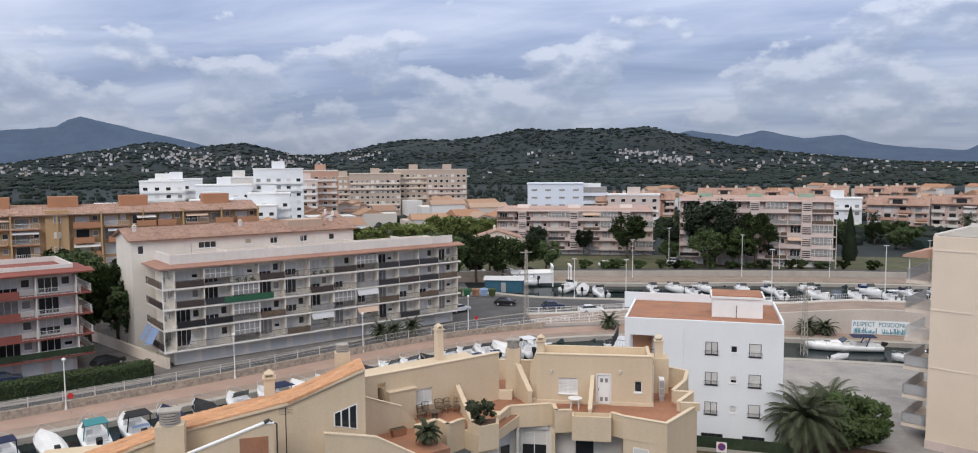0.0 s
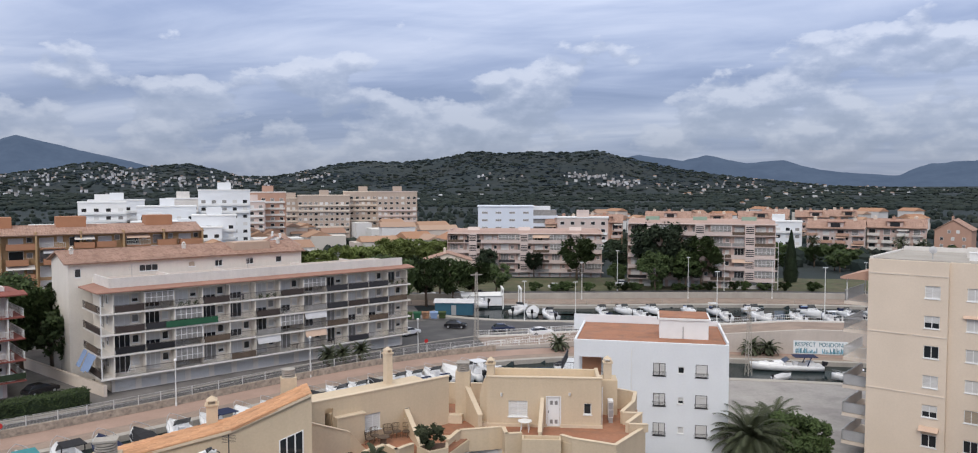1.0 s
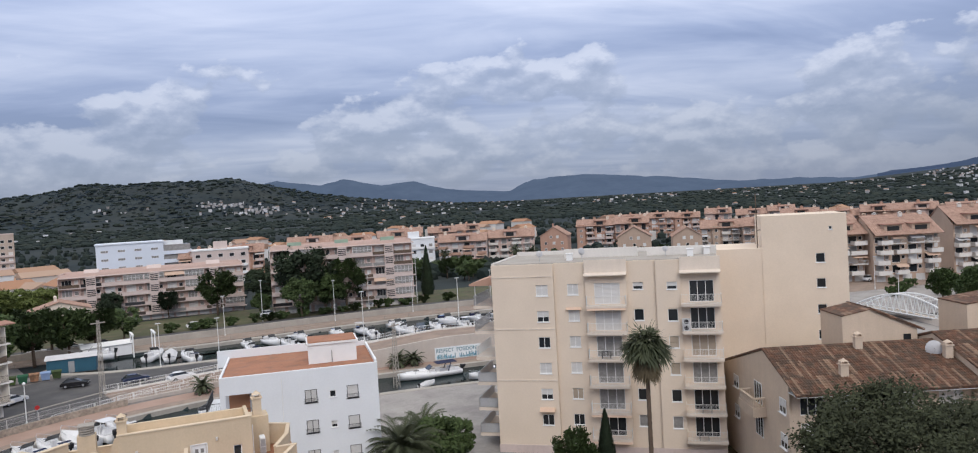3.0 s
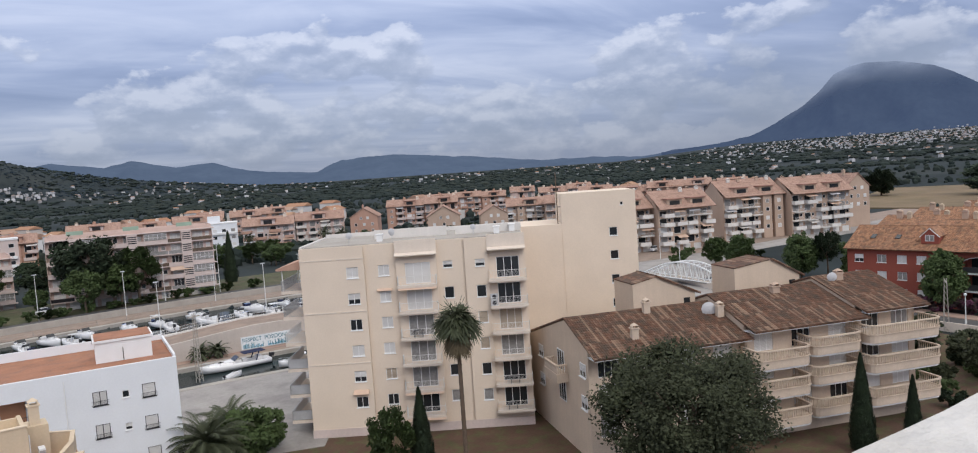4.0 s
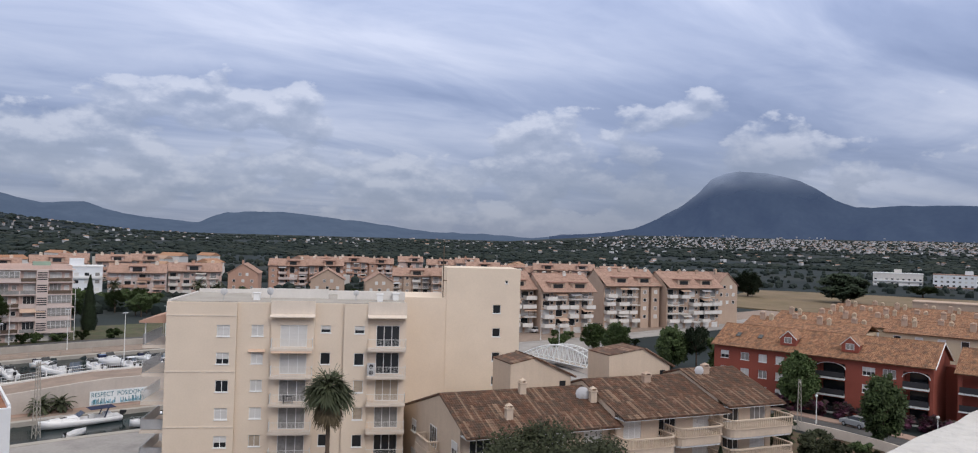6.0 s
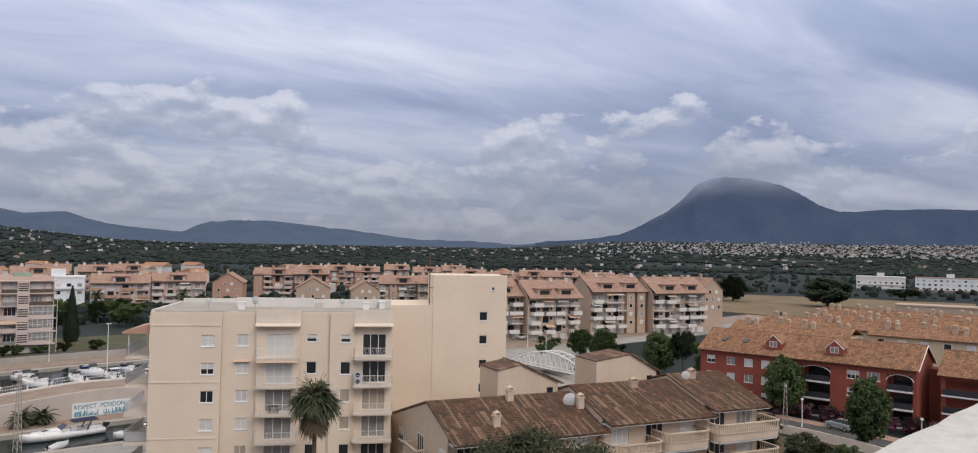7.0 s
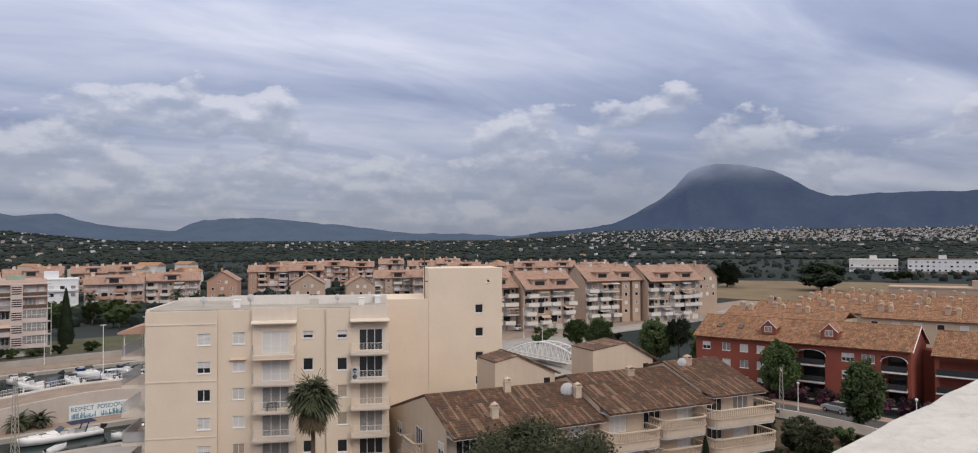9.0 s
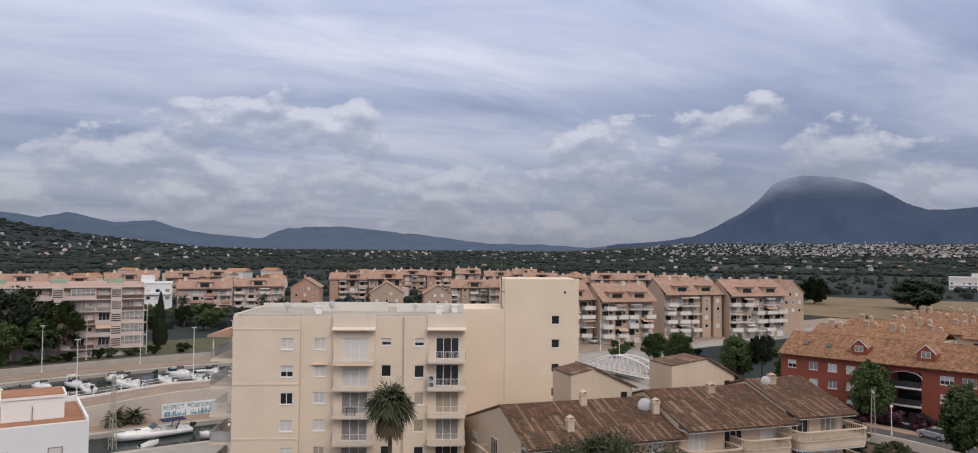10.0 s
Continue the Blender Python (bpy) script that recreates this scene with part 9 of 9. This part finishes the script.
def terrace_wing():
    f = facing(-35.5, 43.4)
    b = thing("terraced_building", f, "sand-coloured wing with a roof terrace and wicker chairs", "apartment building")
    hz = [(24.9, 26.1, 10.5, 11.62), (28.03, 28.4, 10.8, 11.5), (22.0, 22.6, 10.2, 12.55)]
    part("wall", wall_grid(Geo(), 21.1, 31.75, 9.1, 13.1, 0, 0.25, hz), M["sand"], b)
    part("core", Geo().box(22.62, 31.75, 0.42, 4.5, 0, 12.0).box(21.1, 21.98, 0.42, 4.5, 0, 12.0).box(21.1, 31.75, 0.8, 4.5, 12.0, 12.3), M["sand"], b)
    part("coping", Geo().box(21.05, 31.8, -0.05, 0.3, 13.1, 13.17), M["sand_pale"], b)
    part("skirting", Geo().box(28.3, 31.85, -0.12, -0.003, 9.35, 9.6), M["sand_pale"], b)
    part("alcove", Geo().box(22.62, 24.6, -0.45, -0.003, 9.9, 11.9), M["sand"], b)
    part("alcove_ledge", Geo().box(22.58, 24.7, -0.52, -0.002, 11.901, 11.97), M["sand_pale"], b)
    window(b, 25.5, 10.5, 1.2, 1.12, 0, "shutter")
    window(b, 28.21, 10.8, 0.37, 0.7, 0, "glass")
    front = [(22.9, -3.4), (24.54, -3.1), (24.53, -4.35), (25.7, -4.1), (26.05, -4.06)]
    part("storey", Geo().prism(front + [(26.1, -5.4), (27.5, -5.6), (28.2, -4.6), (28.2, -0.004), (22.9, -0.004)], 8.6, 9.8), M["sand"], b)
    part("storey", Geo().prism([(28.21, -4.4), (31.75, -2.6), (31.75, -0.004), (28.21, -0.004)], 8.6, 9.3), M["sand"], b)
    part("terrace", Geo().prism([(23.0, -3.25), (24.6, -2.95), (24.6, -4.2), (25.7, -3.95), (28.1, -3.9), (28.1, -0.005), (23.0, -0.005)], 9.801, 9.9), M["terracotta"], b, "red paved terrace floor")
    part("terrace", Geo().prism([(28.3, -4.3), (31.7, -2.5), (31.7, -0.13), (28.3, -0.13)], 9.301, 9.38), M["terracotta"], b, "red paved terrace floor")
    low_wall(b, front, 9.802, [10.5] * 5, 0.2)
    # lower balcony recess with its window
    part("lower_wall", wall_grid(Geo(), 22.0, 31.7, 0, 8.599, -2.4, -2.15, [(23.6, 25.9, 6.4, 8.3), (29.2, 31.0, 6.3, 8.4)]), M["white_old"], b)
    part("lower_core", Geo().box(22.0, 31.7, -1.2, 4.4, 0, 8.59), M["sand"], b)
    window(b, 24.75, 6.4, 2.3, 1.9, -2.4, "curtain")
    window(b, 30.1, 6.3, 1.8, 2.1, -2.4, "half")
    part("column", Geo().box(26.2, 27.9, -5.2, -4.5, 0, 8.599), M["white_old"], b)
    # walls that lean down beside the terraces
    for p, q, zp, zq in (((28.0, -0.01), (26.6, -3.9), 11.4, 10.2),):
        g, c = Geo(), Geo()
        capped(g, c, p, q, 9.39, zp, zq, 0.24)
        part("partition", g, M["sand"], b)
        part("partition_coping", c, M["sand_pale"], b)
    low_wall(b, [(20.0, -2.1), (22.64, -2.1), (23.65, -2.35)], 8.6, [12.55, 11.45, 10.1], 0.3, "leaning_wall")
    part("side_floor", Geo().box(17.5, 23.4, -6.5, -2.12, 9.6, 10.0), M["terracotta"], b, "red paved side terrace")
    # planter with a bush
    part("planter", Geo().prism([(26.15, -5.6), (27.5, -5.75), (28.1, -4.9), (26.9, -4.2), (26.1, -4.3)], 8.8, 10.4), M["sand"], b)
    part("planter_soil", Geo().prism([(26.3, -5.45), (27.4, -5.55), (27.9, -4.9), (26.9, -4.4), (26.25, -4.45)], 10.401, 10.43), M["soil"], b)
    chimney(b, 29.0, 3.8, 11.9, 2.6, 0.5, 0.5, "sand_pale")
    for x, y, t in ((24.7, -0.9, 20), (25.3, -0.55, 10), (26.3, -0.55, -10), (26.9, -0.7, 10), (27.4, -1.1, -60)):
        garden_chair(f @ pose(x, y, 9.9, 0, 0, t))
    tb = thing("wicker_table", f @ pose(25.5, -1.3, 9.9), "low round wicker table between the chairs", "table")
    part("tabletop", Geo().tube((0, 0, 0.46), (0, 0, 0.50), 0.42, n=16), M["bark"], tb)
    part("base", Geo().tube((0, 0, 0), (0, 0, 0.46), 0.22, 0.16, 10), M["bark"], tb)
    tree(0, 0, 1.3, 0.75, "bush", "leaf_olive", "round dry shrub in a terrace planter", unit=(1.5, 1.0), name="shrub", category="shrub").matrix_basis = f @ pose(26.6, -4.9, 10.4)
    pt = thing("flower_pot", f @ pose(21.9, -2.9, 10.0), "brown clay trough on the side terrace", "plant pot")
    part("body", Geo().loft([[(-0.4, -0.2, 0), (0.4, -0.2, 0), (0.4, 0.2, 0), (-0.4, 0.2, 0)], [(-0.5, -0.26, 0.45), (0.5, -0.26, 0.45), (0.5, 0.26, 0.45), (-0.5, 0.26, 0.45)]]), M["terracotta"], pt)
    part("soil", Geo().box(-0.44, 0.44, -0.21, 0.21, 0.451, 0.47), M["soil"], pt)
    return b


terrace_wing()
p = facing(-35.5, 43.4) @ Vector((22.6, -5.2, 0))
palm(p.x, p.y, 0.9, 1.0, "spiky yucca beside the terrace", seed=41, fronds=40, trunk_r=0.08, z=9.9)


def tiled_wing():
    f = facing(-15, 42)
    b = thing("terraced_building", f, "sand-coloured gabled wing under fresh terracotta tiles", "apartment building")
    crest = [(-13.5, 10.4), (-5.8, 12.75), (-0.2, 13.75), (4.0, 15.35)]
    prof = [(-13.5, 0), (4.0, 0)] + crest[::-1]
    part("wall", Geo().along_y(prof, 0, 0.3), M["sand"], b)
    part("flank_wall", Geo().box(3.7, 4.0, 0.31, 4.6, 0, 14.6), M["sand"], b)
    part("core", Geo().box(-13.4, 3.69, 0.31, 4.6, 0, 10.8), M["sand"], b)
    for (xa, za), (xb, zb) in zip(crest, crest[1:]):
        ln = math.hypot(xb - xa, zb - za)
        ay = Vector((xa - xb, 0, za - zb)).normalized()
        ax = Vector((0, 1, -0.10)).normalized()
        m = Matrix((ax, ay, ax.cross(ay))).transposed().to_4x4()
        m.translation = (xb, -0.12, zb + 0.06)
        roof_tiles(b, m, 3.4, ln, M["tile_terra"], thick=0.1)
    part("barge", Geo().along_y([(x, z - 0.12) for x, z in crest] + [(x, z + 0.03) for x, z in crest[::-1]], -0.16, -0.003), M["sand_pale"], b)
    # a window that follows the slope of the roof, in three lights
    lo, hi = (lambda x: 12.25 - 0.22 * (x - 2.3)), (lambda x: 12.9 + 0.36 * (x - 2.3))
    part("window", Geo().along_y([(2.25, lo(2.25) - 0.05), (3.55, lo(3.55) - 0.05), (3.55, hi(3.55) + 0.05), (2.25, hi(2.25) + 0.05)], -0.03, -0.003), M["white_paint"], b)
    for xa, xb in ((2.32, 2.62), (2.70, 3.06), (3.14, 3.48)):
        part("pane", Geo().along_y([(xa, lo(xa)), (xb, lo(xb)), (xb, hi(xb)), (xa, hi(xa))], -0.045, -0.031), M["glass"], b)
    # balcony front that falls away beside the gable
    part("balcony_front", Geo().along_y([(1.7, 8.0), (6.6, 8.0), (6.6, 10.5), (4.45, 11.7), (1.7, 12.2)], -1.1, -0.9), M["sand"], b)
    part("balcony_coping", Geo().along_y([(1.66, 12.202), (4.45, 11.702), (6.62, 10.502), (6.62, 10.57), (4.47, 11.77), (1.66, 12.27)], -1.14, -0.86), M["sand_pale"], b)
    part("balcony_floor", Geo().box(1.7, 6.4, -0.89, -0.01, 9.4, 10.0), M["terracotta"], b)
    # yard wall with a white coping, and a red tiled panel
    part("yard_wall", Geo().along_y([(-8.5, 8.0), (-0.9, 8.0), (-0.9, 13.35), (-1.35, 13.4), (-8.5, 11.0)], -2.15, -1.95), M["sand"], b)
    part("yard_coping", Geo().along_y([(-8.5, 11.002), (-1.35, 13.402), (-0.88, 13.352), (-0.88, 13.43), (-1.35, 13.48), (-8.5, 11.08)], -2.2, -1.9), M["white_paint"], b)
    part("brick_panel", Geo().box(-2.6, -1.2, -2.19, -2.152, 11.4, 12.75), M["terracotta"], b, "red tiled panel")
    part("yard_lamp", Geo().tube((-0.75, -2.0, 11.0), (-0.75, -2.0, 13.3), 0.04).tube((-0.75, -2.0, 13.3), (-1.2, -2.1, 13.6), 0.03).tube((-1.35, -2.12, 13.45), (-1.1, -2.1, 13.6), 0.13, 0.07, 8), M["dark_metal"], b, "dark bracket lamp")
    # stout chimney with a ribbed pot
    c = part("chimney", Geo().box(-6.75, -5.35, -1.2, -0.3, 8, 13.4), M["sand"], b)
    for k in range(5):
        part("pot_ring", Geo().tube((-6.05, -0.75, 13.4 + 0.13 * k), (-6.05, -0.75, 13.48 + 0.13 * k), 0.52, n=14), M["concrete"], c)
    part("pot_top", Geo().box(-6.6, -5.5, -1.15, -0.35, 14.05, 14.15), M["concrete"], c)
    chimney(b, -1.2, 2.9, 12.9, 1.5, 0.6, 0.6, "sand")
    c = part("chimney", Geo().box(2.6, 3.5, 3.6, 4.4, 13.8, 15.4), M["sand"], b)
    for k in range(4):
        part("pot_ring", Geo().tube((3.05, 4.0, 15.4 + 0.13 * k), (3.05, 4.0, 15.48 + 0.13 * k), 0.4, n=12), M["concrete"], c)
    ae = thing("aerial", f @ pose(-0.3, -1.2, 11.3), "thin television aerial on the tiled roof", "aerial")
    part("mast", Geo().tube((0, 0, 0), (0, 0, 2.6), 0.03), M["dark_metal"], ae)
    for k in range(5):
        part("element", Geo().tube((-0.35, 0.1 * k, 2.2 + 0.05 * k), (0.35, 0.1 * k, 2.2 + 0.05 * k), 0.012, n=4), M["dark_metal"], ae)
    return b


tiled_wing()


# ---- dishes and small roof things
def dish(m, r=0.45):
    b = thing("satellite_dish", m, "pale round satellite dish on a short post", "satellite dish", "satellite dishes")
    part("post", Geo().tube((0, 0, 0), (0, 0, 0.7), 0.03), M["grey_metal"], b)
    g = Geo()
    g.loft([[(q * math.cos(k * 0.5236), 0.25 * q * q / r - 0.15, 0.85 + q * math.sin(k * 0.5236)) for k in range(12)] for q in (0.02, r * 0.5, r * 0.8, r)], caps=False)
    part("reflector", g, M["boat_grey"], b)
    part("arm", Geo().tube((0, -0.12, 0.5), (0, -0.5, 0.85), 0.018, n=4), M["grey_metal"], b)
    return b


cr = facing(45, 77.4)
for x, y, t, q in ((-15.2, 2.6, 20, 0.35), (-10.8, 4.0, -30, 0.42), (-2.0, 3.5, 10, 0.3)):
    dish(cr @ pose(x, y, 20.0, 0, 0, t), q)
dish(facing(30.5, 60.4) @ pose(37.8, 4.4, 11.1, 0, 0, -20), 0.7)
dish(facing(30.5, 60.4) @ pose(52.6, 5.4, 12.6, 0, 0, -20), 0.5)
for x, y in ((-12, 3), (-7.5, 6.4), (0.5, 3.5), (2.2, 5.2)):
    p = thing("roof_vent", cr @ pose(x, y, 20.0), "small white roof vent box", "vent", "roof vents")
    part("box", Geo().box(-0.3, 0.3, -0.3, 0.3, 0, 0.7), M["white_paint"], p)
    part("lid", Geo().box(-0.38, 0.38, -0.38, 0.38, 0.7, 0.78), M["white_paint"], p)
mast = thing("aerial_mast", facing(45, 90) @ pose(8.0, 0.5, 19.8), "rusty aerial mast beside the stair tower", "mast")
part("pole", Geo().tube((0, 0, 0), (0, 0, 6.2), 0.06), M["bark"], mast)
part("bracket", Geo().box(-0.05, 0.4, -0.05, 0.05, 2.0, 2.1), M["bark"], mast)
# balcony furniture on the cream block
for x, z, n in ((-8.2, 10.16, 3), (1.0, 2.0, 2), (1.4, 4.72, 2)):
    tb = thing("balcony_set", cr @ pose(x, -0.6, z), "dark table with chairs on a balcony", "table")
    part("tabletop", Geo().box(-0.5, 0.5, -0.3, 0.3, 0.70, 0.74), M["dark_metal"], tb)
    for dx in (-0.45, 0.4):
        part("leg", Geo().box(dx, dx + 0.05, -0.25, 0.25, 0.0, 0.70), M["dark_metal"], tb)
for x, z in ((-0.2, 12.88), (-0.2, 13.5)):
    a = thing("air_conditioner", cr @ pose(x, -0.45, z), "white balcony air conditioner", "air conditioner", "balcony coolers")
    part("casing", Geo().box(-0.4, 0.4, -0.18, 0.18, 0, 0.6), M["boat_grey"], a)
    part("fan_grille", Geo().tube((0, -0.2, 0.3), (0, -0.181, 0.3), 0.23, n=14), M["dark_metal"], a)
